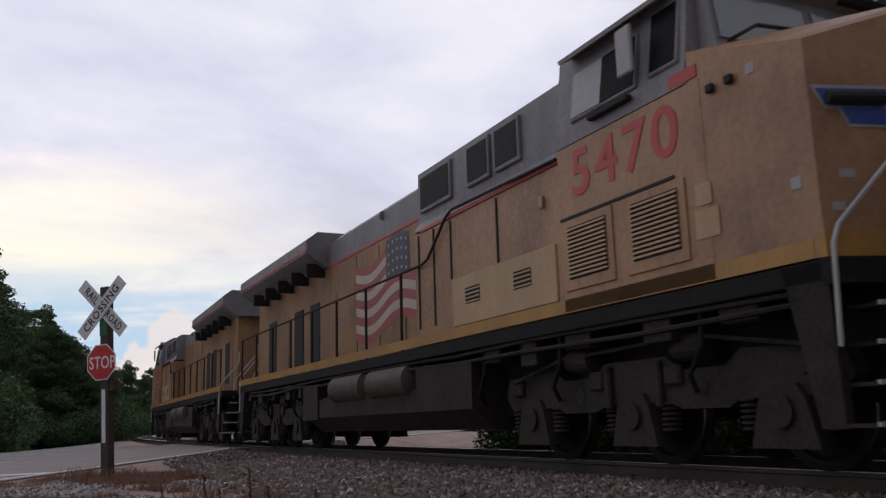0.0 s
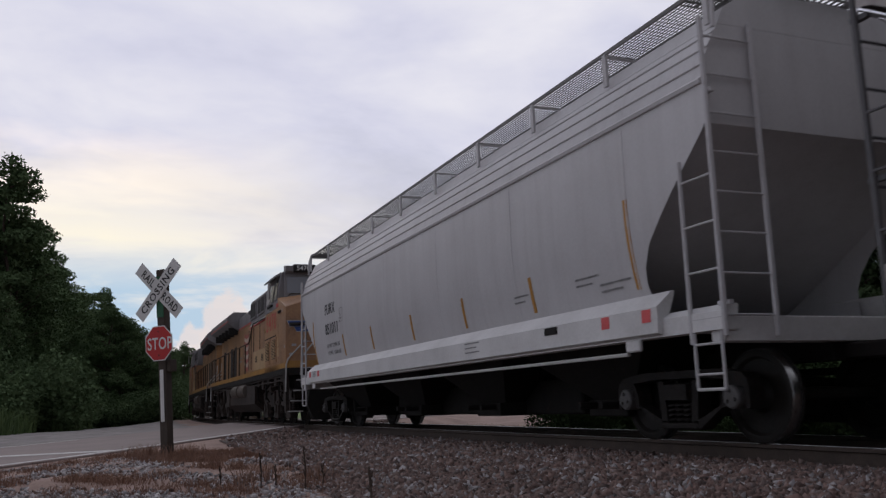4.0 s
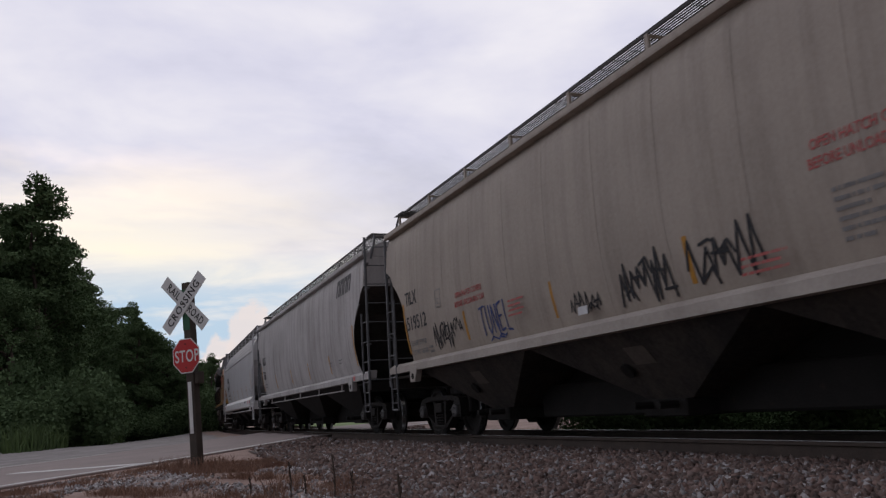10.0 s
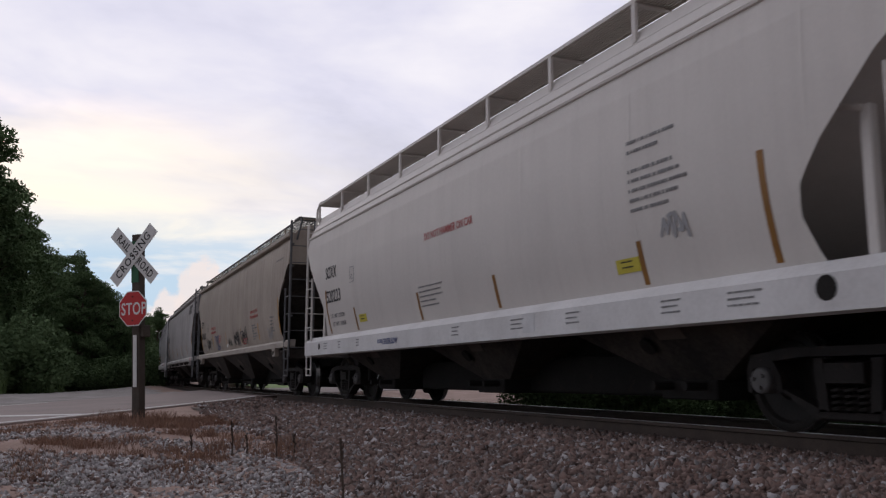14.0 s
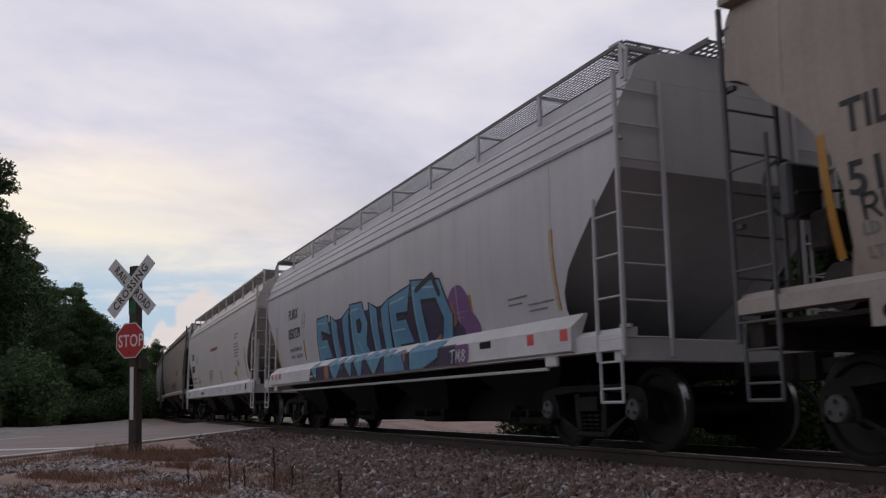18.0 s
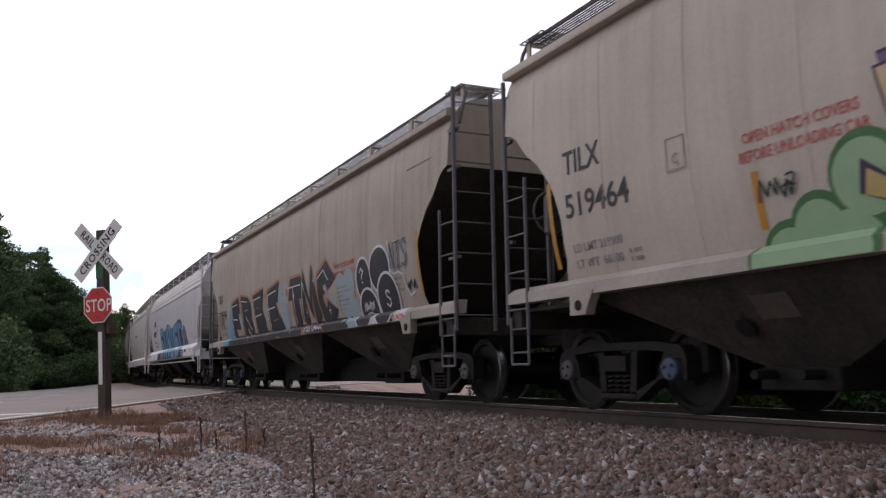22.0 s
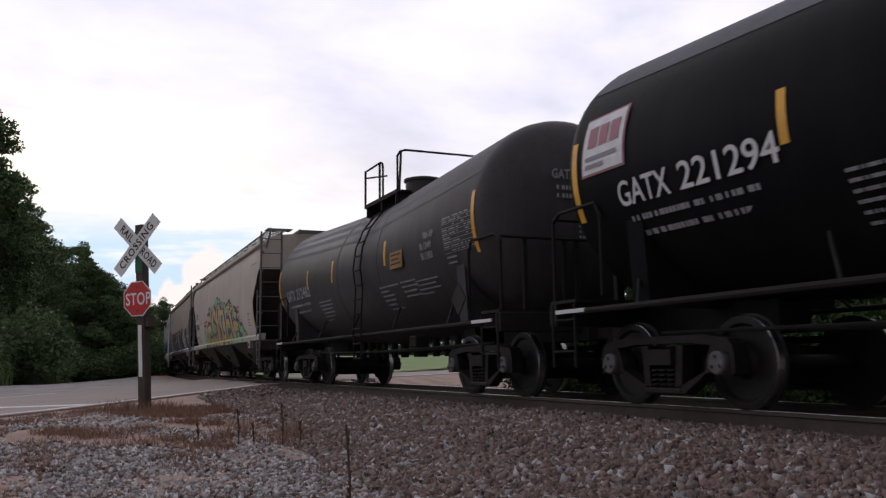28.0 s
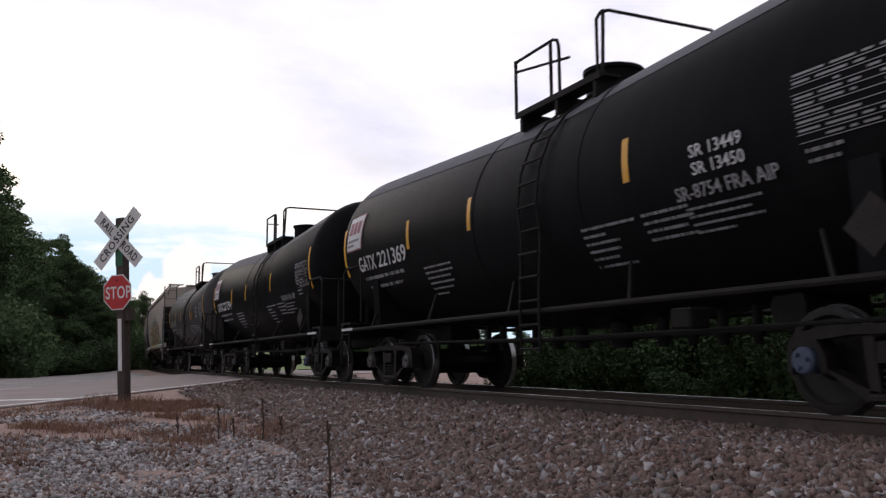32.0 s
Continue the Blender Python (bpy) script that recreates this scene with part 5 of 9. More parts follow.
M_LOCO_H = surface("sooty_locomotive_yellow", (0.39, 0.21, 0.09), (0.16, 0.09, 0.05), rough=0.55, scale=0.7, grain=20.0, amount=0.75, bump=0.04, streak=0.25)
M_LOCO_P = surface("faded_yellow_panel", (0.50, 0.34, 0.18), (0.33, 0.21, 0.11), rough=0.55, scale=1.4, grain=20.0, amount=0.5, bump=0.04, streak=0.3)
M_LOCO_T = surface("dusty_reservoir", (0.10, 0.077, 0.06), (0.04, 0.032, 0.027), rough=0.7, scale=2.0, grain=22.0, amount=0.7, bump=0.1)
M_LOCO_S = surface("sill_yellow", (0.44, 0.23, 0.045), (0.20, 0.10, 0.045), rough=0.5, scale=1.4, grain=20.0, amount=0.5, bump=0.04)
M_LOCO_G = surface("locomotive_grey", (0.25, 0.24, 0.245), (0.13, 0.12, 0.12), rough=0.55, scale=0.9, grain=20.0, amount=0.6, bump=0.05, streak=0.4)
M_LOCO_R = surface("locomotive_red", (0.50, 0.055, 0.045), (0.32, 0.05, 0.045), rough=0.5, scale=2.0, bump=0.02)
M_LOCO_U = surface("locomotive_underframe", (0.044, 0.029, 0.022), (0.010, 0.0075, 0.0065), rough=0.85, scale=1.6, grain=22.0, amount=0.8, bump=0.25)
M_GRILLE = surface("dark_grille", (0.016, 0.015, 0.015), (0.03, 0.028, 0.027), rough=0.8, scale=4.0, bump=0.1)
# blue-grey base paints the reflected sky into the windscreen
M_GLASS = surface("reflection_tinted_glass", (0.17, 0.18, 0.21), (0.12, 0.13, 0.15), rough=0.13, scale=1.0, amount=0.3, bump=0.0, spec=1.0)
M_CABDARK = surface("dark_window_glass", (0.008, 0.008, 0.009), (0.014, 0.014, 0.014), rough=0.3, scale=1.0, bump=0.0, spec=0.03)
M_PALE = surface("pale_grey_paint", (0.36, 0.35, 0.34), (0.28, 0.27, 0.26), rough=0.5, bump=0.0)
M_SILVER = surface("white_handrail", (0.50, 0.49, 0.47), (0.3, 0.29, 0.28), rough=0.5, scale=5.0, bump=0.02)
M_FLAG_R = surface("faded_flag_red", (0.36, 0.075, 0.065), (0.30, 0.13, 0.09), rough=0.6, scale=2.0, bump=0.02)
M_FLAG_W = surface("faded_flag_white", (0.54, 0.45, 0.37), (0.42, 0.31, 0.22), rough=0.6, scale=2.0, bump=0.02)
M_FLAG_B = surface("faded_flag_field", (0.045, 0.055, 0.09), (0.10, 0.085, 0.08), rough=0.6, scale=2.0, bump=0.02)
M_EMBLEM = surface("emblem_blue", (0.04, 0.085, 0.30), (0.03, 0.06, 0.2), rough=0.5, bump=0.0)
M_LENS = surface("lamp_lens", (0.75, 0.74, 0.7), rough=0.1, bump=0.0)


def loco_truck(car, yc):
    def frame_mesh():
        b = B()
        prism(b, [(-2.65, 0.78), (-2.55, 1.0), (-1.5, 1.06), (-1.3, 0.92), (-0.7, 0.92), (-0.5, 1.06), (0.5, 1.06), (0.7, 0.92), (1.3, 0.92), (1.5, 1.06), (2.55, 1.0), (2.65, 0.78), (2.5, 0.62), (1.45, 0.62), (1.3, 0.55), (0.7, 0.55), (0.5, 0.62), (-0.5, 0.62), (-0.7, 0.55), (-1.3, 0.55), (-1.45, 0.62), (-2.5, 0.62)], "x", -0.09, 0.09)
        return make_mesh("truck_frame", b, M_LOCO_U)

    def box_mesh():
        b = B()
        prism(b, [(-0.36, 0.20), (0.36, 0.20), (0.30, 0.42), (0.24, 0.62), (0.16, 0.72), (-0.16, 0.72), (-0.24, 0.62), (-0.30, 0.42)], "x", -0.10, 0.10)
        rod(b, (-0.11, 0, 0.5), (-0.14, 0, 0.5), 0.14, 16)
        return make_mesh("axle_box", b, M_LOCO_U)

    def spring_mesh():
        b = B()
        for i in range(6):
            lathe(b, [(0.42 + 0.05 * i, 0.06), (0.43 + 0.05 * i, 0.10), (0.45 + 0.05 * i, 0.10), (0.46 + 0.05 * i, 0.06)], 12, "z", (0, 0, 0))
        return make_mesh("axle_spring", b, M_LOCO_U)

    for s in (-1, 1):
        f = part("truck_frame", shared("loco_frame", frame_mesh), None, car, "cast locomotive truck frame")
        f.location = (s * 1.12, yc, 0)
        for dy in (-1.95, 0.0, 1.95):
            a = part("axle_box", shared("loco_box", box_mesh), None, f)
            a.matrix_basis = pose(s * 0.05, dy, 0, 0, 0, 0 if s < 0 else 180)
            for k in (-0.45, 0.45):
                sp = part("axle_spring", shared("loco_spring", spring_mesh), None, f)
                sp.location = (s * 0.02, dy + k, -0.08)
        for dy in (-2.3, -0.62, 0.62, 2.3):
            b = B()
            box(b, (s * 0.11, dy, 0.88), (0.07, 0.24, 0.20), bevel=0.02)
            part("frame_lug", b, M_LOCO_U, f)
        for dy in (-0.98, 0.98):
            b = B()
            rod(b, (s * 0.088, dy, 0.74), (s * 0.096, dy, 0.74), 0.085, 14)
            part("frame_hole", b, M_GRILLE, f, "dark hole in the truck frame")
            b = B()
            box(b, (s * 0.12, dy * 0.42, 0.80), (0.08, 0.10, 0.46), bevel=0.02)
            part("pedestal_liner", b, M_LOCO_U, f)
        for k in (-0.9, 0.9):
            b = B()
            rod(b, (s * 1.2, yc + k - 0.2, 1.12), (s * 1.2, yc + k + 0.2, 1.12), 0.13, 14)
            part("brake_cylinder", b, M_LOCO_U, f).matrix_basis = pose(-s * 1.12, -yc, 0)
        b = B()
        tube(b, [(s * 1.28, yc - 2.4, 1.0), (s * 1.28, yc - 1.0, 1.22), (s * 1.28, yc + 1.2, 1.16), (s * 1.28, yc + 2.3, 0.95)], 0.022)
        part("sand_pipe", b, M_LOCO_U, f).matrix_basis = pose(-s * 1.12, -yc, 0)
    for dy in (-1.95, 0.0, 1.95):
        wheelset(car, yc + dy, 0.533, 0.533)


def locomotive(L, number, label):
    car = thing("locomotive", label, "locomotive", "locomotives of the train")
    Y = lambda r: -L / 2 + r

    def bx(name, r0, r1, x0, x1, z0, z1, mat, lab="", parent=None, bevel=0.012):
        b = B()
        box(b, ((x0 + x1) / 2, Y((r0 + r1) / 2), (z0 + z1) / 2), (abs(x1 - x0), abs(r1 - r0), abs(z1 - z0)), bevel=bevel)
        return part(name, b, mat, parent or car, lab)

    def along(name, poly, r0, r1, mat, lab=""):
        b = B()
        prism(b, poly, "y", Y(r0), Y(r1))
        return part(name, b, mat, car, lab)

    def across(name, poly, x0, x1, mat, lab="", parent=None):
        b = B()
        prism(b, [(Y(r), z) for r, z in poly], "x", x0, x1)
        return part(name, b, mat, parent or car, lab)

    # the nose's front is faceted: flat in the middle, both flanks swept back
    front = lambda x: 0.98 + max(abs(x) - 0.35, 0.0) * 0.367

    def facet(name, pts, lift, mat, lab="", parent=None):
        """A thin plate on the nose's front through the points (x, z), all on one facet."""
        b = B()
        va = [b.verts.new((x, Y(front(x) - lift), z)) for x, z in pts]
        vb = [b.verts.new((x, Y(front(x) - lift + 0.004), z)) for x, z in pts]
        b.faces.new(va)
        b.faces.new(vb[::-1])
        for i in range(len(pts)):
            j = (i + 1) % len(pts)
            b.faces.new((va[i], vb[i], vb[j], va[j]))
        bmesh.ops.recalc_face_normals(b, faces=b.faces)
        return part(name, b, mat, parent or car, lab)

    bx("deck_frame", 1.42, L - 0.95, -1.49, 1.49, 1.44, 1.62, M_FRAME, "dirty black deck frame")
    for z0, z1, d, nm, mat in ((1.42, 1.62, 0.05, "front_deck", M_FRAME), (1.625, 1.82, 0.012, "nose_stripe", M_LOCO_S)):
        b = B()
        prism(b, [(-1.50, Y(1.46)), (-1.50, Y(1.402 - d)), (-0.35, Y(0.98 - d)), (0.35, Y(0.98 - d)), (1.50, Y(1.402 - d)), (1.50, Y(1.46))], "z", z0, z1)
        part(nm, b, mat, car)
    b = B()
    hull = [b.verts.new((sx * x, Y(r), z)) for sx in (-1, 1) for x, r, z in ((1.495, 1.40, 1.63), (1.495, 1.40, 3.38), (1.46, 1.44, 3.43), (0.35, 0.98, 1.63), (0.35, 0.98, 3.74), (0.33, 1.04, 3.80), (1.495, 2.75, 1.63), (1.495, 2.70, 3.80), (0.5, 2.70, 3.95))]
    bmesh.ops.convex_hull(b, input=hull)
    part("nose", b, M_LOCO_Y, car, "weathered yellow faceted nose")
    facet("nose_door", [(0.42, 1.85), (0.98, 1.85), (0.98, 3.2), (0.42, 3.2)], 0.02, M_LOCO_Y)
    # winged emblem: feathers in blue with pale edges, shield with stripes
    for sx in (-1, 1):
        for x0, x1, z0, z1 in ((1.44, 0.37, 2.82, 2.96), (1.26, 0.37, 2.67, 2.80), (0.86, 0.37, 2.54, 2.65), (0.72, 0.37, 2.41, 2.52)):
            e = facet("emblem_edge", [(sx * (x0 + 0.04), z1 + 0.03), (sx * (x0 - 0.06), z0 - 0.025), (sx * x1, z0 - 0.045), (sx * x1, z1 + 0.015)], 0.008, M_PALE, "pale edge of the winged emblem")
            facet("emblem_feather", [(sx * x0, z1), (sx * (x0 - 0.06), z0), (sx * x1, z0 - 0.02), (sx * x1, z1 - 0.01)], 0.013, M_EMBLEM, "blue feather of the winged emblem", e)
        facet("emblem_root", [(sx * 0.78, 2.95), (sx * 0.37, 2.93), (sx * 0.37, 2.36), (sx * 0.54, 2.33), (sx * 0.66, 2.42)], 0.016, M_EMBLEM, "blue root of the winged emblem")
    sh = facet("emblem_shield", [(-0.30, 3.03), (0.30, 3.03), (0.30, 2.56), (0.0, 2.34), (-0.30, 2.56)], 0.012, M_PALE, "shield emblem with stripes")
    facet("shield_field", [(-0.27, 3.0), (0.27, 3.0), (0.27, 2.80), (-0.27, 2.80)], 0.018, M_EMBLEM, "blue field of the shield", sh)
    for k in range(5):
        x = -0.24 + 0.12 * k
        facet("shield_stripe", [(x - 0.028, 2.77), (x + 0.028, 2.77), (x + 0.028, 2.58 - 0.7 * (0.27 - abs(x)) + 0.06), (x - 0.028, 2.58 - 0.7 * (0.27 - abs(x)) + 0.06)], 0.018, M_LOCO_R, "red stripe of the shield", sh)
    lh = facet("headlight_box", [(-0.17, 3.17), (0.17, 3.17), (0.17, 3.64), (-0.17, 3.64)], 0.03, M_GRILLE)
    for z in (3.30, 3.51):
        b = B()
        lathe(b, [(Y(0.90), 0.09), (Y(0.93), 0.105), (Y(0.99), 0.105)], 20, "y", (0.0, 0, z))
        part("headlight_lens", b, M_LENS, lh, "clear headlight lens")
    for x, z in ((-0.62, 3.47), (-0.62, 3.05), (0.5, 3.3)):
        b = B()
        rod(b, (x, Y(front(x) - 0.05), z), (x + 0.34, Y(front(x + 0.34) - 0.05), z + 0.01), 0.012, 6)
        part("nose_grab", b, M_LOCO_U, car)
    for x, z, w in ((-1.33, 2.24, 0.12), (-1.40, 1.98, 0.09)):
        facet("placard", [(x, z), (x + w, z), (x + w, z + 0.07), (x, z + 0.07)], 0.006, M_PALE)
    b = B()
    rod(b, (-1.40, Y(front(-1.4) - 0.06), 2.87), (-0.95, Y(front(-0.95) - 0.06), 2.87), 0.05, 10)
    part("marker_lamp", b, M_GRILLE, car, "dark lamp tube on the nose")
    for sx in (-1, 1):
        b = B()
        lathe(b, [(Y(0.58), 0.10), (Y(0.60), 0.13), (Y(0.78), 0.13), (Y(0.84), 0.06)], 20, "y", (sx * 0.42, 0, 2.08))
        rod(b, (sx * 0.42, Y(0.72), 1.6), (sx * 0.42, Y(0.72), 2.0), 0.04, 8)
        d = part("ditch_light", b, M_GRILLE, car)
        b = B()
        lathe(b, [(Y(0.575), 0.085), (Y(0.585), 0.09)], 20, "y", (sx * 0.42, 0, 2.08))
        part("ditch_lens", b, M_LENS, d, "clear ditch light lens")
    # cab
    bx("cab_side", 2.55, 4.92, -1.5, 1.5, 1.63, 3.50, M_LOCO_Y, "weathered yellow cab side")
    along("cab_upper", [(-1.5, 3.505), (-1.5, 3.66), (-1.38, 4.58), (-0.95, 4.82), (0.95, 4.82), (1.38, 4.58), (1.5, 3.66), (1.5, 3.505)], 2.72, 4.92, M_LOCO_G, "grey cab roof and window band")
    across("windscreen_frame", [(2.50, 3.80), (2.74, 3.80), (2.74, 4.80), (2.42, 4.76), (2.42, 4.60), (2.60, 4.54)], -1.30, 1.30, M_LOCO_G)
    for s in (-1, 1):
        across("windscreen", [(2.49, 3.92), (2.53, 3.92), (2.60, 4.44), (2.565, 4.44)], s * 0.07, s * 1.24, M_GLASS, "windscreen pane tinted for reflected sky")
        across("wiper", [(2.48, 3.90), (2.49, 3.88), (2.55, 4.16), (2.54, 4.18)], s * 0.66, s * 0.69, M_GRILLE)
        b = B()
        box(b, (s * 0.72, Y(2.56), 4.69), (0.74, 0.34, 0.25), bevel=0.05)
        nb = part("number_board", b, M_GRILLE, car, "black number board")
        lettering(number, 0.21, M_SIGNWHITE, nb, Matrix.Translation((s * 0.72 - 0.25, Y(2.385), 4.62)) @ pose(0, 0, 0, 90, 0, 0), "white road number", squeeze=0.98)
        lean = pose(s * 1.478, 0, 3.66) @ pose(0, 0, 0, 0, -s * 8.6, 0)
        # the first pane is opaque pale grey, standing in for reflected sky
        for r0, r1, z0, z1, mat, nm in ((4.02, 4.56, 0.10, 0.64, M_PALE, "side_window"), (3.46, 4.02, 0.10, 0.64, M_CABDARK, "side_window"), (2.84, 3.20, 0.12, 0.74, M_CABDARK, "quarter_window")):
            b = B()
            box(b, (0.03 * s, Y((r0 + r1) / 2), (z0 + z1) / 2), (0.05, r1 - r0 + 0.08, z1 - z0 + 0.08), lean, bevel=0.02)
            fr = part(nm, b, M_LOCO_G, car)
            b = B()
            box(b, (0.058 * s, Y((r0 + r1) / 2), (z0 + z1) / 2), (0.012, r1 - r0, z1 - z0), lean)
            part("pane", b, mat, fr, "cab window pane painted pale for reflected sky" if mat is M_PALE else "dark cab window pane")
        b = B()
        box(b, (s * 1.64, Y(3.40), 4.08), (0.05, 0.24, 0.50), bevel=0.02)
        part("mirror", b, M_PALE, car, "upright cab mirror")
        along("window_visor", [(s * 1.36, 4.56), (s * 1.57, 4.44), (s * 1.59, 4.48), (s * 1.36, 4.63)], 2.90, 4.66, M_PALE, "sun visor over the cab window")
        bx("armrest", 3.5, 4.2, s * 1.50, s * 1.58, 3.62, 3.68, M_GRILLE)
        # red lines
        bx("red_line", 2.58, 2.95, s * 1.488, s * 1.505, 3.52, 3.64, M_LOCO_R, "red paint line", bevel=0)
        bx("red_line", 4.93, 8.95, s * 1.41, s * 1.428, 3.40, 3.45, M_LOCO_R, "red paint line", bevel=0)
        bx("red_line", 8.97, 14.7, s * 1.0, s * 1.012, 3.86, 3.91, M_LOCO_R, "red paint line", bevel=0)
        bx("sill_stripe", 1.5, L - 1.2, s * 1.485, s * 1.50, 1.632, 1.78, M_LOCO_S, "yellow stripe along the deck edge", bevel=0)
        # louvred boxes below the road number
        for r0, r1 in ((2.84, 3.73), (3.95, 4.85)):
            fr = bx("louvre_box", r0, r1, s * 1.495, s * 1.52, 1.86, 2.64, M_LOCO_Y)
            bx("louvre_gap", r0 + 0.1, r1 - 0.1, s * 1.518, s * 1.526, 1.98, 2.56, M_GRILLE, parent=fr, bevel=0)
            for k in range(12):
                z = 2.0 + 0.047 * k
                bx("slat", r0 + 0.1, r1 - 0.1, s * 1.524, s * 1.545, z, z + 0.022, M_LOCO_P, parent=fr, bevel=0)
        bx("hinge_line", 2.98, 4.90, s * 1.498, s * 1.512, 2.66, 2.69, M_GRILLE, bevel=0)
        lettering(number, 0.72, M_LOCO_R, car, Matrix.Translation((s * 1.507, Y(4.66) if s < 0 else Y(2.8), 2.90)) @ (NEAR if s < 0 else NEAR @ pose(0, 0, 0, 0, 180, 0)), "large red road number", squeeze=1.12, space=1.15)
        # cabinets behind the cab, full width
        bx("louvre_panel", 5.15, 7.84, s * 1.40, s * 1.435, 1.80, 2.48, M_LOCO_P, "pale repainted access panel")
        for r in (5.70, 7.02):
            bx("panel_vent", r, r + 0.42, s * 1.43, s * 1.441, 2.08, 2.30, M_GRILLE, "slotted vent", bevel=0)
            b = B()
            for k in range(4):
                box(b, (s * 1.443, Y(r + 0.21), 2.10 + 0.055 * k), (0.01, 0.42, 0.02))
            part("slat", b, M_LOCO_P, car)
        for r in (6.50, 7.87, 8.45, 9.0):
            bx("door_gap", r, r + 0.035, s * 1.41, s * 1.426, 1.9 if r > 8 else 2.5, 3.36, M_GRILLE, bevel=0)
        for r0, r1 in ((5.35, 5.42),):
            bx("door_latch", r0, r1, s * 1.42, s * 1.46, 2.95, 3.1, M_LOCO_P)
        for r0, r1, nm in ((6.02, 6.59, "grille"), (6.83, 7.40, "grille"), (8.02, 9.02, "grille")):
            g = bx("cabinet_grille", r0 - 0.05, r1 + 0.05, s * 1.30, s * 1.36, 3.74, 4.34, M_LOCO_G)
            bx("grille_mesh", r0, r1, s * 1.35, s * 1.368, 3.80, 4.29, M_GRILLE, "dark mesh grille", parent=g, bevel=0)
        # hood doors and flag side
        for k in range(9):
            r = 9.3 + 1.22 * k
            bx("hood_door", r, r + 1.14, s * 0.995, s * 1.018, 1.70, 3.80 if r < 14 else 3.2, M_LOCO_H)
        for r0 in (15.3, 16.6, 19.0):
            bx("side_grille", r0, r0 + 0.7, s * 1.0, s * 1.03, 1.9, 3.2, M_GRILLE)
        bx("red_line", 14.7, 21.1, s * 1.48, s * 1.515, 4.22, 4.26, M_LOCO_R, "red paint line", bevel=0)
        # handrail with its posts
        b = B()
        tube(b, [(s * 1.46, Y(5.0), 3.44), (s * 1.46, Y(7.75), 3.49), (s * 1.46, Y(7.95), 3.42), (s * 1.46, Y(8.6), 2.92), (s * 1.46, Y(8.85), 2.87), (s * 1.46, Y(L - 1.3), 2.87)], 0.022)
        part("handrail", b, M_LOCO_U, car)
        for k in range(8):
            r = 9.65 + (L - 1.4 - 9.65) * k / 7
            b = B()
            rod(b, (s * 1.46, Y(r), 1.6), (s * 1.46, Y(r), 2.86), 0.024, 6)
            part("handrail_post", b, M_LOCO_U, car)
        # end handrails and steps
        for e, r in ((0, 0.0), (1, L)):
            q = lambda d: Y(r + d if e == 0 else r - d)
            b = B()
            tube(b, [(s * 1.50, q(1.36), 0.95), (s * 1.49, q(1.33), 1.72), (s * 1.45, q(1.30), 1.86), (s * 1.02, q(1.12), 2.36), (s * 0.97, q(1.11), 2.46), (s * 0.96, q(1.11), 2.80)], 0.021)
            part("end_handrail", b, M_SILVER, car, "white end handrail")
            b = B()
            tube(b, [(s * 1.12, q(1.12), 1.40), (s * 1.10, q(1.10), 1.86), (s * 1.04, q(1.08), 1.98), (s * 0.30, q(0.84), 2.92), (s * 0.20, q(0.84), 3.0), (s * 0.02, q(0.84), 3.02)], 0.021)
            part("end_handrail", b, M_SILVER, car, "white end handrail")
            b = B()
            prism(b, [(q(1.85), 1.60), (q(1.42), 1.60), (q(1.40), 0.36), (q(1.62), 0.36)], "x", s * 1.40, s * 1.49)
            part("step_side", b, M_LOCO_U, car)
            for k in range(5):
                b = B()
                box(b, (s * (1.27 - 0.09 * k), q(1.28 + 0.03 * k), 0.38 + 0.293 * k), (0.44, 0.28, 0.03))
                st = part("step", b, M_LOCO_U, car, "worn step tread")
                b = B()
                box(b, (s * (1.27 - 0.09 * k), q(1.13 + 0.03 * k), 0.39 + 0.293 * k), (0.44, 0.022, 0.035))
                part("step_nosing", b, M_SILVER, st, "pale worn step edge")
        # fuel tank flank and reservoirs
        b = B()
        for r0 in (9.4, 11.4):
            lathe(b, [(Y(r0), 0.12), (Y(r0 + 0.08), 0.27), (Y(r0 + 1.72), 0.27), (Y(r0 + 1.8), 0.12)], 24, "y", (s * 1.30, 0, 1.17))
        part("air_reservoir", b, M_LOCO_T, car, smooth=True)
    bx("machinery_bay", 1.2, L - 1.2, -0.95, 0.95, 0.55, 1.44, M_FRAME, "black underframe machinery")
    bx("cabinet", 4.92, 9.18, -1.41, 1.41, 1.63, 3.40, M_LOCO_Y, "weathered yellow equipment cabinets")
    along("cabinet_upper", [(-1.40, 3.45), (-1.31, 3.60), (-1.31, 4.42), (-1.15, 4.52), (1.15, 4.52), (1.31, 4.42), (1.31, 3.60), (1.40, 3.45)], 4.925, 9.22, M_LOCO_G, "grey upper cabinets")
    bx("hood", 9.0, 20.9, -1.0, 1.0, 1.63, 3.87, M_LOCO_H, "sooty yellow engine hood")
    along("hood_top", [(-1.0, 3.875), (-1.0, 4.38), (-0.75, 4.58), (0.75, 4.58), (1.0, 4.38), (1.0, 3.875)], 9.0, 14.75, M_LOCO_G, "grey hood top")
    along("radiator_wing", [(-1.02, 3.875), (-1.5, 4.18), (-1.5, 4.46), (-1.25, 4.66), (1.25, 4.66), (1.5, 4.46), (1.5, 4.18), (1.02, 3.875)], 14.75, 21.1, M_LOCO_G, "flared grey radiator housing")
    for s in (-1, 1):
        for k in range(5):
            bx("radiator_rib", 15.0 + 1.2 * k, 15.1 + 1.2 * k, s * 1.02, s * 1.42, 3.7, 4.0, M_GRILLE)
    bx("exhaust_stack", 12.6, 13.8, -0.5, 0.5, 4.40, 4.66, M_LOCO_G)
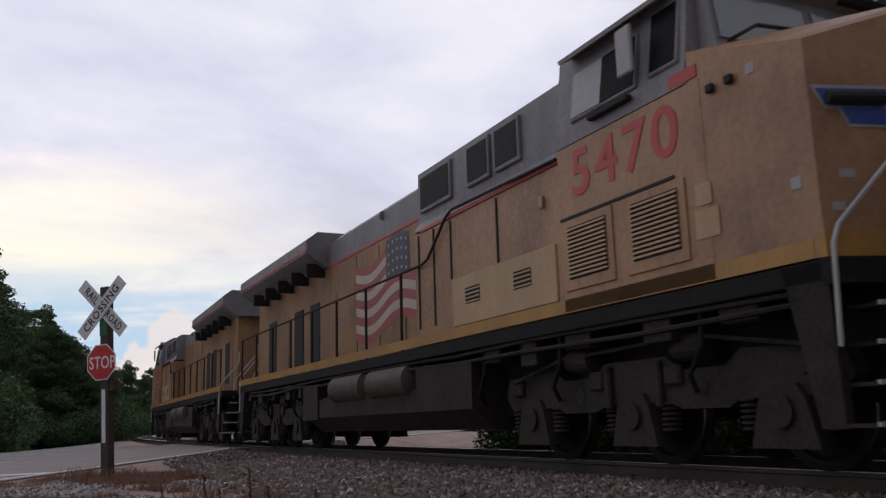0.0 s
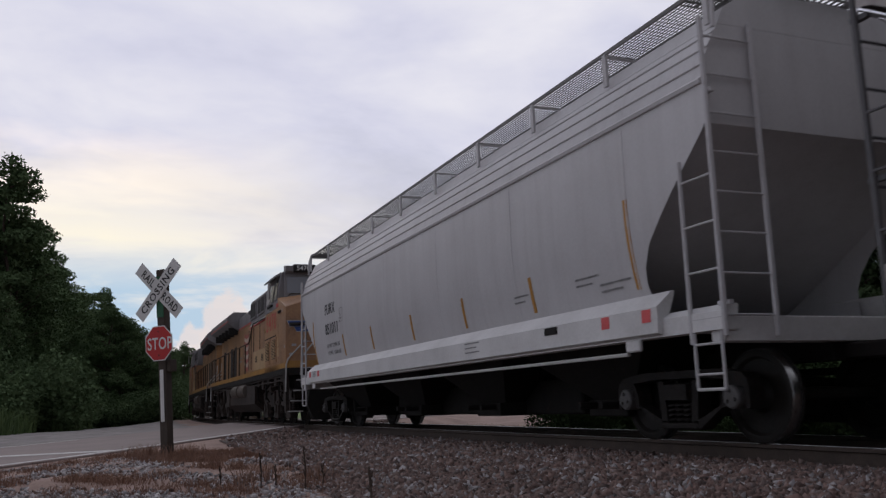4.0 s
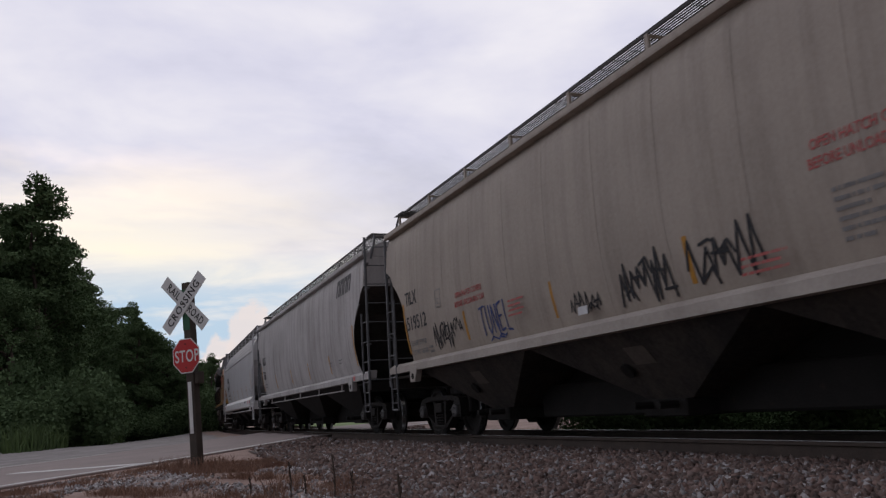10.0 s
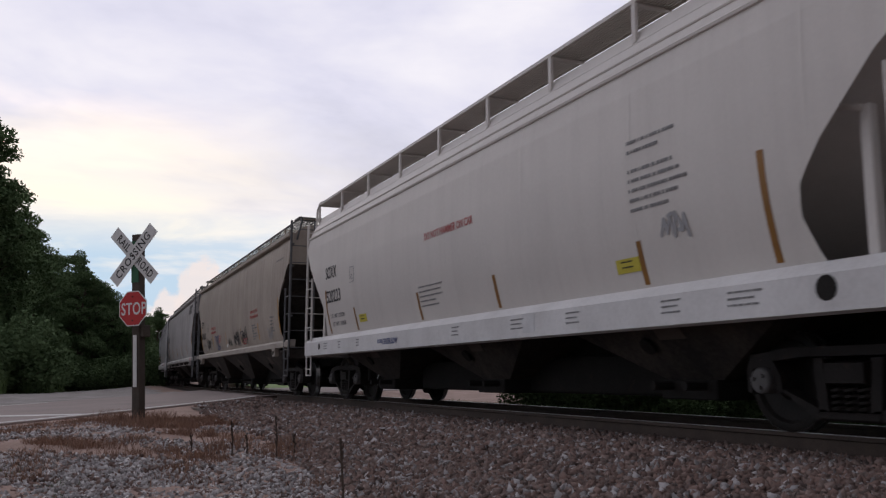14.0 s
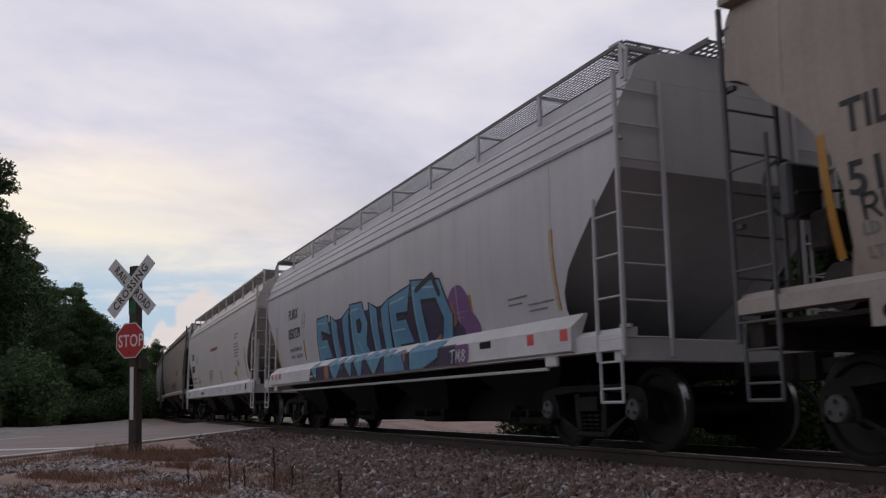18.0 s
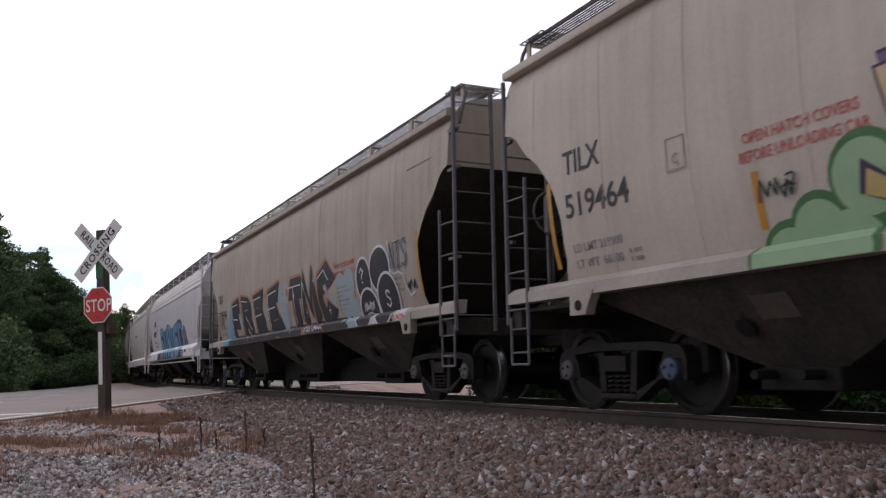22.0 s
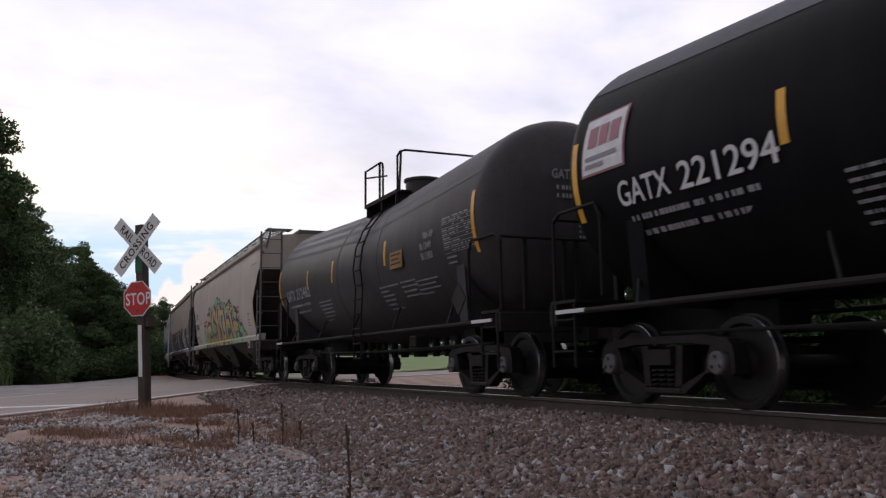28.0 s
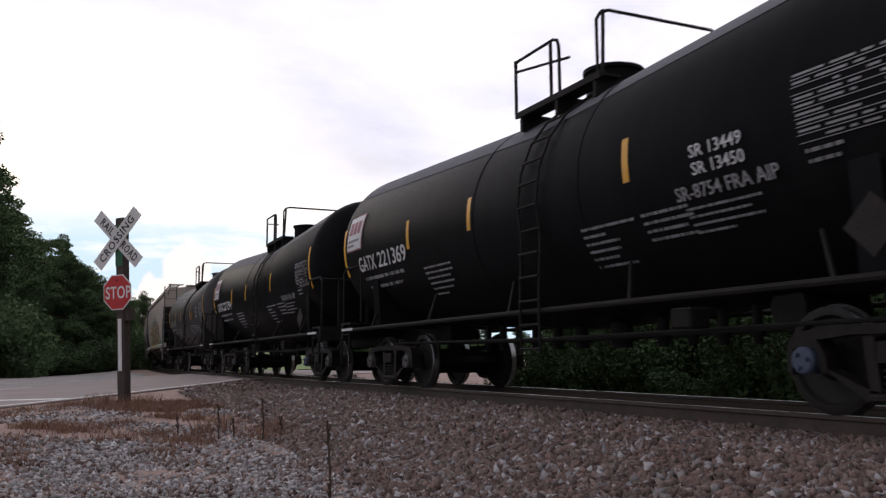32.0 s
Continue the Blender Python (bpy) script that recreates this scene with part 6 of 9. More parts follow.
    along("fuel_tank", [(-1.42, 1.0), (-1.42, 0.66), (-1.1, 0.38), (1.1, 0.38), (1.42, 0.66), (1.42, 1.0), (0.9, 1.3), (-0.9, 1.3)], 9.2, 14.9, M_LOCO_U, "grimy fuel tank")
    along("fuel_tank_end", [(-1.46, 1.30), (-1.46, 0.66), (-1.1, 0.38), (1.1, 0.38), (1.46, 0.66), (1.46, 1.30)], 7.3, 9.15, M_LOCO_U, "grimy fuel tank end")
    along("battery_box", [(-1.46, 1.30), (-1.46, 0.62), (1.46, 0.62), (1.46, 1.30)], 14.1, 15.1, M_LOCO_U)
    # painted flag on the hood: wavy stripes and a blue field
    wave = lambda r: 0.12 * math.sin((r - 10.2) * 2.4)
    for k in range(9):
        b = B()
        prev = None
        for i in range(16):
            r = 9.85 + 3.1 * i / 15
            z = 3.62 - 0.165 * k + wave(r) - 0.06 * (r - 10.3)
            if k < 4 and r < 11.25:
                continue
            row = [b.verts.new((-1.024, Y(r), z - 0.08)), b.verts.new((-1.024, Y(r), z + 0.08)), b.verts.new((-1.021, Y(r), z - 0.08)), b.verts.new((-1.021, Y(r), z + 0.08))]
            if prev:
                b.faces.new((prev[0], prev[1], row[1], row[0]))
            prev = row
        part("flag_stripe", b, M_FLAG_R if k % 2 == 0 else M_FLAG_W, car, "red stripe of a painted flag" if k % 2 == 0 else "white stripe of a painted flag")
    b = B()
    for i in range(6):
        r = 10.3 + 1.05 * i / 5
        w = wave(r)
        b.verts.new((-1.026, Y(r), 2.98 + w))
        b.verts.new((-1.026, Y(r), 3.72 + w))
    b.verts.ensure_lookup_table()
    for i in range(5):
        b.faces.new((b.verts[2 * i], b.verts[2 * i + 1], b.verts[2 * i + 3], b.verts[2 * i + 2]))
    part("flag_field", b, M_FLAG_B, car, "blue star field of a painted flag")
    b = B()
    for i in range(5):
        for j in range(4):
            r = 10.42 + 0.2 * i
            box(b, (-1.029, Y(r), 3.08 + 0.17 * j + wave(r)), (0.003, 0.05, 0.05))
    part("flag_stars", b, M_FLAG_W, car)["kind"] = "stuff"
    bars(car, Y(14.4), 2.62, ((0.5, 0.3), (0.45, 0.3)), M_GREY_PAINT, -1.025, h=0.10)
    bx("placard", 2.45, 2.75, -1.502, -1.506, 2.02, 2.28, M_LOCO_P, bevel=0)
    bx("placard", 2.52, 2.72, -1.502, -1.506, 2.32, 2.52, M_LOCO_P, bevel=0)
    for r, z in ((1.9, 3.30), (1.55, 2.2)):
        bx("placard", r, r + 0.1, -1.497, -1.501, z, z + 0.1, M_PALE, bevel=0)
    for r in (2.75, 2.98):
        bx("grab_lug", r - 0.62, r - 0.53, -1.50, -1.55, 3.29, 3.37, M_GRILLE)
    # pilot and couplers, roof gear
    for e, r in ((0, 0.0), (1, L)):
        q = lambda d: Y(r + d if e == 0 else r - d)
        b = B()
        prism(b, [(-0.92, 1.40), (0.92, 1.40), (0.98, 0.95), (1.02, 0.55), (0.85, 0.14), (-0.85, 0.14), (-1.02, 0.55), (-0.98, 0.95)], "y", q(0.62), q(0.95))
        part("pilot", b, M_FRAME, car, "black steel pilot plate")
        coupler(car, Y(r), -1 if e == 0 else 1)
    b = B()
    for k in (-0.3, 0.0, 0.3):
        rod(b, (k, Y(4.2), 4.84), (k, Y(3.8 - abs(k)), 4.88), 0.05, 10, 0.09)
    box(b, (0, Y(4.25), 4.82), (0.8, 0.1, 0.08))
    part("air_horn", b, M_LOCO_G, car)
    for s in (-1, 1):
        b = B()
        tube(b, [(s * 1.2, Y(2.45), 3.86), (s * 1.2, Y(2.1), 3.86), (s * 0.3, Y(1.9), 3.82)], 0.02)
        part("nose_grab", b, M_LOCO_U, car)
        for r in (9.05, 11.5):
            b = B()
            rod(b, (s * 1.0, Y(r), 4.3), (s * 1.0, Y(r) + 0.03, 4.3), 0.09, 12)
            part("lifting_eye", b, M_LOCO_G, car)
    # pipes and boxes hung along the frame
    rng = random.Random(17)
    for s in (-1, 1):
        for z in (1.40, 1.30):
            b = B()
            tube(b, [(s * 1.44, Y(1.8 + 2.0 * k), z + rng.uniform(-0.03, 0.03)) for k in range(10)], 0.025)
            part("frame_pipe", b, M_LOCO_U, car)
        for r in (2.2, 3.3, 4.6, 5.7, 6.6, 15.4, 16.3, 17.6, 18.8, 20.0):
            w, h = rng.uniform(0.2, 0.5), rng.uniform(0.12, 0.3)
            bx("equipment_box", r, r + w, s * 1.22, s * 1.42, 1.40 - h, 1.43, M_LOCO_U)
        for r in (2.9, 5.2, 7.0, 15.9, 18.2):
            b = B()
            tube(b, [(s * 1.40, Y(r), 1.42), (s * 1.42, Y(r), 1.1), (s * 1.36, Y(r + 0.25), 0.85), (s * 1.25, Y(r + 0.3), 0.7)], 0.028)
            part("frame_hose", b, M_FRAME, car)
    loco_truck(car, Y(4.15))
    loco_truck(car, Y(L - 4.15))
    return car


# ---- marks and graffiti on the cars ----
G_BLACK = surface("spray_black", (0.018, 0.018, 0.022), rough=0.6, bump=0.0)
G_WHITE = surface("spray_white", (0.62, 0.62, 0.64), (0.45, 0.45, 0.46), rough=0.6, bump=0.0)
G_ORANGE = surface("spray_orange", (0.36, 0.15, 0.08), (0.25, 0.12, 0.08), rough=0.6, bump=0.0)
G_CYAN = surface("spray_cyan", (0.13, 0.32, 0.40), (0.06, 0.14, 0.36), rough=0.6, scale=1.6, bump=0.0)
G_PALEBLUE = surface("spray_pale_blue", (0.30, 0.48, 0.55), (0.22, 0.40, 0.50), rough=0.6, bump=0.0)
G_PURPLE = surface("spray_purple", (0.20, 0.085, 0.22), (0.14, 0.06, 0.17), rough=0.6, bump=0.0)
G_VIOLET = surface("spray_violet", (0.10, 0.065, 0.14), (0.20, 0.16, 0.28), rough=0.6, scale=3.0, bump=0.0)
G_GREEN = surface("spray_pale_green", (0.27, 0.40, 0.24), (0.22, 0.34, 0.20), rough=0.6, bump=0.0)
G_DGREEN = surface("spray_green", (0.06, 0.16, 0.06), rough=0.6, bump=0.0)
G_GOLD = surface("spray_gold", (0.34, 0.25, 0.055), (0.46, 0.35, 0.16), rough=0.6, scale=2.2, bump=0.0, amount=0.9)
G_BLUE = surface("spray_blue", (0.22, 0.33, 0.37), (0.36, 0.33, 0.29), rough=0.6, bump=0.0)
G_INK = surface("spray_ink", (0.045, 0.03, 0.07), (0.03, 0.022, 0.05), rough=0.6, bump=0.0)
G_GREYW = surface("spray_grey", (0.34, 0.34, 0.35), (0.22, 0.22, 0.22), rough=0.6, scale=4.0, bump=0.0)

GLYPHS = {
    "F": (((0.1, 0), (0.1, 1), (0.9, 1)), ((0.1, 0.52), (0.72, 0.52))),
    "R": (((0.1, 0), (0.1, 1), (0.7, 1), (0.88, 0.76), (0.65, 0.5), (0.15, 0.5)), ((0.45, 0.5), (0.95, 0))),
    "E": (((0.92, 1), (0.1, 0.95), (0.1, 0), (0.95, 0.04)), ((0.1, 0.5), (0.75, 0.52))),
    "T": (((0, 0.95), (1, 1)), ((0.52, 0.95), (0.46, 0))),
    "M": (((0.02, 0), (0.14, 1), (0.5, 0.3), (0.86, 1), (0.98, 0)),),
    "C": (((0.92, 0.82), (0.6, 1), (0.2, 0.85), (0.1, 0.45), (0.25, 0.1), (0.62, 0), (0.95, 0.2)),),
    "S": (((0.9, 0.84), (0.6, 1), (0.2, 0.9), (0.15, 0.65), (0.8, 0.42), (0.86, 0.16), (0.5, 0), (0.05, 0.14)),),
    "K": (((0.1, 0), (0.12, 1)), ((0.92, 1), (0.2, 0.45), (1.0, 0))),
    "O": (((0.5, 1), (0.15, 0.78), (0.1, 0.3), (0.5, 0), (0.9, 0.25), (0.86, 0.78), (0.5, 1)),),
    "L": (((0.15, 1), (0.15, 0.04), (0.95, 0)),),
    "U": (((0.1, 1), (0.12, 0.25), (0.5, 0), (0.88, 0.25), (0.9, 1)),),
    "N": (((0.1, 0), (0.1, 1), (0.9, 0), (0.9, 1)),),
    "D": (((0.1, 0), (0.1, 1), (0.65, 0.94), (0.96, 0.55), (0.7, 0.1), (0.1, 0)),),
    "I": (((0.2, 1), (0.8, 1)), ((0.5, 1), (0.5, 0)), ((0.2, 0), (0.8, 0))),
    "V": (((0.02, 1), (0.42, 0), (1.0, 0.85)), ((0.5, 0.5), (1.1, 0.45))),
    "?": (((0.1, 0.75), (0.4, 1), (0.85, 0.8), (0.55, 0.5), (0.5, 0.3)), ((0.5, 0.02), (0.5, 0.1))),
    "8": (((0.5, 0.55), (0.15, 0.78), (0.5, 1), (0.85, 0.78), (0.5, 0.55), (0.1, 0.25), (0.5, 0), (0.9, 0.25), (0.5, 0.55)),),
}


def flat_side(x):
    return ((0.0, x), (5.0, x))


class Spray:
    """Thin shapes of paint that follow the near side of a car, each laid a hair over the last."""

    def __init__(self, side, lift=0.0):
        self.side = side if isinstance(side, tuple) else flat_side(side)
        self.bm, self.lift, self.n = B(), lift, 0

    def x_at(self, z):
        for (a, p), (b, q) in zip(self.side, self.side[1:]):
            if a <= z <= b:
                return p + (q - p) * (z - a) / (b - a)
        return self.side[-1][1]

    def clip(self, pts, z, keep_up):
        out = []
        for (y0, z0), (y1, z1) in zip(pts, pts[1:] + pts[:1]):
            in0, in1 = (z0 >= z) == keep_up, (z1 >= z) == keep_up
            if in0:
                out.append((y0, z0))
            if in0 != in1:
                k = (z - z0) / (z1 - z0)
                out.append((y0 + (y1 - y0) * k, z))
        return out

    def poly(self, pts):
        d = self.lift + 0.00003 * self.n
        self.n += 1
        rest = self.clip(list(pts), self.side[0][0], True)
        if len(rest) < 3:
            return
        for z, _ in self.side[1:-1]:
            low = self.clip(rest, z, False)
            rest = self.clip(rest, z, True)
            if len(low) > 2:
                self.bm.faces.new([self.bm.verts.new((self.x_at(c) - d, y, c)) for y, c in low])
            if len(rest) < 3:
                return
        self.bm.faces.new([self.bm.verts.new((self.x_at(c) - d, y, c)) for y, c in rest])

    def disc(self, y, z, r, sq=1.0, n=14):
        self.poly([(y + r * math.cos(2 * math.pi * k / n), z + r * sq * math.sin(2 * math.pi * k / n)) for k in range(n)])

    def stroke(self, pts, w, taper=0.0, cap=True):
        k = len(pts) - 1
        for i in range(k):
            (y0, z0), (y1, z1) = pts[i], pts[i + 1]
            d = math.hypot(y1 - y0, z1 - z0) or 1e-6
            ny, nz = -(z1 - z0) / d, (y1 - y0) / d
            a, b = w * (1 - taper * i / k), w * (1 - taper * (i + 1) / k)
            self.poly([(y0 + ny * a, z0 + nz * a), (y1 + ny * b, z1 + nz * b), (y1 - ny * b, z1 - nz * b), (y0 - ny * a, z0 - nz * a)])
            if cap:
                self.disc(y1, z1, b * 0.98, n=8)
        if cap:
            self.disc(pts[0][0], pts[0][1], w * 0.98, n=8)

    def brush(self, pts, w, grow=0.0, flare=0.25, slant=0.5, above=None):
        """A broad chiselled stroke with mitred corners and slanted ends; above: only the paint over that height."""
        k = len(pts) - 1
        ring = math.hypot(pts[0][0] - pts[k][0], pts[0][1] - pts[k][1]) < 0.12 and k > 3
        unit = []
        for (y0, z0), (y1, z1) in zip(pts, pts[1:]):
            d = math.hypot(y1 - y0, z1 - z0) or 1e-6
            unit.append(((y1 - y0) / d, (z1 - z0) / d))
        rows = []
        for i, (y, z) in enumerate(pts):
            a = unit[i - 1] if i else (unit[-1] if ring else unit[0])
            b = unit[i] if i < k else (unit[0] if ring else unit[-1])
            ty, tz = a[0] + b[0], a[1] + b[1]
            d = math.hypot(ty, tz)
            if d < 0.3:
                ty, tz, d = b[0], b[1], 1.0
            ty, tz = ty / d, tz / d
            mitre = min(1 / max(abs(ty * b[0] + tz * b[1]), 0.5), 1.5)
            h = (w * (1 + flare * (abs(2 * i / k - 1) - 0.4)) + grow) * mitre
            ny, nz = -tz * h, ty * h
            ey = ez = 0.0
            if not ring and i in (0, k):
                q = (-1 if i == 0 else 1) * (0.35 * w + grow)
                ey, ez = ty * q, tz * q
                sl = slant * (1 if i == 0 else -1)
                rows.append(((y + ny + ey - ty * w * sl, z + nz + ez - tz * w * sl), (y - ny + ey + ty * w * sl, z - nz + ez + tz * w * sl)))
            else:
                rows.append(((y + ny, z + nz), (y - ny, z - nz)))
        for (a, b), (c, d) in zip(rows, rows[1:]):
            quad = [a, c, d, b]
            if above is not None:
                quad = self.clip(quad, above, True)
            if len(quad) > 2:
                self.poly(quad)

    def done(self, name, mat, parent, label):
        for f in self.bm.faces:
            f.normal_update()
            if f.normal.x > 0:
                f.normal_flip()
        return part(name, self.bm, mat, parent, label)


def glyph(ch, y0, y1, z0, z1, rng, wild=0.05, lean=0.0):
    """The strokes of a letter between y0 (its left as seen) and y1, z0 and z1."""
    out = []
    for st in GLYPHS[ch]:
        out.append([(y0 + (y1 - y0) * (u + rng.uniform(-wild, wild) + lean * (v - 0.5)), z0 + (z1 - z0) * (v + rng.uniform(-wild, wild) * 0.6)) for u, v in st])
    return out


def piece(car, side, letters, fat, layers, seed, lift=0.004, wild=0.05, lean=0.0, flare=0.3, shine=None, upper=None, name="graffiti_letter"):
    """Painted letters (character, left, right, foot, top); layers, from below: material, growth of the stroke, shift, label.
    upper: a second colour for the letters' upper part: material, share of the height."""
    rng = random.Random(seed)
    for i, (ch, y0, y1, z0, z1) in enumerate(letters):
        strokes = glyph(ch, y0, y1, z0, z1, rng, wild, lean)
        slant = rng.uniform(0.3, 0.8)
        top = None
        for k in range(len(layers) - 1, -1, -1):
            mat, grow, (dy, dz), label = layers[k]
            s = Spray(side, lift + 0.0022 * k + 0.0003 * (i % 4))
            for st in strokes:
                s.brush([(y + dy, z + dz) for y, z in st], fat, grow, flare, slant)
            ob = s.done(name if top is None else "letter_outline", mat, car if top is None else top, label)
            top = top or ob
        if upper:
            s = Spray(side, lift + 0.0022 * len(layers) + 0.0002)
            for st in strokes:
                s.brush(st, fat, -0.012, flare, slant, above=z0 + (z1 - z0) * (upper[1] + rng.uniform(-0.1, 0.1)))
            s.done("letter_top", upper[0], top, "paler paint on the letter's upper part")
        if shine:
            s = Spray(side, lift + 0.0022 * len(layers) + 0.002)
            for st in strokes:
                s.stroke([(y + fat * 0.75, z + fat * 0.3) for y, z in st[:3]], 0.013, cap=False)
            s.done("letter_shine", shine, top, "white highlights of the letter")


def scrawl(car, side, text, y0, z0, w, h, mat, seed, width=0.012, lift=0.006, lean=0.0):
    """A hand-written tag in thin strokes."""
    rng = random.Random(seed)
    s = Spray(side, lift)
    n = len(text)
    for k, ch in enumerate(text):
        if ch != " ":
            for st in glyph(ch, y0 - w * k / n, y0 - w * (k + 0.82) / n, z0, z0 + h, rng, 0.06, lean):
                s.stroke(st, width, cap=True)
    s.done("graffiti_tag", mat, car, "small hand-written spray-paint tag")


def tag(car, side, y0, z0, w, h, mat, seed, n=9, width=0.012, lift=0.006):
    """A tag that nobody can read: looping up and down strokes."""
    rng = random.Random(seed)
    s = Spray(side, lift)
    pts = []
    for k in range(n + 1):
        pts.append((y0 - w * (k + rng.uniform(-0.5, 0.5)) / n, z0 + h * (rng.uniform(0.6, 1.0) if k % 2 else rng.uniform(0.0, 0.4))))
    cut = n // 2
    s.stroke(pts[:cut + 1], width)
    s.stroke(pts[cut:], width)
    for k in range(n // 3):
        y = y0 - w * rng.uniform(0.05, 0.85)
        z = z0 + h * rng.uniform(0.1, 0.8)
        s.stroke([(y, z), (y - w * 0.14, z + h * rng.uniform(-0.15, 0.2)), (y - w * 0.2, z + h * rng.uniform(-0.3, 0.1))], width * 0.9)
    s.done("graffiti_tag", mat, car, "small scrawled spray-paint tag")


def cloud(car, side, spots, mat, rimmat, rim=0.05, lift=0.002):
    """A painted cloud of round puffs with a dark rim round the whole."""
    for k, (y, z, r) in enumerate(spots):
        b = Spray(side, lift + 0.0012 + 0.00004 * k)
        b.disc(y, z, r, n=20)
        f = b.done("graffiti_puff", mat, car, "painted puff of cloud behind the letters")
        if rimmat is not mat:
            a = Spray(side, lift + 0.00004 * k)
            a.disc(y - rim * 0.3, z + rim * 0.35, r + rim, n=20)
            a.done("puff_rim", rimmat, f, "dark rim of the painted puff")


def plate_box(car, y, z, x, mat=None):
    """The small square with a letter C in it."""
    b = B()
    for dy, dz, sy, sz in ((0, 0.15, 0.24, 0.012), (0, -0.15, 0.24, 0.012), (0.12, 0, 0.012, 0.3), (-0.12, 0, 0.012, 0.3)):
        box(b, (x, y + dy, z + dz), (0.003, sy, sz))
    p = part("plate_mark", b, M_GREY_PAINT, car, "small square stencilled mark")
    side_text("C", 0.15, M_GREY_PAINT, p, y + 0.05, z - 0.1, x - 0.002)


def marks_furx(number):
    def go(car, sp):
        X = sp["half"]
        o = sp.get("shift", 0.0)
        side_text("FURX", 0.35, M_BLACK_PAINT, car, 5.82 + o, 2.64, X, "black reporting mark", width=0.88)
        side_text(number, 0.35, M_BLACK_PAINT, car, 5.82 + o, 2.17, X, "black car number", width=1.08)
        side_text("LD LMT 222400 LBS", 0.13, M_GREY_PAINT, car, 5.82 + o, 1.86, X, width=1.10)
        side_text("LT WT    63600 LBS", 0.13, M_GREY_PAINT, car, 5.80 + o, 1.69, X, width=1.08)
        plate_box(car, 4.42 + o, 2.52, -1.588)
        for y, z, w in ((-4.0, 1.85, 0.4), (-5.6, 1.86, 0.5), (-6.1, 1.74, 0.6)):
            bars(car, y, z, ((w,), (w * 0.7,)), M_GREY_PAINT, X, h=0.035)
        for y in (7.03, 6.22, -6.4, -7.15):
            b = B()
            box(b, (-1.658, y, 1.28), (0.006, 0.15, 0.13))
            part("reflector", b, M_PINK, car, "red square reflector")
        b = B()
        for dy, dz, sy, sz in ((0, 0.06, 0.24, 0.012), (0, -0.06, 0.24, 0.012), (0.12, 0, 0.012, 0.13), (-0.12, 0, 0.012, 0.13), (0.04, 0, 0.05, 0.06), (-0.04, 0, 0.05, 0.06)):
            box(b, (-1.657, 6.62 + dy, 1.28 + dz), (0.004, sy, sz))
        part("stencil_frame", b, M_GREY_PAINT, car, "small ruled stencil on the sill")
        bars(car, -2.6, 1.33, ((0.5,), (0.4,), (0.5,)), M_GREY_PAINT, -1.658, h=0.025)
        b = B()
        box(b, (-1.66, -5.2, 1.3), (0.02, 0.3, 0.09), bevel=0.01)
        part("placard_holder", b, M_FRAME, car)
        if "paint" in sp:
            sp["paint"](car, sp["near"])
    return go


def paint_blue(car, D):
    rng = random.Random(2)
    spots = [(-4.1, 1.85, 0.40), (-4.35, 1.5, 0.36), (-4.4, 1.24, 0.30)]
    cloud(car, D, spots, G_PURPLE, G_PURPLE)
    s = Spray(D, 0.0045)
    s.poly([(3.45, 1.09), (3.35, 1.5), (3.0, 2.3), (-2.6, 2.3), (-3.4, 2.3), (-4.2, 1.6), (-4.3, 1.09)])
    s.done("graffiti_ground", G_INK, car, "purple spray paint round the letters")
    for k in range(13):
        s = Spray(D, 0.0062)
        y, z = 3.0 - 0.55 * k + rng.uniform(-0.15, 0.15), rng.uniform(1.25, 2.0)
        s.poly([(y, z), (y - 0.28, z + 0.12), (y - 0.36, z - 0.2), (y - 0.12, z - 0.3)])
        s.done("graffiti_patch", G_ORANGE, car, "orange patch between the letters")
    letters = (("F", 3.15, 2.25, 1.25, 2.26), ("U", 2.0, 1.1, 1.22, 2.28), ("R", 0.8, -0.1, 1.2, 2.30), ("U", -0.4, -1.2, 1.22, 2.28), ("E", -1.45, -2.25, 1.2, 2.28), ("D", -2.5, -3.85, 1.22, 2.34))
    piece(car, D, letters, 0.15, ((G_BLACK, 0.05, (0.02, -0.02), "black outline of the letter"), (G_CYAN, 0.0, (0.0, 0.0), "blue spray-painted letter")), 13, 0.008, wild=0.07, flare=0.5, shine=G_PALEBLUE)
    s = Spray(D, 0.016)
    s.stroke([(-2.6, 2.36), (-3.25, 2.52), (-3.5, 2.2)], 0.05)
    s.done("graffiti_spike", G_BLACK, car, "pointed black tip of the painted letters")
    scrawl(car, D, "TM8", -4.1, 1.12, 0.55, 0.17, G_WHITE, 5, 0.012, 0.014)
    tag(car, D, 3.4, 1.13, 0.5, 0.1, G_WHITE, 6, 7, 0.008, 0.014)


M_FADED = surface("faded_black_paint", (0.075, 0.073, 0.075), (0.13, 0.12, 0.12), rough=0.7, scale=3.0, bump=0.0)


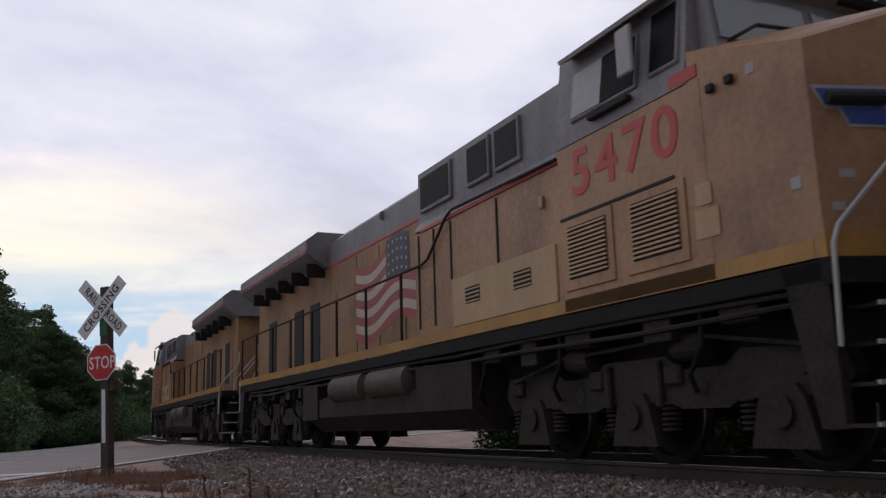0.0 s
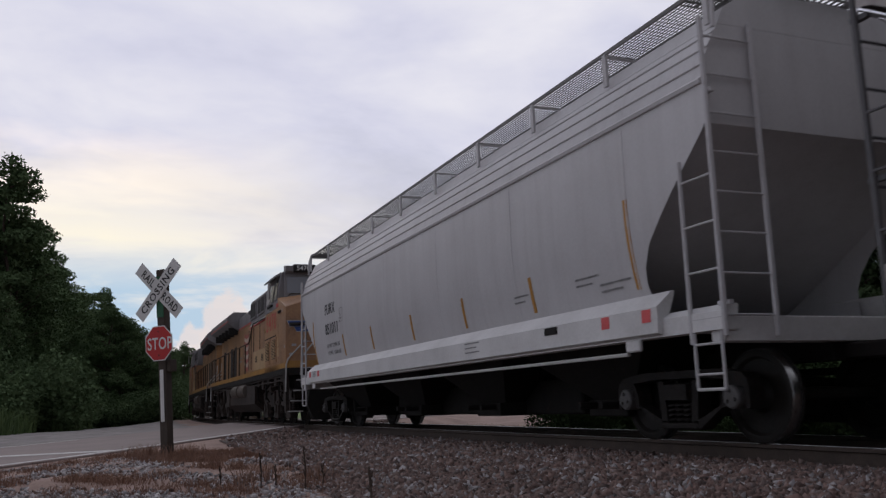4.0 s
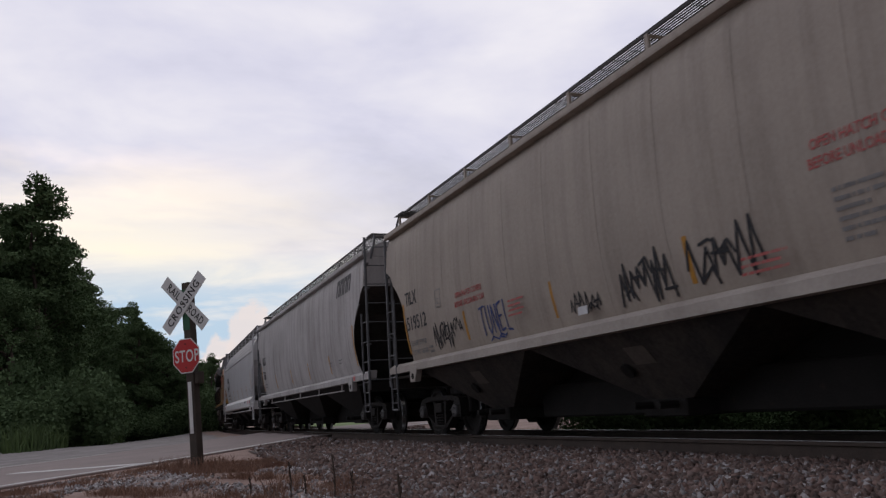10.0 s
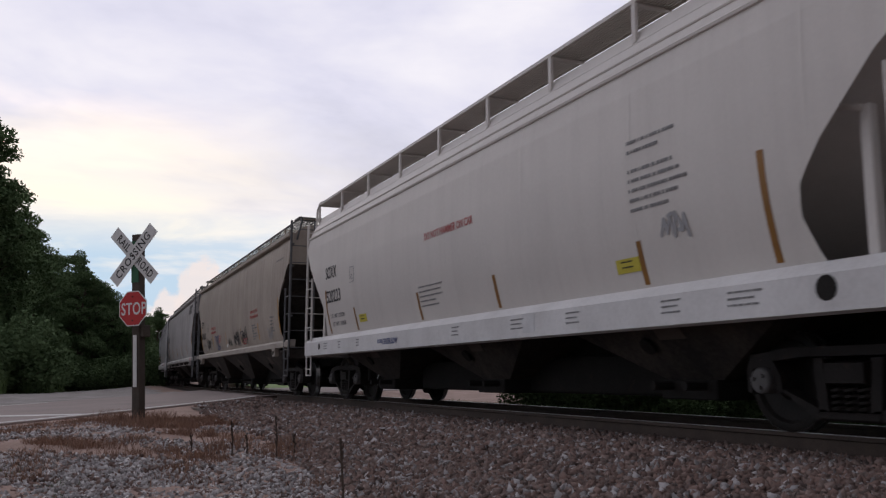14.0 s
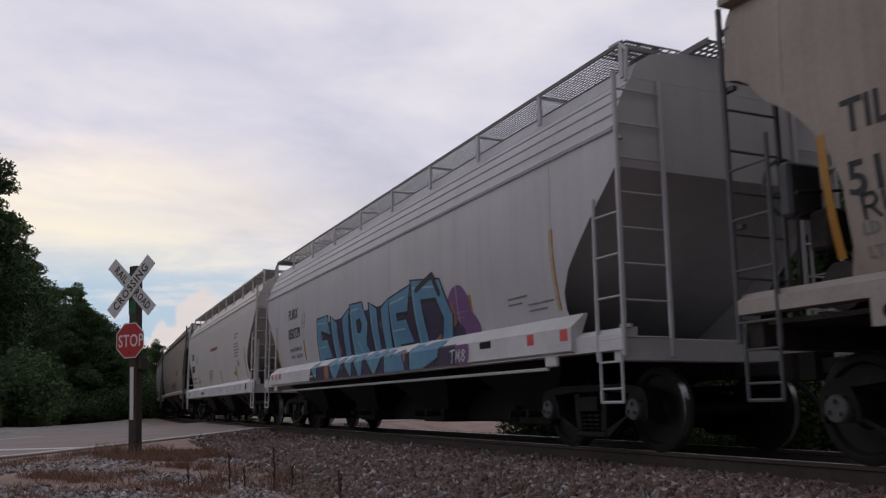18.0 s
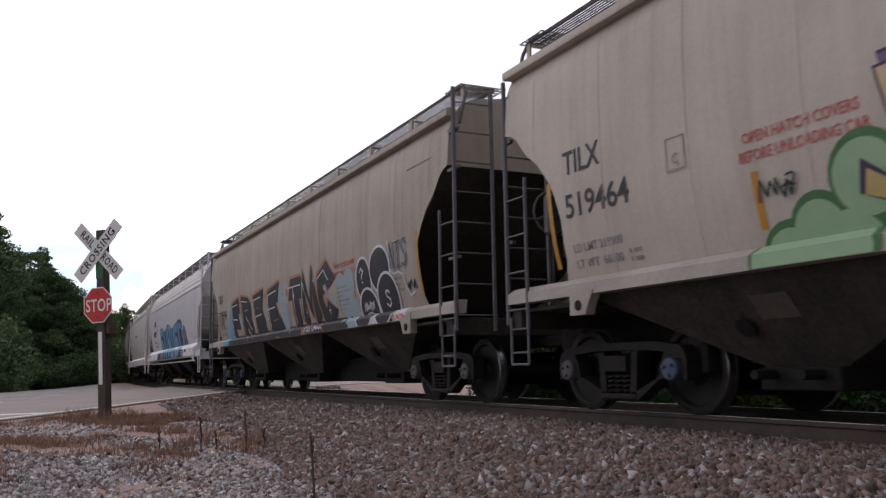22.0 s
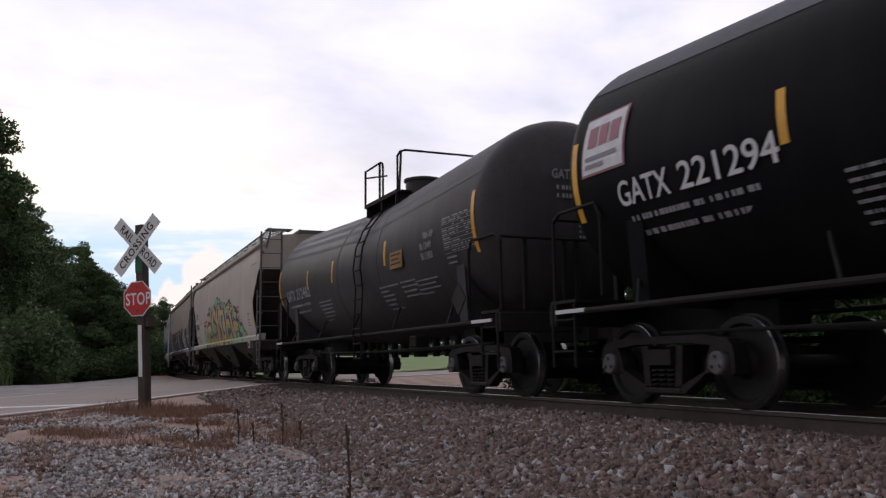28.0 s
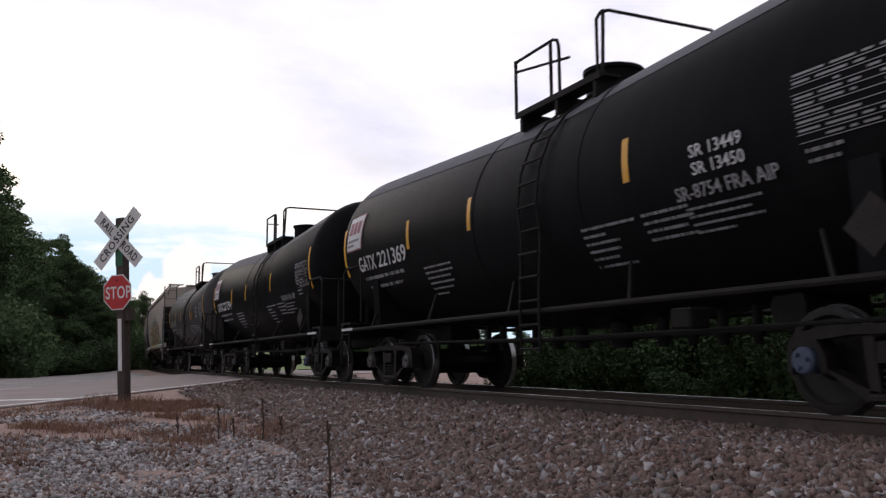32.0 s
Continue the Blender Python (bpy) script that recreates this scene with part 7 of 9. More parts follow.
def marks_gacx(car, sp):
    X = sp["half"]
    side_text("GACX", 0.44, M_BLACK_PAINT, car, 7.15, 2.52, X, "black reporting mark", squeeze=0.66)
    side_text("7626", 0.44, M_BLACK_PAINT, car, 7.1, 2.0, X, "black car number", squeeze=0.66)
    bars(car, 7.05, 1.80, ((0.12, 0.2, 0.3), (0.1, 0.12, 0.3)), M_GREY_PAINT, X, h=0.06)
    # four slanted letter-like blocks of the faded emblem
    for k in range(4):
        b = Spray(sp["near"], 0.004)
        y = -5.72 - 0.37 * k
        a = lambda u, v: (y - 0.33 * u - 0.12 * v, 3.40 + 0.42 * v)
        for q in (((0, 0), (0.34, 0), (0.34, 1), (0, 1)), ((0.34, 0.72), (1, 0.72), (1, 1), (0.34, 1)), ((0.66, 0), (1, 0), (1, 0.72), (0.66, 0.72))):
            b.poly([a(u, v) for u, v in q])
        b.done("faded_emblem", M_FADED, car, "faded slanted emblem block")
    b = B()
    box(b, (-1.604, -7.3, 1.31), (0.006, 0.14, 0.1))
    part("reflector", b, M_PINK, car, "red reflector")
    for y in (-4.4, -5.5):
        bars(car, y, 1.85, ((0.35,), (0.25,)), M_GREY_PAINT, X, h=0.035)


def marks_tilx(number):
    def go(car, sp):
        X = sp["half"]
        o, u = sp.get("shift", 0.0), sp.get("rise", 0.0)
        side_text("TILX", 0.36, M_BLACK_PAINT, car, 7.19 + o, 2.48 + u, X, "black reporting mark", width=0.66)
        side_text(number, 0.36, M_BLACK_PAINT, car, 7.20 + o, 2.01 + u, X, "black car number", width=1.09)
        side_text("LD LMT 219900", 0.13, M_GREY_PAINT, car, 7.16 + o, 1.71, X, width=0.84)
        side_text("LT WT  66100", 0.13, M_GREY_PAINT, car, 7.16 + o, 1.54, X, width=0.80)
        bars(car, 6.25 + o, 1.62, ((0.2,), (0.2,)), M_GREY_PAINT, X, h=0.06, gap=0.02)
        plate_box(car, 5.40 + o, 2.40, -1.6)
        for y, z in ((4.60, 2.28), (-3.42, 2.38)):
            side_text("OPEN HATCH COVERS", 0.13, M_RED_PAINT, car, y + o, z, X, "red stencilled warning", width=1.12)
            side_text("BEFORE UNLOADING CAR", 0.13, M_RED_PAINT, car, y + 0.05 + o, z - 0.15, X, "red stencilled warning", width=1.24)
        bars(car, -3.52, 2.02, ((0.5,), (0.75,), (0.35,), (0.6,), (0.65,), (0.3,)), M_GREY_PAINT, X, h=0.05, gap=0.03)
        bars(car, -6.15, 2.10, ((0.3, 0.15), (0.15, 0.15), (0.4,), (0.35,), (0.45,)), M_GREY_PAINT, X, h=0.05, gap=0.04)
        bars(car, -6.9, 3.55, ((0.9,),), M_GREY_PAINT, X, h=0.03)
        if "paint" in sp:
            sp["paint"](car, sp["near"])
    return go


def paint_tags(car, D):
    tag(car, D, 5.9, 1.52, 0.95, 0.50, G_BLACK, 3, 14, 0.016)
    tag(car, D, 4.95, 1.74, 0.45, 0.26, G_BLACK, 4, 6, 0.012)
    scrawl(car, D, "TUNEL", 3.75, 1.58, 1.1, 0.42, M_BLUE_PAINT, 5, 0.017)
    tag(car, D, 3.6, 1.48, 0.7, 0.08, M_BLUE_PAINT, 15, 5, 0.014)
    tag(car, D, 0.95, 1.48, 0.75, 0.36, G_BLACK, 6, 12, 0.011)
    tag(car, D, -0.25, 1.48, 1.0, 0.60, G_BLACK, 7, 16, 0.018)
    tag(car, D, -1.55, 1.50, 1.1, 0.55, G_BLACK, 8, 12, 0.018)
    tag(car, D, -5.7, 1.45, 0.65, 0.45, G_GREYW, 9, 12, 0.012)
    bars(car, 2.6, 1.96, ((0.5,), (0.4,), (0.5,), (0.45,)), M_RED_PAINT, -1.585, h=0.04, gap=0.03)
    bars(car, -2.4, 1.66, ((0.6,), (0.5,), (0.6,)), M_RED_PAINT, -1.585, h=0.04, gap=0.03)
    b = B()
    box(b, (-1.608, 0.45, 1.56), (0.004, 0.22, 0.10))
    part("white_sticker", b, M_WHITE_PAINT, car, "small white sticker")


def paint_black(car, D):
    rng = random.Random(5)
    spots = [(5.5 - 0.42 * k + rng.uniform(-0.15, 0.15), 1.75 + rng.uniform(-0.3, 0.5), rng.uniform(0.10, 0.24)) for k in range(23)]
    cloud(car, D, spots + [(-3.9, 1.75, 0.30), (-4.2, 2.05, 0.28), (-4.3, 1.55, 0.25), (-3.75, 2.1, 0.2), (-0.1, 2.2, 0.25), (0.15, 1.7, 0.3)], G_BLUE, G_BLUE)
    for k in range(24):
        s = Spray(D, 0.005)
        s.disc(5.2 - 0.38 * k + rng.uniform(-0.15, 0.15), rng.uniform(2.0, 2.5), rng.uniform(0.03, 0.10), n=10)
        s.done("graffiti_dot", rng.choice((G_ORANGE, G_ORANGE, G_BLACK)), car, "spray-paint dot")
    letters = (("F", 5.30, 4.35, 1.50, 2.24), ("R", 4.05, 3.1, 1.48, 2.28), ("E", 2.75, 1.85, 1.48, 2.24), ("E", 1.5, 0.4, 1.50, 2.26))
    rows = ((G_ORANGE, 0.03, (0.055, 0.03), "orange shadow of the letter"), (G_BLACK, 0.0, (0.0, 0.0), "black spray-painted letter"))
    piece(car, D, letters, 0.165, rows, 21, 0.007, wild=0.10, flare=0.6, shine=G_WHITE)
    big = (("T", -0.45, -1.3, 1.48, 2.28), ("M", -1.4, -2.2, 1.48, 2.34), ("C", -2.45, -3.2, 1.50, 2.38))
    piece(car, D, big, 0.17, rows, 27, 0.007, wild=0.09, flare=0.6, shine=G_WHITE)
    # stars of white paint
    for y, z in ((-0.75, 2.1), (-2.2, 2.3), (1.6, 1.75), (-1.55, 1.7), (3.0, 1.7), (-3.0, 1.65)):
        s = Spray(D, 0.022)
        s.poly([(y, z + 0.11), (y - 0.015, z), (y, z - 0.11), (y + 0.015, z)])
        s.poly([(y + 0.08, z), (y, z + 0.015), (y - 0.08, z), (y, z - 0.015)])
        s.done("graffiti_star", G_WHITE, car, "small white painted star")
    # white-rimmed black bubble letters, running down over the sill
    for i, (y, z, ry, rz) in enumerate(((-4.95, 2.02, 0.33, 0.38), (-5.72, 2.14, 0.42, 0.36), (-5.05, 1.52, 0.40, 0.34), (-5.95, 1.62, 0.42, 0.42))):
        lift = 0.008 + 0.003 * i
        s = Spray(D, lift)
        s.disc(y, z, ry + 0.045, (rz + 0.045) / (ry + 0.045), 26)
        rim = s.done("graffiti_rim", G_WHITE, car, "white rim of a bubble letter")
        s = Spray(D, lift + 0.0015)
        s.disc(y, z, ry, rz / ry, 26)
        s.done("graffiti_bubble", G_BLACK, rim, "black bubble letter")
    scrawl(car, D, "?", -4.82, 1.98, 0.25, 0.26, G_WHITE, 3, 0.016, 0.022)
    tag(car, D, -4.85, 1.5, 0.45, 0.16, G_WHITE, 31, 11, 0.012, 0.022)
    s = Spray(D, 0.022)
    s.stroke([(-4.85 - 0.4 * k / 6, 1.42 + 0.05 * math.sin(math.pi * k / 6)) for k in range(7)], 0.011)
    s.done("graffiti_smile", G_WHITE, car, "white painted mouth line")
    scrawl(car, D, "S", -5.85, 1.52, 0.25, 0.26, G_WHITE, 4, 0.016, 0.022)
    # grey letters in a ragged white outline
    scrawl(car, D, "NTS", -6.2, 2.08, 0.7, 0.42, G_GREYW, 8, 0.04, 0.008)
    scrawl(car, D, "NTS", -6.2, 2.08, 0.7, 0.42, G_BLACK, 8, 0.012, 0.014)
    s = Spray(D, 0.012)
    s.stroke([(-6.12, 2.55), (-6.2, 2.3), (-6.14, 2.12), (-6.3, 2.0), (-6.5, 2.02), (-6.66, 1.96), (-6.74, 1.75), (-6.82, 1.62), (-7.0, 1.66)], 0.014)
    s.done("graffiti_line", G_WHITE, car, "ragged white outline of a tag")
    tag(car, D, -6.75, 1.68, 0.35, 0.18, G_BLACK, 12, 6, 0.016)
    y = 5.55
    while y > -3.6:
        w = rng.uniform(0.25, 0.8)
        s = Spray(D, 0.0035 + rng.uniform(0, 0.0008))
        s.poly([(y + rng.uniform(0, 0.1), 1.24), (y + rng.uniform(-0.1, 0.1), 1.47), (y - w, 1.47), (y - w + rng.uniform(-0.2, 0.1), 1.24)])
        s.done("graffiti_sill", rng.choice((G_BLACK, G_BLACK, G_BLACK, G_ORANGE, G_INK)) if w < 0.5 else G_BLACK, car, "spray paint run over the sill")
        y -= w * rng.uniform(0.85, 1.0)
    for y0, y1, mat in ((6.3, 5.6, G_CYAN), (-3.7, -4.6, G_BLUE), (-4.75, -5.25, G_BLACK), (-5.3, -5.6, G_WHITE), (-5.6, -6.2, G_BLACK), (-6.45, -6.85, G_WHITE)):
        s = Spray(D, 0.0035)
        s.poly([(y0, 1.25), (y0 + 0.12, 1.45), (y1 + 0.1, 1.45), (y1 - rng.uniform(0, 0.15), 1.25)])
        s.done("graffiti_sill", mat, car, "spray paint run over the sill")
    # blue sheets of paint before the first letter, and a tag under the number
    for pts in (((6.25, 1.44), (6.1, 1.75), (5.75, 2.0), (5.62, 2.25), (5.45, 2.2), (5.4, 1.44)),):
        s = Spray(D, 0.0055)
        s.poly(list(pts))
        s.done("graffiti_patch", G_CYAN, car, "blue patch of spray paint")
    scrawl(car, D, "RUNE", 7.08, 1.82, 0.72, 0.17, G_BLACK, 71, 0.012, 0.008)
    tag(car, D, -1.6, 1.27, 1.1, 0.13, G_WHITE, 14, 11, 0.012, 0.008)
    tag(car, D, -6.45, 1.27, 0.35, 0.1, M_PINK, 15, 6, 0.010, 0.009)


def paint_gold(car, D):
    spots = [(4.15, 1.28, 0.27), (3.85, 1.48, 0.24), (3.38, 1.80, 0.28), (3.6, 1.3, 0.3), (2.6, 2.42, 0.40), (2.2, 2.2, 0.4), (0.45, 2.68, 0.40), (-0.08, 2.64, 0.36), (-0.8, 2.48, 0.34), (-1.52, 2.42, 0.32), (-2.58, 2.40, 0.36), (-2.92, 2.34, 0.32), (-3.72, 2.06, 0.42), (-4.4, 1.64, 0.34), (-4.9, 1.48, 0.34), (-5.3, 1.28, 0.30), (-4.2, 1.4, 0.4), (0.0, 2.0, 0.6), (-2.0, 1.9, 0.6), (1.5, 2.1, 0.5), (-3.2, 1.75, 0.5)]
    cloud(car, D, spots, G_GREEN, G_DGREEN, lift=0.0085)
    letters = (("E", 3.05, 1.85, 1.45, 2.42), ("S", 1.70, 0.65, 1.42, 2.62), ("K", 0.45, -0.55, 1.40, 2.66), ("D", -0.6, -1.6, 1.42, 2.5), ("E", -1.85, -2.85, 1.42, 2.5), ("V", -2.85, -4.1, 1.42, 2.36))
    rows = ((G_INK, 0.05, (-0.07, 0.07), "dark outline of the letter's shadow"), (G_VIOLET, 0.03, (-0.06, 0.06), "violet shadow of the letter"), (G_INK, 0.022, (0.0, 0.0), "dark outline of the letter"), (G_GOLD, 0.0, (0.0, 0.0), "gold spray-painted letter"))
    piece(car, D, letters, 0.115, rows, 41, 0.013, wild=0.08, lean=-0.10, flare=0.75, upper=(G_CREAMY, 0.55))
    rng = random.Random(9)
    # serifs and arrows between the letters
    for y, z, dy, dz, mat in ((3.35, 1.75, -0.5, -0.25, G_GOLD), (2.2, 2.55, -0.5, 0.2, G_CREAMY), (0.3, 2.7, -0.45, 0.1, G_CREAMY), (-1.0, 2.62, -0.4, 0.1, G_CREAMY), (-2.1, 2.55, -0.8, -0.02, G_CREAMY), (-3.1, 2.42, -0.35, 0.08, G_CREAMY), (-3.9, 1.95, -0.55, -0.12, G_CREAMY), (-0.2, 1.75, -0.3, -0.2, G_VIOLET), (1.1, 1.6, -0.3, 0.2, G_VIOLET), (-2.0, 1.6, -0.4, 0.1, G_VIOLET), (-4.3, 1.55, -0.5, -0.05, G_VIOLET)):
        s = Spray(D, 0.0255)
        pts = [(y, z + 0.10), (y + dy * 0.6, z + dz * 0.6 + 0.05), (y + dy * 1.2, z + dz * 1.2 + 0.02), (y + dy * 0.7, z + dz * 0.7 - 0.05), (y + 0.05, z - 0.08)]
        s.poly(pts)
        o = s.done("graffiti_serif", mat, car, "painted serif between the letters")
        cy, cz = y + dy / 2, z + dz / 2
        s = Spray(D, 0.0245)
        s.poly([(cy + (a - cy) * 1.14, cz + (c - cz) * 1.35) for a, c in pts])
        s.done("serif_outline", G_INK, o, "dark outline of the serif")
    y = 3.1
    while y > -4.6:
        w = rng.uniform(0.15, 0.6)
        s = Spray(D, 0.0035 + rng.uniform(0, 0.001))
        s.poly([(y + rng.uniform(-0.1, 0.1), 1.24), (y + rng.uniform(-0.1, 0.1), 1.46), (y - w, 1.46), (y - w + rng.uniform(-0.2, 0.1), 1.24)])
        s.done("graffiti_sill", rng.choice((G_GOLD, G_GOLD, G_CREAMY, G_VIOLET, G_INK)), car, "spray paint run over the sill")
        y -= w * rng.uniform(0.85, 1.05)
    scrawl(car, D, "USIL", -4.55, 1.98, 0.45, 0.14, G_BLACK, 51, 0.011, 0.02)
    tag(car, D, -4.7, 1.82, 0.5, 0.12, G_BLACK, 54, 8, 0.010, 0.02)
    tag(car, D, 4.38, 1.78, 0.42, 0.22, G_BLACK, 52, 9, 0.010, 0.02)


G_CREAMY = surface("spray_cream", (0.50, 0.38, 0.24), (0.42, 0.33, 0.14), rough=0.6, scale=2.0, bump=0.0)


def marks_soxx(car, sp):
    X = sp["half"]
    side_text("SOXX", 0.36, M_BLACK_PAINT, car, 6.37, 2.57, X, "black reporting mark", width=0.76)
    side_text("520223", 0.36, M_BLACK_PAINT, car, 6.36, 2.06, X, "black car number", width=0.98)
    side_text("LD LMT 222300", 0.12, M_GREY_PAINT, car, 6.2, 1.73, X, width=0.92)
    side_text("LT WT  63800", 0.12, M_GREY_PAINT, car, 6.18, 1.56, X, width=0.90)
    plate_box(car, 4.58, 2.50, -1.622)
    side_text("DO NOT HAMMER ON CAR", 0.17, M_RED_PAINT, car, 0.86, 2.63, X, "red stencilled warning", width=1.75)
    bars(car, 1.25, 1.92, ((0.95,), (0.85,), (0.9,), (0.6,), (0.7,)), M_GREY_PAINT, X, h=0.035, gap=0.04)
    bars(car, -4.52, 2.86, ((0.75,), (0.5,), (), (0.7,), (0.8,), (0.9,), (0.75,), (0.6,)), M_GREY_PAINT, X, h=0.05, gap=0.05)
    for y, z, w in ((4.2, 1.62, 0.42), (-4.32, 1.63, 0.40)):
        b = B()
        box(b, (0, y, 0), (0.004, w, 0.15), on_side(X, z))
        k = part("yellow_sticker", b, M_LEMON, car, "yellow warning sticker")
        bars(k, y + 0.1, z + 0.04, ((0.2,), (0.2,)), M_BLACK_PAINT, lambda q: X(q) + 0.004, h=0.025, gap=0.03)
    tag(car, sp["near"], -4.95, 1.78, 0.4, 0.3, G_GREYW, 61, 8, 0.02)
    bars(car, 2.98, 1.12, ((0.22,),), M_BLUE_PAINT, -1.634, h=0.10, label="blue maker's lettering blocks")
    side_text("CENTER FLOW", 0.14, M_BLUE_PAINT, car, 2.72, 1.06, -1.635, "blue slanted lettering", width=0.72, shear=0.2)
    for y, w in ((6.4, 0.3), (5.35, 0.15), (4.2, 0.18), (-0.2, 0.25), (-2.0, 0.35), (-3.3, 0.3), (-5.0, 0.3), (-5.9, 0.4)):
        bars(car, y, 1.20, ((w,), (w * 0.8,), (w * 0.9,)), M_GREY_PAINT, -1.634, h=0.025, gap=0.03)
    for y, w in ((6.75, 0.07), (-6.95, 0.10)):
        b = B()
        rod(b, (-1.630, y, 1.15), (-1.636, y, 1.15), w, 12)
        part("sill_hole", b, M_FRAME, car, "dark oval hole in the sill")
    b = B()
    box(b, (-1.634, -2.45, 1.14), (0.003, 0.3, 0.24))
    part("white_sticker", b, M_WHITE_PAINT, car, "white notice on the sill")


def tank_text(car, sp, text, size, y, z, mat, label="", squeeze=0.8, width=None):
    R, zc = sp["R"], sp["mid"](y - len(text) * size * 0.25)
    zz = z + size * 0.35
    a = math.asin((zz - zc) / R)
    x = -(R + 0.03) * math.cos(a)
    m = Matrix.Translation((x, y, zz)) @ pose(0, 0, 0, 0, math.degrees(a), 0) @ Matrix.Translation((0, 0, -size * 0.35)) @ NEAR
    return lettering(text, size, mat, car, m, label, squeeze=squeeze, bold=0.010, width=width)


def tank_bars(car, sp, y, z, rows, mat=None, h=0.045, gap=0.035, label="rows of small white stencilled writing"):
    R, zc = sp["R"], sp["mid"](y - 0.5)
    b = B()
    for i, row in enumerate(rows):
        yy, zz = y, z - i * (h + gap)
        a = math.asin((zz - zc) / R)
        m = Matrix.Translation((-(R + 0.026) * math.cos(a), 0, zz)) @ pose(0, 0, 0, 0, math.degrees(a), 0)
        for w in row:
            for p, q in dashes(w, h):
                box(b, (0, yy - p - q / 2, 0), (0.004, q, h * 0.7), m)
            yy -= w + h * 0.5
    ob = part("stencil", b, mat or M_TANKLETTER, car, label)
    ob["kind"] = "stuff"
    return ob


M_SIGNDULL = surface("dull_red_sign", (0.33, 0.13, 0.15), (0.25, 0.12, 0.15), rough=0.6, bump=0.0)
M_TANKLETTER = surface("dull_white_stencil", (0.34, 0.34, 0.35), (0.2, 0.2, 0.2), rough=0.7, bump=0.0)


def marks_tank(number, logo, extra):
    def go(car, sp):
        R, zc = sp["R"], sp["mid"](5.4)
        W = M_WHITE_PAINT if logo else M_TANKLETTER
        o = sp["strips"][0][0] - 6.18
        tank_text(car, sp, "GATX", 0.38, 5.36 + o, 2.11, W, "white reporting mark", width=0.84)
        tank_text(car, sp, number, 0.38, 4.36 + o, 2.11, W, "white car number", width=1.28)
        tank_bars(car, sp, 5.25 + o, 1.97, ((0.13, 0.24, 0.48, 0.18, 0.45, 0.16),), h=0.085)
        tank_bars(car, sp, 5.18 + o, 1.81, ((0.12, 0.2, 0.48, 0.18, 0.45, 0.16),), h=0.085)
        tank_bars(car, sp, 2.5 + o, 1.91, ((0.95,), (0.95,), (0.8,), (0.85,), (0.7,), (0.4,)))
        tank_bars(car, sp, -1.55, 1.90, ((0.95,), (0.4,), (0.6,), (0.55,), (0.45,), (0.7,)))
        tank_bars(car, sp, -2.6, 1.91, ((0.7,), (0.75,), (0.6,), (0.7,)))
        if logo:
            tank_text(car, sp, "SR-8754 FRA AIP", 0.19, -3.18, 1.95, M_TANKLETTER, "white stencilled letters", width=1.28)
        tank_bars(car, sp, -3.25, 1.87, ((0.95,), (0.8,), (0.9,), (0.5,)), h=0.035)
        if extra:
            tank_text(car, sp, "SR 13449", 0.165, -3.48, 2.31, W, "white stencilled letters", width=0.66)
            tank_text(car, sp, "SR 13450", 0.165, -3.48, 2.15, W, "white stencilled letters", width=0.66)
        # the test table: a ruled block of writing
        b = B()
        for i in range(9):
            zz = 2.68 - 0.064 * i
            a = math.asin((zz - zc) / R)
            m = Matrix.Translation((-(R + 0.012) * math.cos(a), 0, zz)) @ pose(0, 0, 0, 0, math.degrees(a), 0)
            box(b, (0, -5.23, 0), (0.003, 1.06, 0.007), m)
            rng = random.Random(i)
            yy = -4.72
            while yy > -5.68:
                w = rng.uniform(0.05, 0.14) if yy < -5.1 else rng.uniform(0.14, 0.34)
                if rng.random() < (0.55 if yy < -5.1 else 0.9):
                    box(b, (0, yy - w / 2, 0.03), (0.003, w, 0.019), m)
                yy -= w + 0.06
        part("test_table", b, M_TANKLETTER, car, "ruled white table of test dates")["kind"] = "stuff"
        tank_bars(car, sp, -4.75, 2.10, ((0.35,), (0.3,)))
        if logo:
            # notice board with plain blocks for the firm's sign
            R2 = R + 0.01
            def sheet(name, y0, y1, z0, z1, mat, lift, lab):
                bb = B()
                prev = None
                for k in range(7):
                    z = z0 + (z1 - z0) * k / 6
                    x = -math.sqrt((R2 + lift) ** 2 - (z - zc) ** 2)
                    row = [bb.verts.new((x, y0, z)), bb.verts.new((x, y1, z))]
                    if prev:
                        bb.faces.new((prev[0], prev[1], row[1], row[0]))
                    prev = row
                part(name, bb, mat, car, lab)
            sheet("sign_rim", 6.02 + o, 5.20 + o, 2.54, 3.23, M_SIGNDULL, 0.0, "dark red rim of a notice")
            sheet("sign_board", 5.99 + o, 5.23 + o, 2.565, 3.205, M_WHITE_PAINT, 0.006, "white notice board on the tank")
            for k in range(3):
                sheet("sign_block", 5.90 + o - 0.21 * k, 5.73 + o - 0.21 * k, 2.86, 3.10, M_SIGNDULL, 0.012, "dull red block of the firm's sign")
            for k, w in ((0, 0.6), (1, 0.35)):
                sheet("sign_line", 5.93 + o, 5.93 + o - w, 2.71 - 0.09 * k, 2.76 - 0.09 * k, M_GREY_PAINT, 0.012, "grey line of the firm's sign")
        else:
            b = B()
            box(b, (-(R + 0.012), -2.68, 2.31), (0.006, 0.62, 0.30))
            part("yellow_placard", b, M_BROWNYELLOW, car, "yellow notice with dark lines")
            bars(car, -2.45, 2.40, ((0.45,), (0.35,), (0.45,)), M_BLACK_PAINT, -R - 0.018, h=0.04)
            tank_text(car, sp, "FRA AIP", 0.15, -3.98, 2.50, M_TANKLETTER, squeeze=0.8)
            tank_text(car, sp, "SR 13449", 0.16, -3.80, 2.33, M_TANKLETTER, squeeze=0.8)
            tank_text(car, sp, "SR 13450", 0.16, -3.80, 2.17, M_TANKLETTER, squeeze=0.8)
        # hazard diamond holder near the rear end
        b = B()
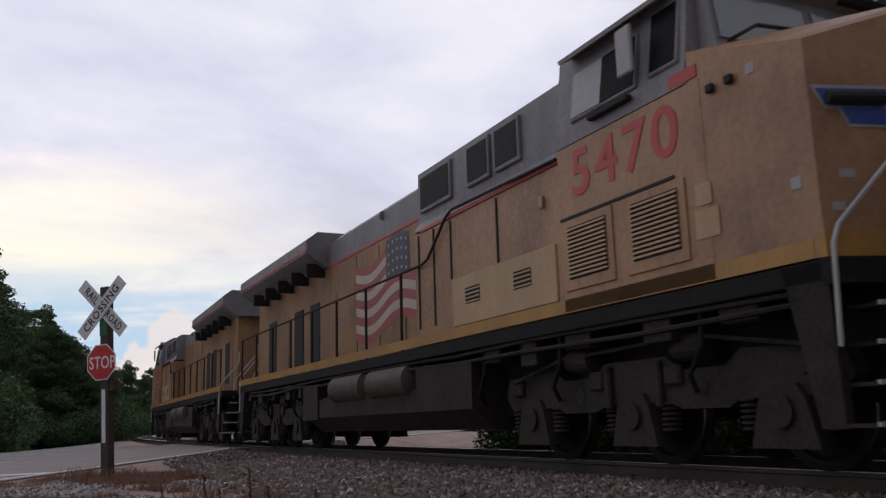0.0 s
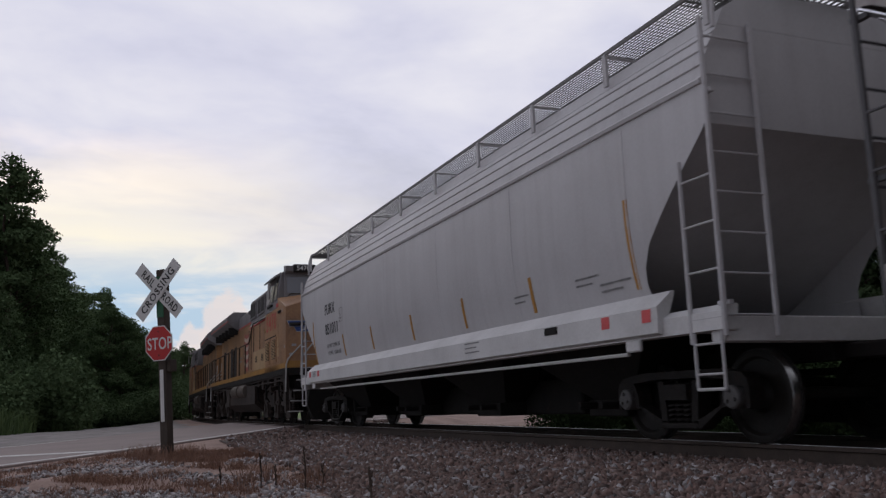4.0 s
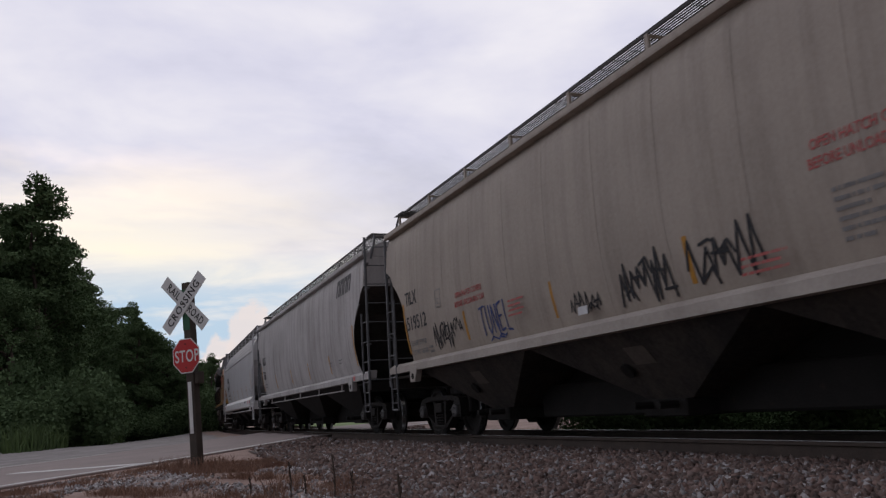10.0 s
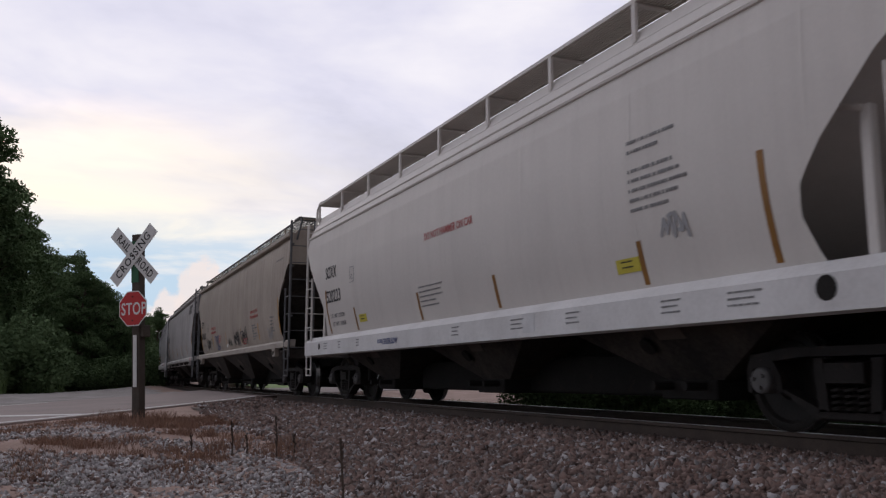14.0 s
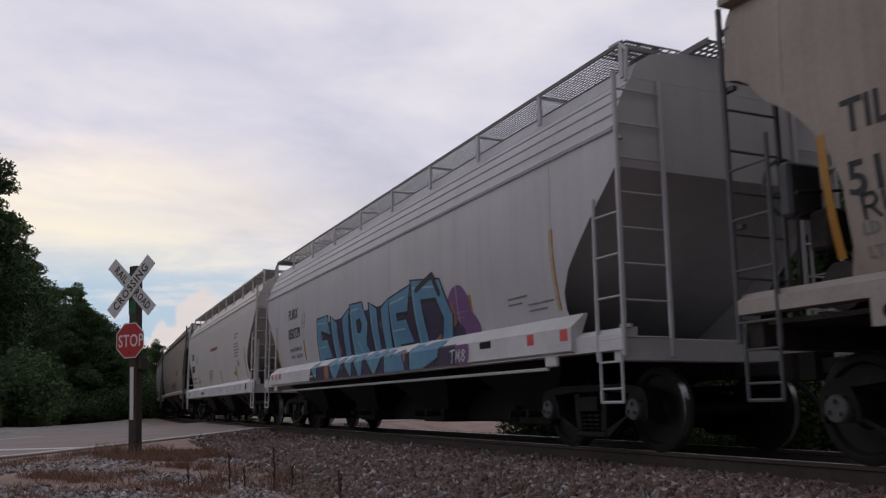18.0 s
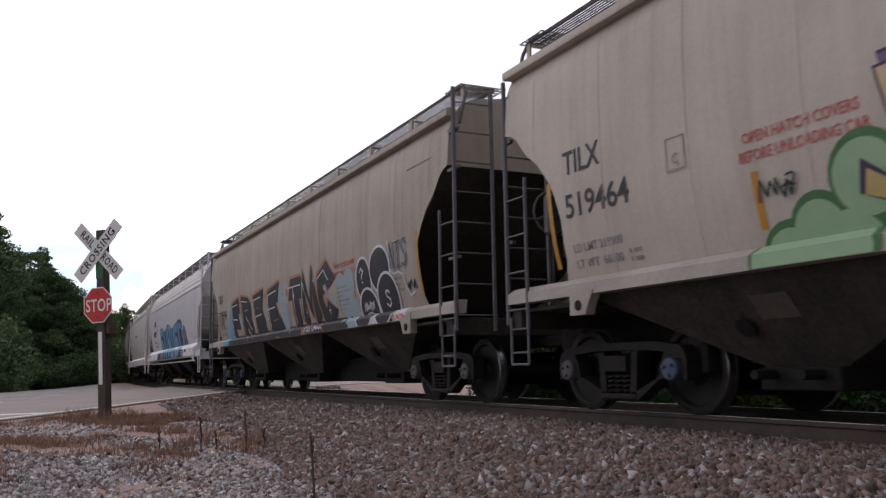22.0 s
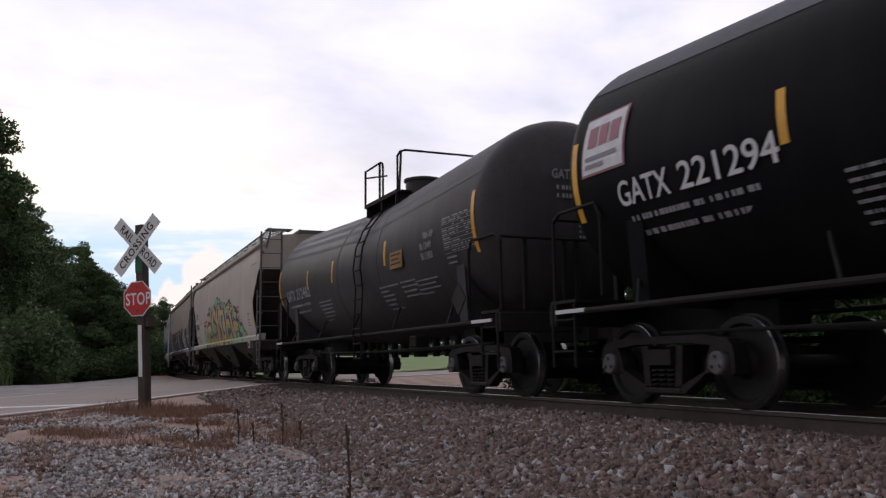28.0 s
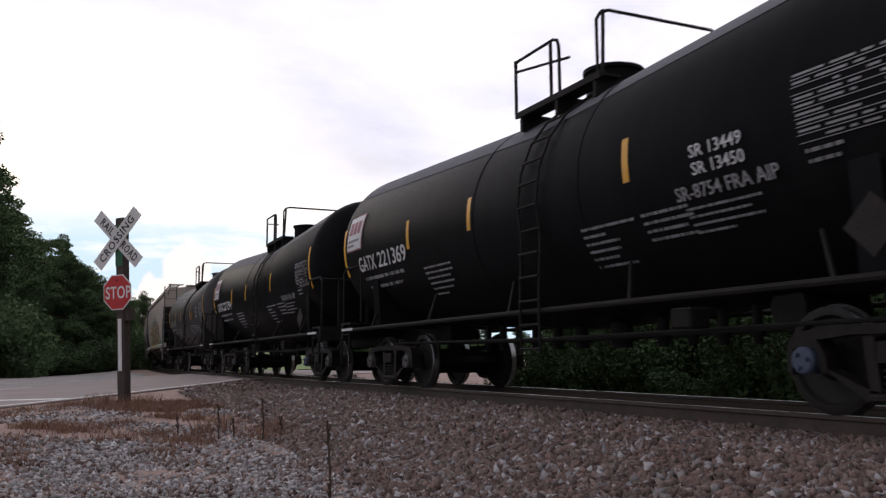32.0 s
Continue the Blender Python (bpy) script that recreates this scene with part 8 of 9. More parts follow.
        prism(b, [(-5.4, 1.18), (-5.15, 1.42), (-5.4, 1.66), (-5.65, 1.42)], "x", -1.56, -1.545)
        part("placard_diamond", b, M_TRUCK, car, "grey diamond placard holder")
        # number on the rear tank head
        lettering("GATX " + number, 0.20, W, car, Matrix.Translation((-0.54, -sp["hl"] - 0.02, 3.10)) @ pose(0, 0, 0, 90, 0, 0), "white number on the tank head", squeeze=0.75)
        b = B()
        for i in range(2):
            for p, q in dashes(0.9, 0.09):
                box(b, (-0.46 + p + q / 2, -sp["hl"] - 0.02, 2.97 - 0.12 * i), (q, 0.004, 0.06))
        for i, w in enumerate((0.5, 0.45, 0.22)):
            for p, q in dashes(w, 0.06):
                box(b, (-0.10 + p + q / 2, -sp["hl"] - 0.02, 2.42 - 0.08 * i), (q, 0.004, 0.035))
        part("head_stencil", b, W, car, "rows of small white stencilled writing")["kind"] = "stuff"
    return go


# ---- the train's make-up ----
TRAIN = []      # thing, its middle in metres along the line at 16 s, turned round or not
M0 = (130.75, 108.65, 86.35)
TRAIN.append((locomotive(22.1, "4816", "dirty yellow and grey diesel locomotive leading the train"), (M0[0] + M0[1]) / 2, True))
TRAIN.append((locomotive(22.3, "5470", "weathered yellow diesel locomotive with a flag on its hood"), (M0[1] + M0[2]) / 2, False))
JOINTS = (86.35, 68.25, 49.7, 31.2, 13.85, -4.2, -22.45, -41.15, -55.65, -70.6, -85.4)
F_STRIPS = ((7.0, 1.60, 0.98), (4.42, 1.60, 0.47), (2.37, 1.60, 0.46), (0.03, 1.60, 0.45), (-2.28, 1.60, 0.46), (-4.5, 1.60, 0.46), (-6.8, 1.60, 0.97))
T_STRIPS = ((7.36, 1.57, 0.96), (4.38, 1.57, 0.47), (1.33, 1.57, 0.48), (-1.57, 1.57, 0.48), (-4.42, 1.57, 0.47), (-7.25, 1.60, 0.96))
S_STRIPS = ((6.42, 1.42, 0.92), (4.63, 1.41, 0.44), (1.35, 1.41, 0.44), (-1.36, 1.41, 0.44), (-4.56, 1.41, 0.44), (-6.33, 1.42, 0.94))
K_STRIPS = (
    ((6.30, 2.07, 0.92), (3.42, 2.28, 0.46), (1.34, 2.26, 0.48), (-2.05, 2.27, 0.46), (-5.80, 2.07, 0.90)),
    ((6.18, 2.07, 0.92), (3.02, 2.24, 0.47), (0.93, 2.23, 0.47), (-2.18, 2.27, 0.47), (-5.88, 2.07, 0.93)),
    ((6.53, 2.09, 0.92), (3.33, 2.27, 0.47), (1.10, 2.27, 0.47), (-2.50, 2.27, 0.46), (-5.90, 2.07, 0.92)),
)
SPECS = (
    dict(kind="furx", side=P_WHITE, sill=P_SILL, strips=F_STRIPS, seams=6, bays=4, marks=marks_furx("851011"), label="white covered hopper car with a ribbed roof band"),
    dict(kind="plain", side=P_GREY, sill=P_GREY, strips=T_STRIPS, seams=14, marks=marks_gacx, E=8.42, offset=-0.08, pipe=True, under=M_FRAME, label="streaked grey covered hopper car with rust marks"),
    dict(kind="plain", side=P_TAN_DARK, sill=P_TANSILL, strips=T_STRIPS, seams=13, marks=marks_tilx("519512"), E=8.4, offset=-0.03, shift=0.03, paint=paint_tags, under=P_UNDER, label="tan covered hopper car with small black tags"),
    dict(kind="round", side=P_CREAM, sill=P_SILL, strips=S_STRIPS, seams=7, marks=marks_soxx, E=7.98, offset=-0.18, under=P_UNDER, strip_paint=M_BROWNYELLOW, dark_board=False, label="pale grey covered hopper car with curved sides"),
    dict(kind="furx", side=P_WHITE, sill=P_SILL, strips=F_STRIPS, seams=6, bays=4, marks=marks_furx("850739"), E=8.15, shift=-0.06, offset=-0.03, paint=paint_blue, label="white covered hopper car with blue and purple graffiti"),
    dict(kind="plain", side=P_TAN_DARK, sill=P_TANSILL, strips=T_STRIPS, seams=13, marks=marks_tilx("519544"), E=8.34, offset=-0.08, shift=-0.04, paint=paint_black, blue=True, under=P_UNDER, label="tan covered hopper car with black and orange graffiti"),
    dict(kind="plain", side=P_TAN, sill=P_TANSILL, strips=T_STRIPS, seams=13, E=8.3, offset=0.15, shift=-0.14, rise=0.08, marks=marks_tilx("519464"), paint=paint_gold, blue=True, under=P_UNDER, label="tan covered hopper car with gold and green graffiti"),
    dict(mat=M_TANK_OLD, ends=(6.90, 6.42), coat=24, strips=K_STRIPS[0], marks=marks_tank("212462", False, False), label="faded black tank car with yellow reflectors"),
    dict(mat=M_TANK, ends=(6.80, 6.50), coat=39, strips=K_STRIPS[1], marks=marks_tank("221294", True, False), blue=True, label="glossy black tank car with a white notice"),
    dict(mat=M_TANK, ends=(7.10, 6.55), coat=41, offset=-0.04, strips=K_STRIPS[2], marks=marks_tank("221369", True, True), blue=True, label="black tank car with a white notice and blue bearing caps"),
)
for i, sp in enumerate(SPECS):
    sp["L"] = JOINTS[i] - JOINTS[i + 1]
    TRAIN.append((hopper(sp) if "kind" in sp else tank_car(sp), (JOINTS[i] + JOINTS[i + 1]) / 2 + sp.get("offset", 0.0), False))


# ---- how the train runs ----
def motions():
    times = [0.5 * k for k in range(65)]
    for car, s0, turned in TRAIN:
        rows = []
        for t in times:
            s = s0 + S(t)
            xa, ya, _ = on_line(s + 5.5)
            xb, yb, _ = on_line(s - 5.5)
            h = math.degrees(math.atan2(xa - xb, ya - yb))
            rows.append((t, pose((xa + xb) / 2, (ya + yb) / 2, 0, 0, 0, -h + (180 if turned else 0))))
        walk(car, rows)
    back = {car for car, _, turned in TRAIN if turned}
    for ws, r in WHEELS:
        home = Vector(ws.location)
        sign = 1 if ws.parent in back else -1
        rows = []
        for k in range(321):
            t = k / 10
            rows.append((t, pose(*home, sign * math.degrees(S(t) / r) % 360, 0, 0)))
        walk(ws, rows)


# ---- plants ----
def leaf_mesh(name, blobs, leaves, size, mat, seed, flat=0.75):
    """Leaves strewn over and inside the blobs (centre, radii)."""
    rng = np.random.default_rng(seed)
    vol = np.array([b[1][0] * b[1][1] * b[1][2] for b in blobs]) ** 0.75
    idx = rng.choice(len(blobs), size=leaves, p=vol / vol.sum())
    c = np.array([b[0] for b in blobs])[idx]
    r = np.array([b[1] for b in blobs])[idx]
    d = rng.normal(size=(leaves, 3))
    d /= np.linalg.norm(d, axis=1)[:, None]
    rad = rng.uniform(0.25, 1.0, leaves) ** 0.45 * rng.uniform(0.85, 1.15, leaves)
    p = c + d * r * rad[:, None]
    a = rng.normal(size=(leaves, 3))
    a[:, 2] *= flat
    a /= np.linalg.norm(a, axis=1)[:, None]
    b = np.cross(a, rng.normal(size=(leaves, 3)))
    b /= np.linalg.norm(b, axis=1)[:, None]
    s = size * rng.uniform(0.55, 1.3, leaves)[:, None]
    v = np.stack([p - a * s, p + b * s * 0.55, p + a * s, p - b * s * 0.55], 1).reshape(-1, 3)
    f = np.arange(leaves * 4).reshape(-1, 4)
    me = bpy.data.meshes.new(name)
    me.from_pydata(v.tolist(), [], f.tolist())
    me.materials.append(mat)
    return me


def tree_meshes(kind, h, seed):
    rng = random.Random(seed)
    b = B()
    top = h * 0.86
    pts = [(0.25 * math.sin(k * 1.3 + seed), 0.25 * math.cos(k * 0.9 + seed), top * k / 7) for k in range(8)]
    for k in range(7):
        rod(b, pts[k], pts[k + 1], 0.24 * (1 - k / 8) + 0.03, 8, 0.24 * (1 - (k + 1) / 8) + 0.03, caps=False)
    blobs = []
    n = 19 if kind == "pine" else 34
    for k in range(n):
        u = (k + 0.5) / n
        z0 = h * ((0.34 + 0.62 * u) if kind == "pine" else (0.14 + 0.80 * u))
        reach = (h * 0.20 * (1 - 0.72 * u) if kind == "pine" else h * 0.25 * math.sin(math.pi * min(0.18 + 0.80 * u, 0.97)) ** 0.8) * rng.uniform(0.4, 1.3)
        a = rng.uniform(0, 2 * math.pi)
        e = Vector((reach * math.cos(a), reach * math.sin(a), z0 + reach * 0.25))
        rod(b, (0, 0, z0 - reach * 0.2), e, 0.07, 5, 0.02, caps=False)
        q = h * (0.048 if kind == "pine" else 0.060) * rng.uniform(0.6, 1.3)
        blobs.append((tuple(e), (q * 1.25, q * 1.25, q * 0.72) if kind == "broad" else (q * 1.8, q * 1.8, q * 0.6)))
        blobs.append((tuple(e * 0.55 + Vector((0, 0, z0 * 0.45))), (q * 1.1, q * 1.1, q * 0.7)))
    blobs.append(((0, 0, h * 0.97), (h * 0.05, h * 0.05, h * 0.06)))
    wood = make_mesh("trunk", b, M_BARK, True)
    return wood, leaf_mesh("crown", blobs, 18000 if kind == "pine" else 26000, h * 0.0085, M_LEAF, seed)


def build_trees():
    protos = []
    for i, (kind, h) in enumerate((("broad", 15.0), ("broad", 12.5), ("pine", 18.0), ("broad", 16.5), ("pine", 16.0), ("broad", 10.0))):
        wood, crown = tree_meshes(kind, h, 70 + i)
        t = thing("tree", "tall dark green pine at the wood's edge" if kind == "pine" else "dense dark green broadleaf tree at the wood's edge", "tree", "trees of the wood's edge")
        part("trunk", wood, None, t)
        part("crown", crown, None, t)
        protos.append((t, h))
    rng = random.Random(12)
    spots = []
    for row, (off, step) in enumerate(((14.5, 6.5), (20.0, 8.0), (27.0, 10.0))):
        y = 60.0 + 3 * row
        while y < 380:
            x = line_x(y) - off - rng.uniform(-1.5, 1.5) - (y - 60) * 0.02
            spots.append((x, y, rng.uniform(0.85, 1.15), None))
            y += step * rng.uniform(0.75, 1.3) * (1 + (y - 60) / 160)
    # the high trees that stand out at the near end
    spots += [(-5.1, 64.0, 1.02, 2), (-8.4, 62.0, 1.05, 4), (-7.0, 70.0, 1.05, 3), (-13, 60, 1.0, 0), (-16, 66, 1.1, 3), (-20, 60, 1.0, 0), (-26, 64, 1.0, 3)]
    # a far belt of trees beyond the field on the other side
    for k in range(46):
        a = radians(9.0 + 1.5 * k)
        d = rng.uniform(190, 230)
        spots.append((d * math.sin(a) + 20, d * math.cos(a), rng.uniform(0.5, 0.8), None))
    # lower trees where the wood's edge falls towards the line
    for a, k in ((2.2, 0.95), (3.1, 0.80), (3.9, 0.62), (1.4, 1.05)):
        spots.append((82 * math.sin(radians(a)), 82 * math.cos(radians(a)), k, 5))
    # trees that close the line of sight along the rails
    for k in range(12):
        a = radians(3.6 + 0.35 * k)
        d = 170 + 12 * k
        spots.append((d * math.sin(a), d * math.cos(a), rng.uniform(0.7, 0.9), 0))
    # a low wood behind the bushes beyond the rails
    for k in range(22):
        y = -14 + 1.9 * k + rng.uniform(-0.6, 0.6)
        for x in (18.5 + rng.uniform(-1, 1), 23.5 + rng.uniform(-1, 1)):
            if road_uv(x, y)[1] < -3.0:
                spots.append((x, y, rng.uniform(0.85, 0.97), 5))
    used = set()
    for x, y, k, which in spots:
        i = which if which is not None else rng.choice((0, 1, 0, 3, 4, 5, 1))
        t, h = protos[i]
        m = pose(x, y, base_height(x, y) - 0.15, 0, 0, rng.uniform(0, 360))
        if i not in used:
            used.add(i)
            t.matrix_basis = m
            t.scale = (k, k, k)
        else:
            o = copy_thing(t, m)
            o.scale = (k * rng.uniform(0.95, 1.1), k * rng.uniform(0.95, 1.1), k)


def bush(name, label, w, h, n, size, mat, seed):
    rng = random.Random(seed)
    blobs = [((rng.uniform(-w, w), rng.uniform(-w, w), h * rng.uniform(0.2, 0.75)), (w * 0.45, w * 0.45, h * 0.3)) for _ in range(9)]
    t = thing(name, label, "bush", name + " group")
    part("foliage", leaf_mesh("foliage", blobs, n, size, mat, seed), None, t)
    b = B()
    for k in range(7):
        e = blobs[k][0]
        tube(b, [(e[0] * 0.2, e[1] * 0.2, -0.05), (e[0] * 0.6, e[1] * 0.6, e[2] * 0.6), e], 0.012, 5)
    part("stem", b, M_BARK, t)
    return t


def build_bushes():
    rng = random.Random(3)
    near = [bush("trackside_bush", "leafy green bush beside the track", 0.9, 1.5, 5200, 0.046, M_BUSH, 5), bush("trackside_bush", "low leafy green weeds beside the track", 0.8, 0.9, 4200, 0.042, M_BUSH, 6)]
    used = [False, False]
    for k in range(24):
        y = 4.0 + 15 * k / 24 + rng.uniform(-0.5, 0.5)
        x = line_x(y) + rng.uniform(3.6, 4.6) + (0.8 if y > 20 else 0.0)
        if road_uv(x, y)[1] > -1.5:
            continue
        i = 0 if rng.random() < 0.55 else 1
        s = rng.uniform(0.7, 1.15)
        m = pose(x, y, base_height(x, y) - 0.05, 0, 0, rng.uniform(0, 360))
        if used[i]:
            o = copy_thing(near[i], m)
        else:
            o, used[i] = near[i], True
            o.matrix_basis = m
        o.scale = (s, s, s)
        if y < 19:
            x += rng.uniform(1.5, 2.5)
            o = copy_thing(near[0], pose(x, y + 0.4, base_height(x, y), 0, 0, rng.uniform(0, 360)))
            o.scale = (1.3, 1.3, 1.6)
    under = bush("undergrowth_bush", "dark green undergrowth at the foot of the wood", 2.2, 3.4, 6000, 0.11, M_LEAF, 8)
    first = True
    for k in range(60):
        y = 52 + 170 * (k / 60) ** 1.5
        x = line_x(y) - 10.5 - rng.uniform(0, 2.5) - (y - 60) * 0.02 if k < 46 else -8 - 4 * (k - 45)
        if k >= 46:
            y = 57 + rng.uniform(-2, 2)
        m = pose(x, y, base_height(x, y) - 0.1, 0, 0, rng.uniform(0, 360))
        if first:
            o, first = under, False
            o.matrix_basis = m
        else:
            o = copy_thing(under, m)
        s = rng.uniform(0.8, 1.3)
        o.scale = (s, s, s * rng.uniform(0.7, 1.2))
    # undergrowth that hides the trunks towards the line
    for k in range(16):
        a = radians(0.2 + 0.36 * k)
        d = 74 + 6 * (k % 3)
        x, y = d * math.sin(a), d * math.cos(a)
        o = copy_thing(under, pose(x, y, base_height(x, y) - 0.1, 0, 0, rng.uniform(0, 360)))
        o.scale = (0.9, 0.9, rng.uniform(0.6, 0.9))
    # hedges that close the distance
    for k in range(60):
        if k >= 52:
            a = radians(3.8 + 0.4 * (k - 52))
            x, y = 150 * math.sin(a), 150 * math.cos(a)
        elif k < 20:
            y = 215 + 9.0 * k
            x = line_x(y) - rng.uniform(8, 14)
        else:
            a = radians(8.0 + 1.5 * (k - 20))
            d = rng.uniform(180, 195)
            x, y = d * math.sin(a) + 20, d * math.cos(a)
        o = copy_thing(under, pose(x, y, base_height(x, y) - 0.1, 0, 0, rng.uniform(0, 360)))
        s = rng.uniform(1.6, 2.2)
        o.scale = (s, s, s)


def blades(name, label, spots, mat, count, height, width, seed, category="weeds"):
    """Thin upright blades round each spot, as one sheet of growth."""
    rng = np.random.default_rng(seed)
    v, f = [], []
    for x, y, r in spots:
        for _ in range(count):
            a, d = rng.uniform(0, 6.283), r * rng.uniform(0, 1) ** 0.7
            px, py = x + d * math.cos(a), y + d * math.sin(a)
            pz = base_height(px, py) - 0.02
            h = height * rng.uniform(0.4, 1.2)
            lx, ly = rng.normal(0, 0.35, 2) * h
            w = width * rng.uniform(0.6, 1.4)
            t = rng.uniform(0, 3.14)
            wx, wy = w * math.cos(t), w * math.sin(t)
            k = len(v)
            v += [(px - wx, py - wy, pz), (px + wx, py + wy, pz), (px + lx * 0.4 + wx * 0.6, py + ly * 0.4 + wy * 0.6, pz + h * 0.6), (px + lx * 0.4 - wx * 0.6, py + ly * 0.4 - wy * 0.6, pz + h * 0.6), (px + lx, py + ly, pz + h)]
            f += [(k, k + 1, k + 2, k + 3), (k + 3, k + 2, k + 4)]
    me = bpy.data.meshes.new(name)
    me.from_pydata(v, [], f)
    me.materials.append(mat)
    tagged(new(name, me), label, category, kind="stuff")


def build_weeds():
    rng = random.Random(4)
    spots = []
    for _ in range(420):
        x, y = rng.uniform(-3.2, 3.0), rng.uniform(7.2, 16.2)
        if road_uv(x, y)[1] > -0.7 or line_x(y) - x < 3.6 or noise.noise((x * 0.8, y * 0.8, 3)) > rng.uniform(-0.25, 0.25) - 0.22 * (1 - smooth(8.5, 11.5, y)):
            continue
        spots.append((x, y, rng.uniform(0.12, 0.42)))
    for k in range(14):
        a = rng.uniform(0, 6.28)
        spots.append((1.3 + 0.5 * math.cos(a), 15.3 + 0.5 * math.sin(a), 0.3))
    blades("dry_weeds", "reddish brown dry weeds on the gravel verge", spots, M_DRY, 150, 0.10, 0.005, 2)
    spots = [(1.25 + 0.45 * math.cos(k), 15.2 + 0.45 * math.sin(k), 0.25) for k in range(12)] + [(2.2 + 0.5 * math.cos(k * 1.7), 10.6 + 0.5 * math.sin(k * 1.7), 0.2) for k in range(6)]
    blades("weed_tufts", "reddish brown weed tufts round the sign post", spots, M_DRY, 60, 0.22, 0.005, 12)
    spots = [(rng.uniform(-3, 0.5), rng.uniform(7.5, 11), 0.25) for _ in range(16)]
    blades("sparse_grass", "sparse short green grass on the verge", spots, M_GRASS, 25, 0.08, 0.004, 5, "grass")
    # long grass along the foot of the wood and beyond the rails
    spots = [(line_x(y) - rng.uniform(8.5, 12.5) - (y - 55) * 0.03, y, 1.2) for y in [46 + 1.1 * k for k in range(90)]]
    blades("verge_grass", "long green grass along the foot of the wood", spots, M_GRASS, 150, 1.3, 0.03, 6, "grass")
    spots = []
    for k in range(140):
        y = rng.uniform(4, 26)
        x = line_x(y) + rng.uniform(2.9, 6.0)
        if road_uv(x, y)[1] < -0.8:
            spots.append((x, y, 0.5))
    blades("trackside_grass", "green grass and weeds beyond the rails", spots, M_GRASS, 60, 0.24, 0.012, 7, "grass")
    for x, y, h in ((1.92, 10.3, 0.42), (2.35, 9.95, 0.50), (1.75, 5.55, 0.75), (2.15, 10.6, 0.22), (1.55, 10.9, 0.2), (2.62, 10.2, 0.25)):
        b = B()
        z = base_height(x, y)
        tube(b, [(x, y, z - 0.05), (x + 0.01, y, z + h * 0.5), (x - 0.015, y + 0.01, z + h)], 0.008, 5)
        for k in range(9):
            zz = z + h * (0.35 + 0.07 * k)
            rod(b, (x, y, zz), (x + rng.uniform(-0.03, 0.03), y + rng.uniform(-0.03, 0.03), zz + 0.04), 0.006, 4)
        tagged(part("dead_stalk", b, M_BARK), "dark dead weed stalk standing in the gravel", "plant", "dead stalks")


# ---- ballast ----
def stones(name, pts, sizes, mat, seed):
    """One mesh of many broken stones."""
    rng = np.random.default_rng(seed)
    base = np.array([(1, 0, 0), (-1, 0, 0), (0, 1, 0), (0, -1, 0), (0, 0, 1), (0, 0, -1)]) * 1.25
    fc = np.array([(0, 2, 4), (2, 1, 4), (1, 3, 4), (3, 0, 4), (2, 0, 5), (1, 2, 5), (3, 1, 5), (0, 3, 5)])
    n = len(pts)
    pts, sizes = np.array(pts), np.array(sizes)
    v = (base[None] + rng.uniform(-0.5, 0.5, (n, 6, 3))) * rng.uniform(0.55, 1.35, (n, 1, 3))
    q = rng.normal(size=(n, 4))
    q /= np.linalg.norm(q, axis=1)[:, None]
    w, x, y, z = q.T
    R = np.stack([np.stack([1 - 2 * (y * y + z * z), 2 * (x * y - z * w), 2 * (x * z + y * w)], -1), np.stack([2 * (x * y + z * w), 1 - 2 * (x * x + z * z), 2 * (y * z - x * w)], -1), np.stack([2 * (x * z - y * w), 2 * (y * z + x * w), 1 - 2 * (x * x + y * y)], -1)], -2)
    v = np.einsum("nij,nkj->nki", R, v) * sizes[:, None, None] + pts[:, None, :]
    f = (fc[None] + 6 * np.arange(n)[:, None, None]).reshape(-1, 3)
    me = bpy.data.meshes.new(name)
    me.vertices.add(n * 6)
    me.vertices.foreach_set("co", v.reshape(-1))
    me.loops.add(len(f) * 3)
    me.loops.foreach_set("vertex_index", f.reshape(-1))
    me.polygons.add(len(f))
    me.polygons.foreach_set("loop_start", np.arange(0, len(f) * 3, 3))
    me.update(calc_edges=True)
    mats = mat if isinstance(mat, tuple) else (mat,)
    for m in mats:
        me.materials.append(m)
    if len(mats) > 1:
        me.polygons.foreach_set("material_index", np.repeat(rng.integers(0, len(mats), n), 8))
    return me


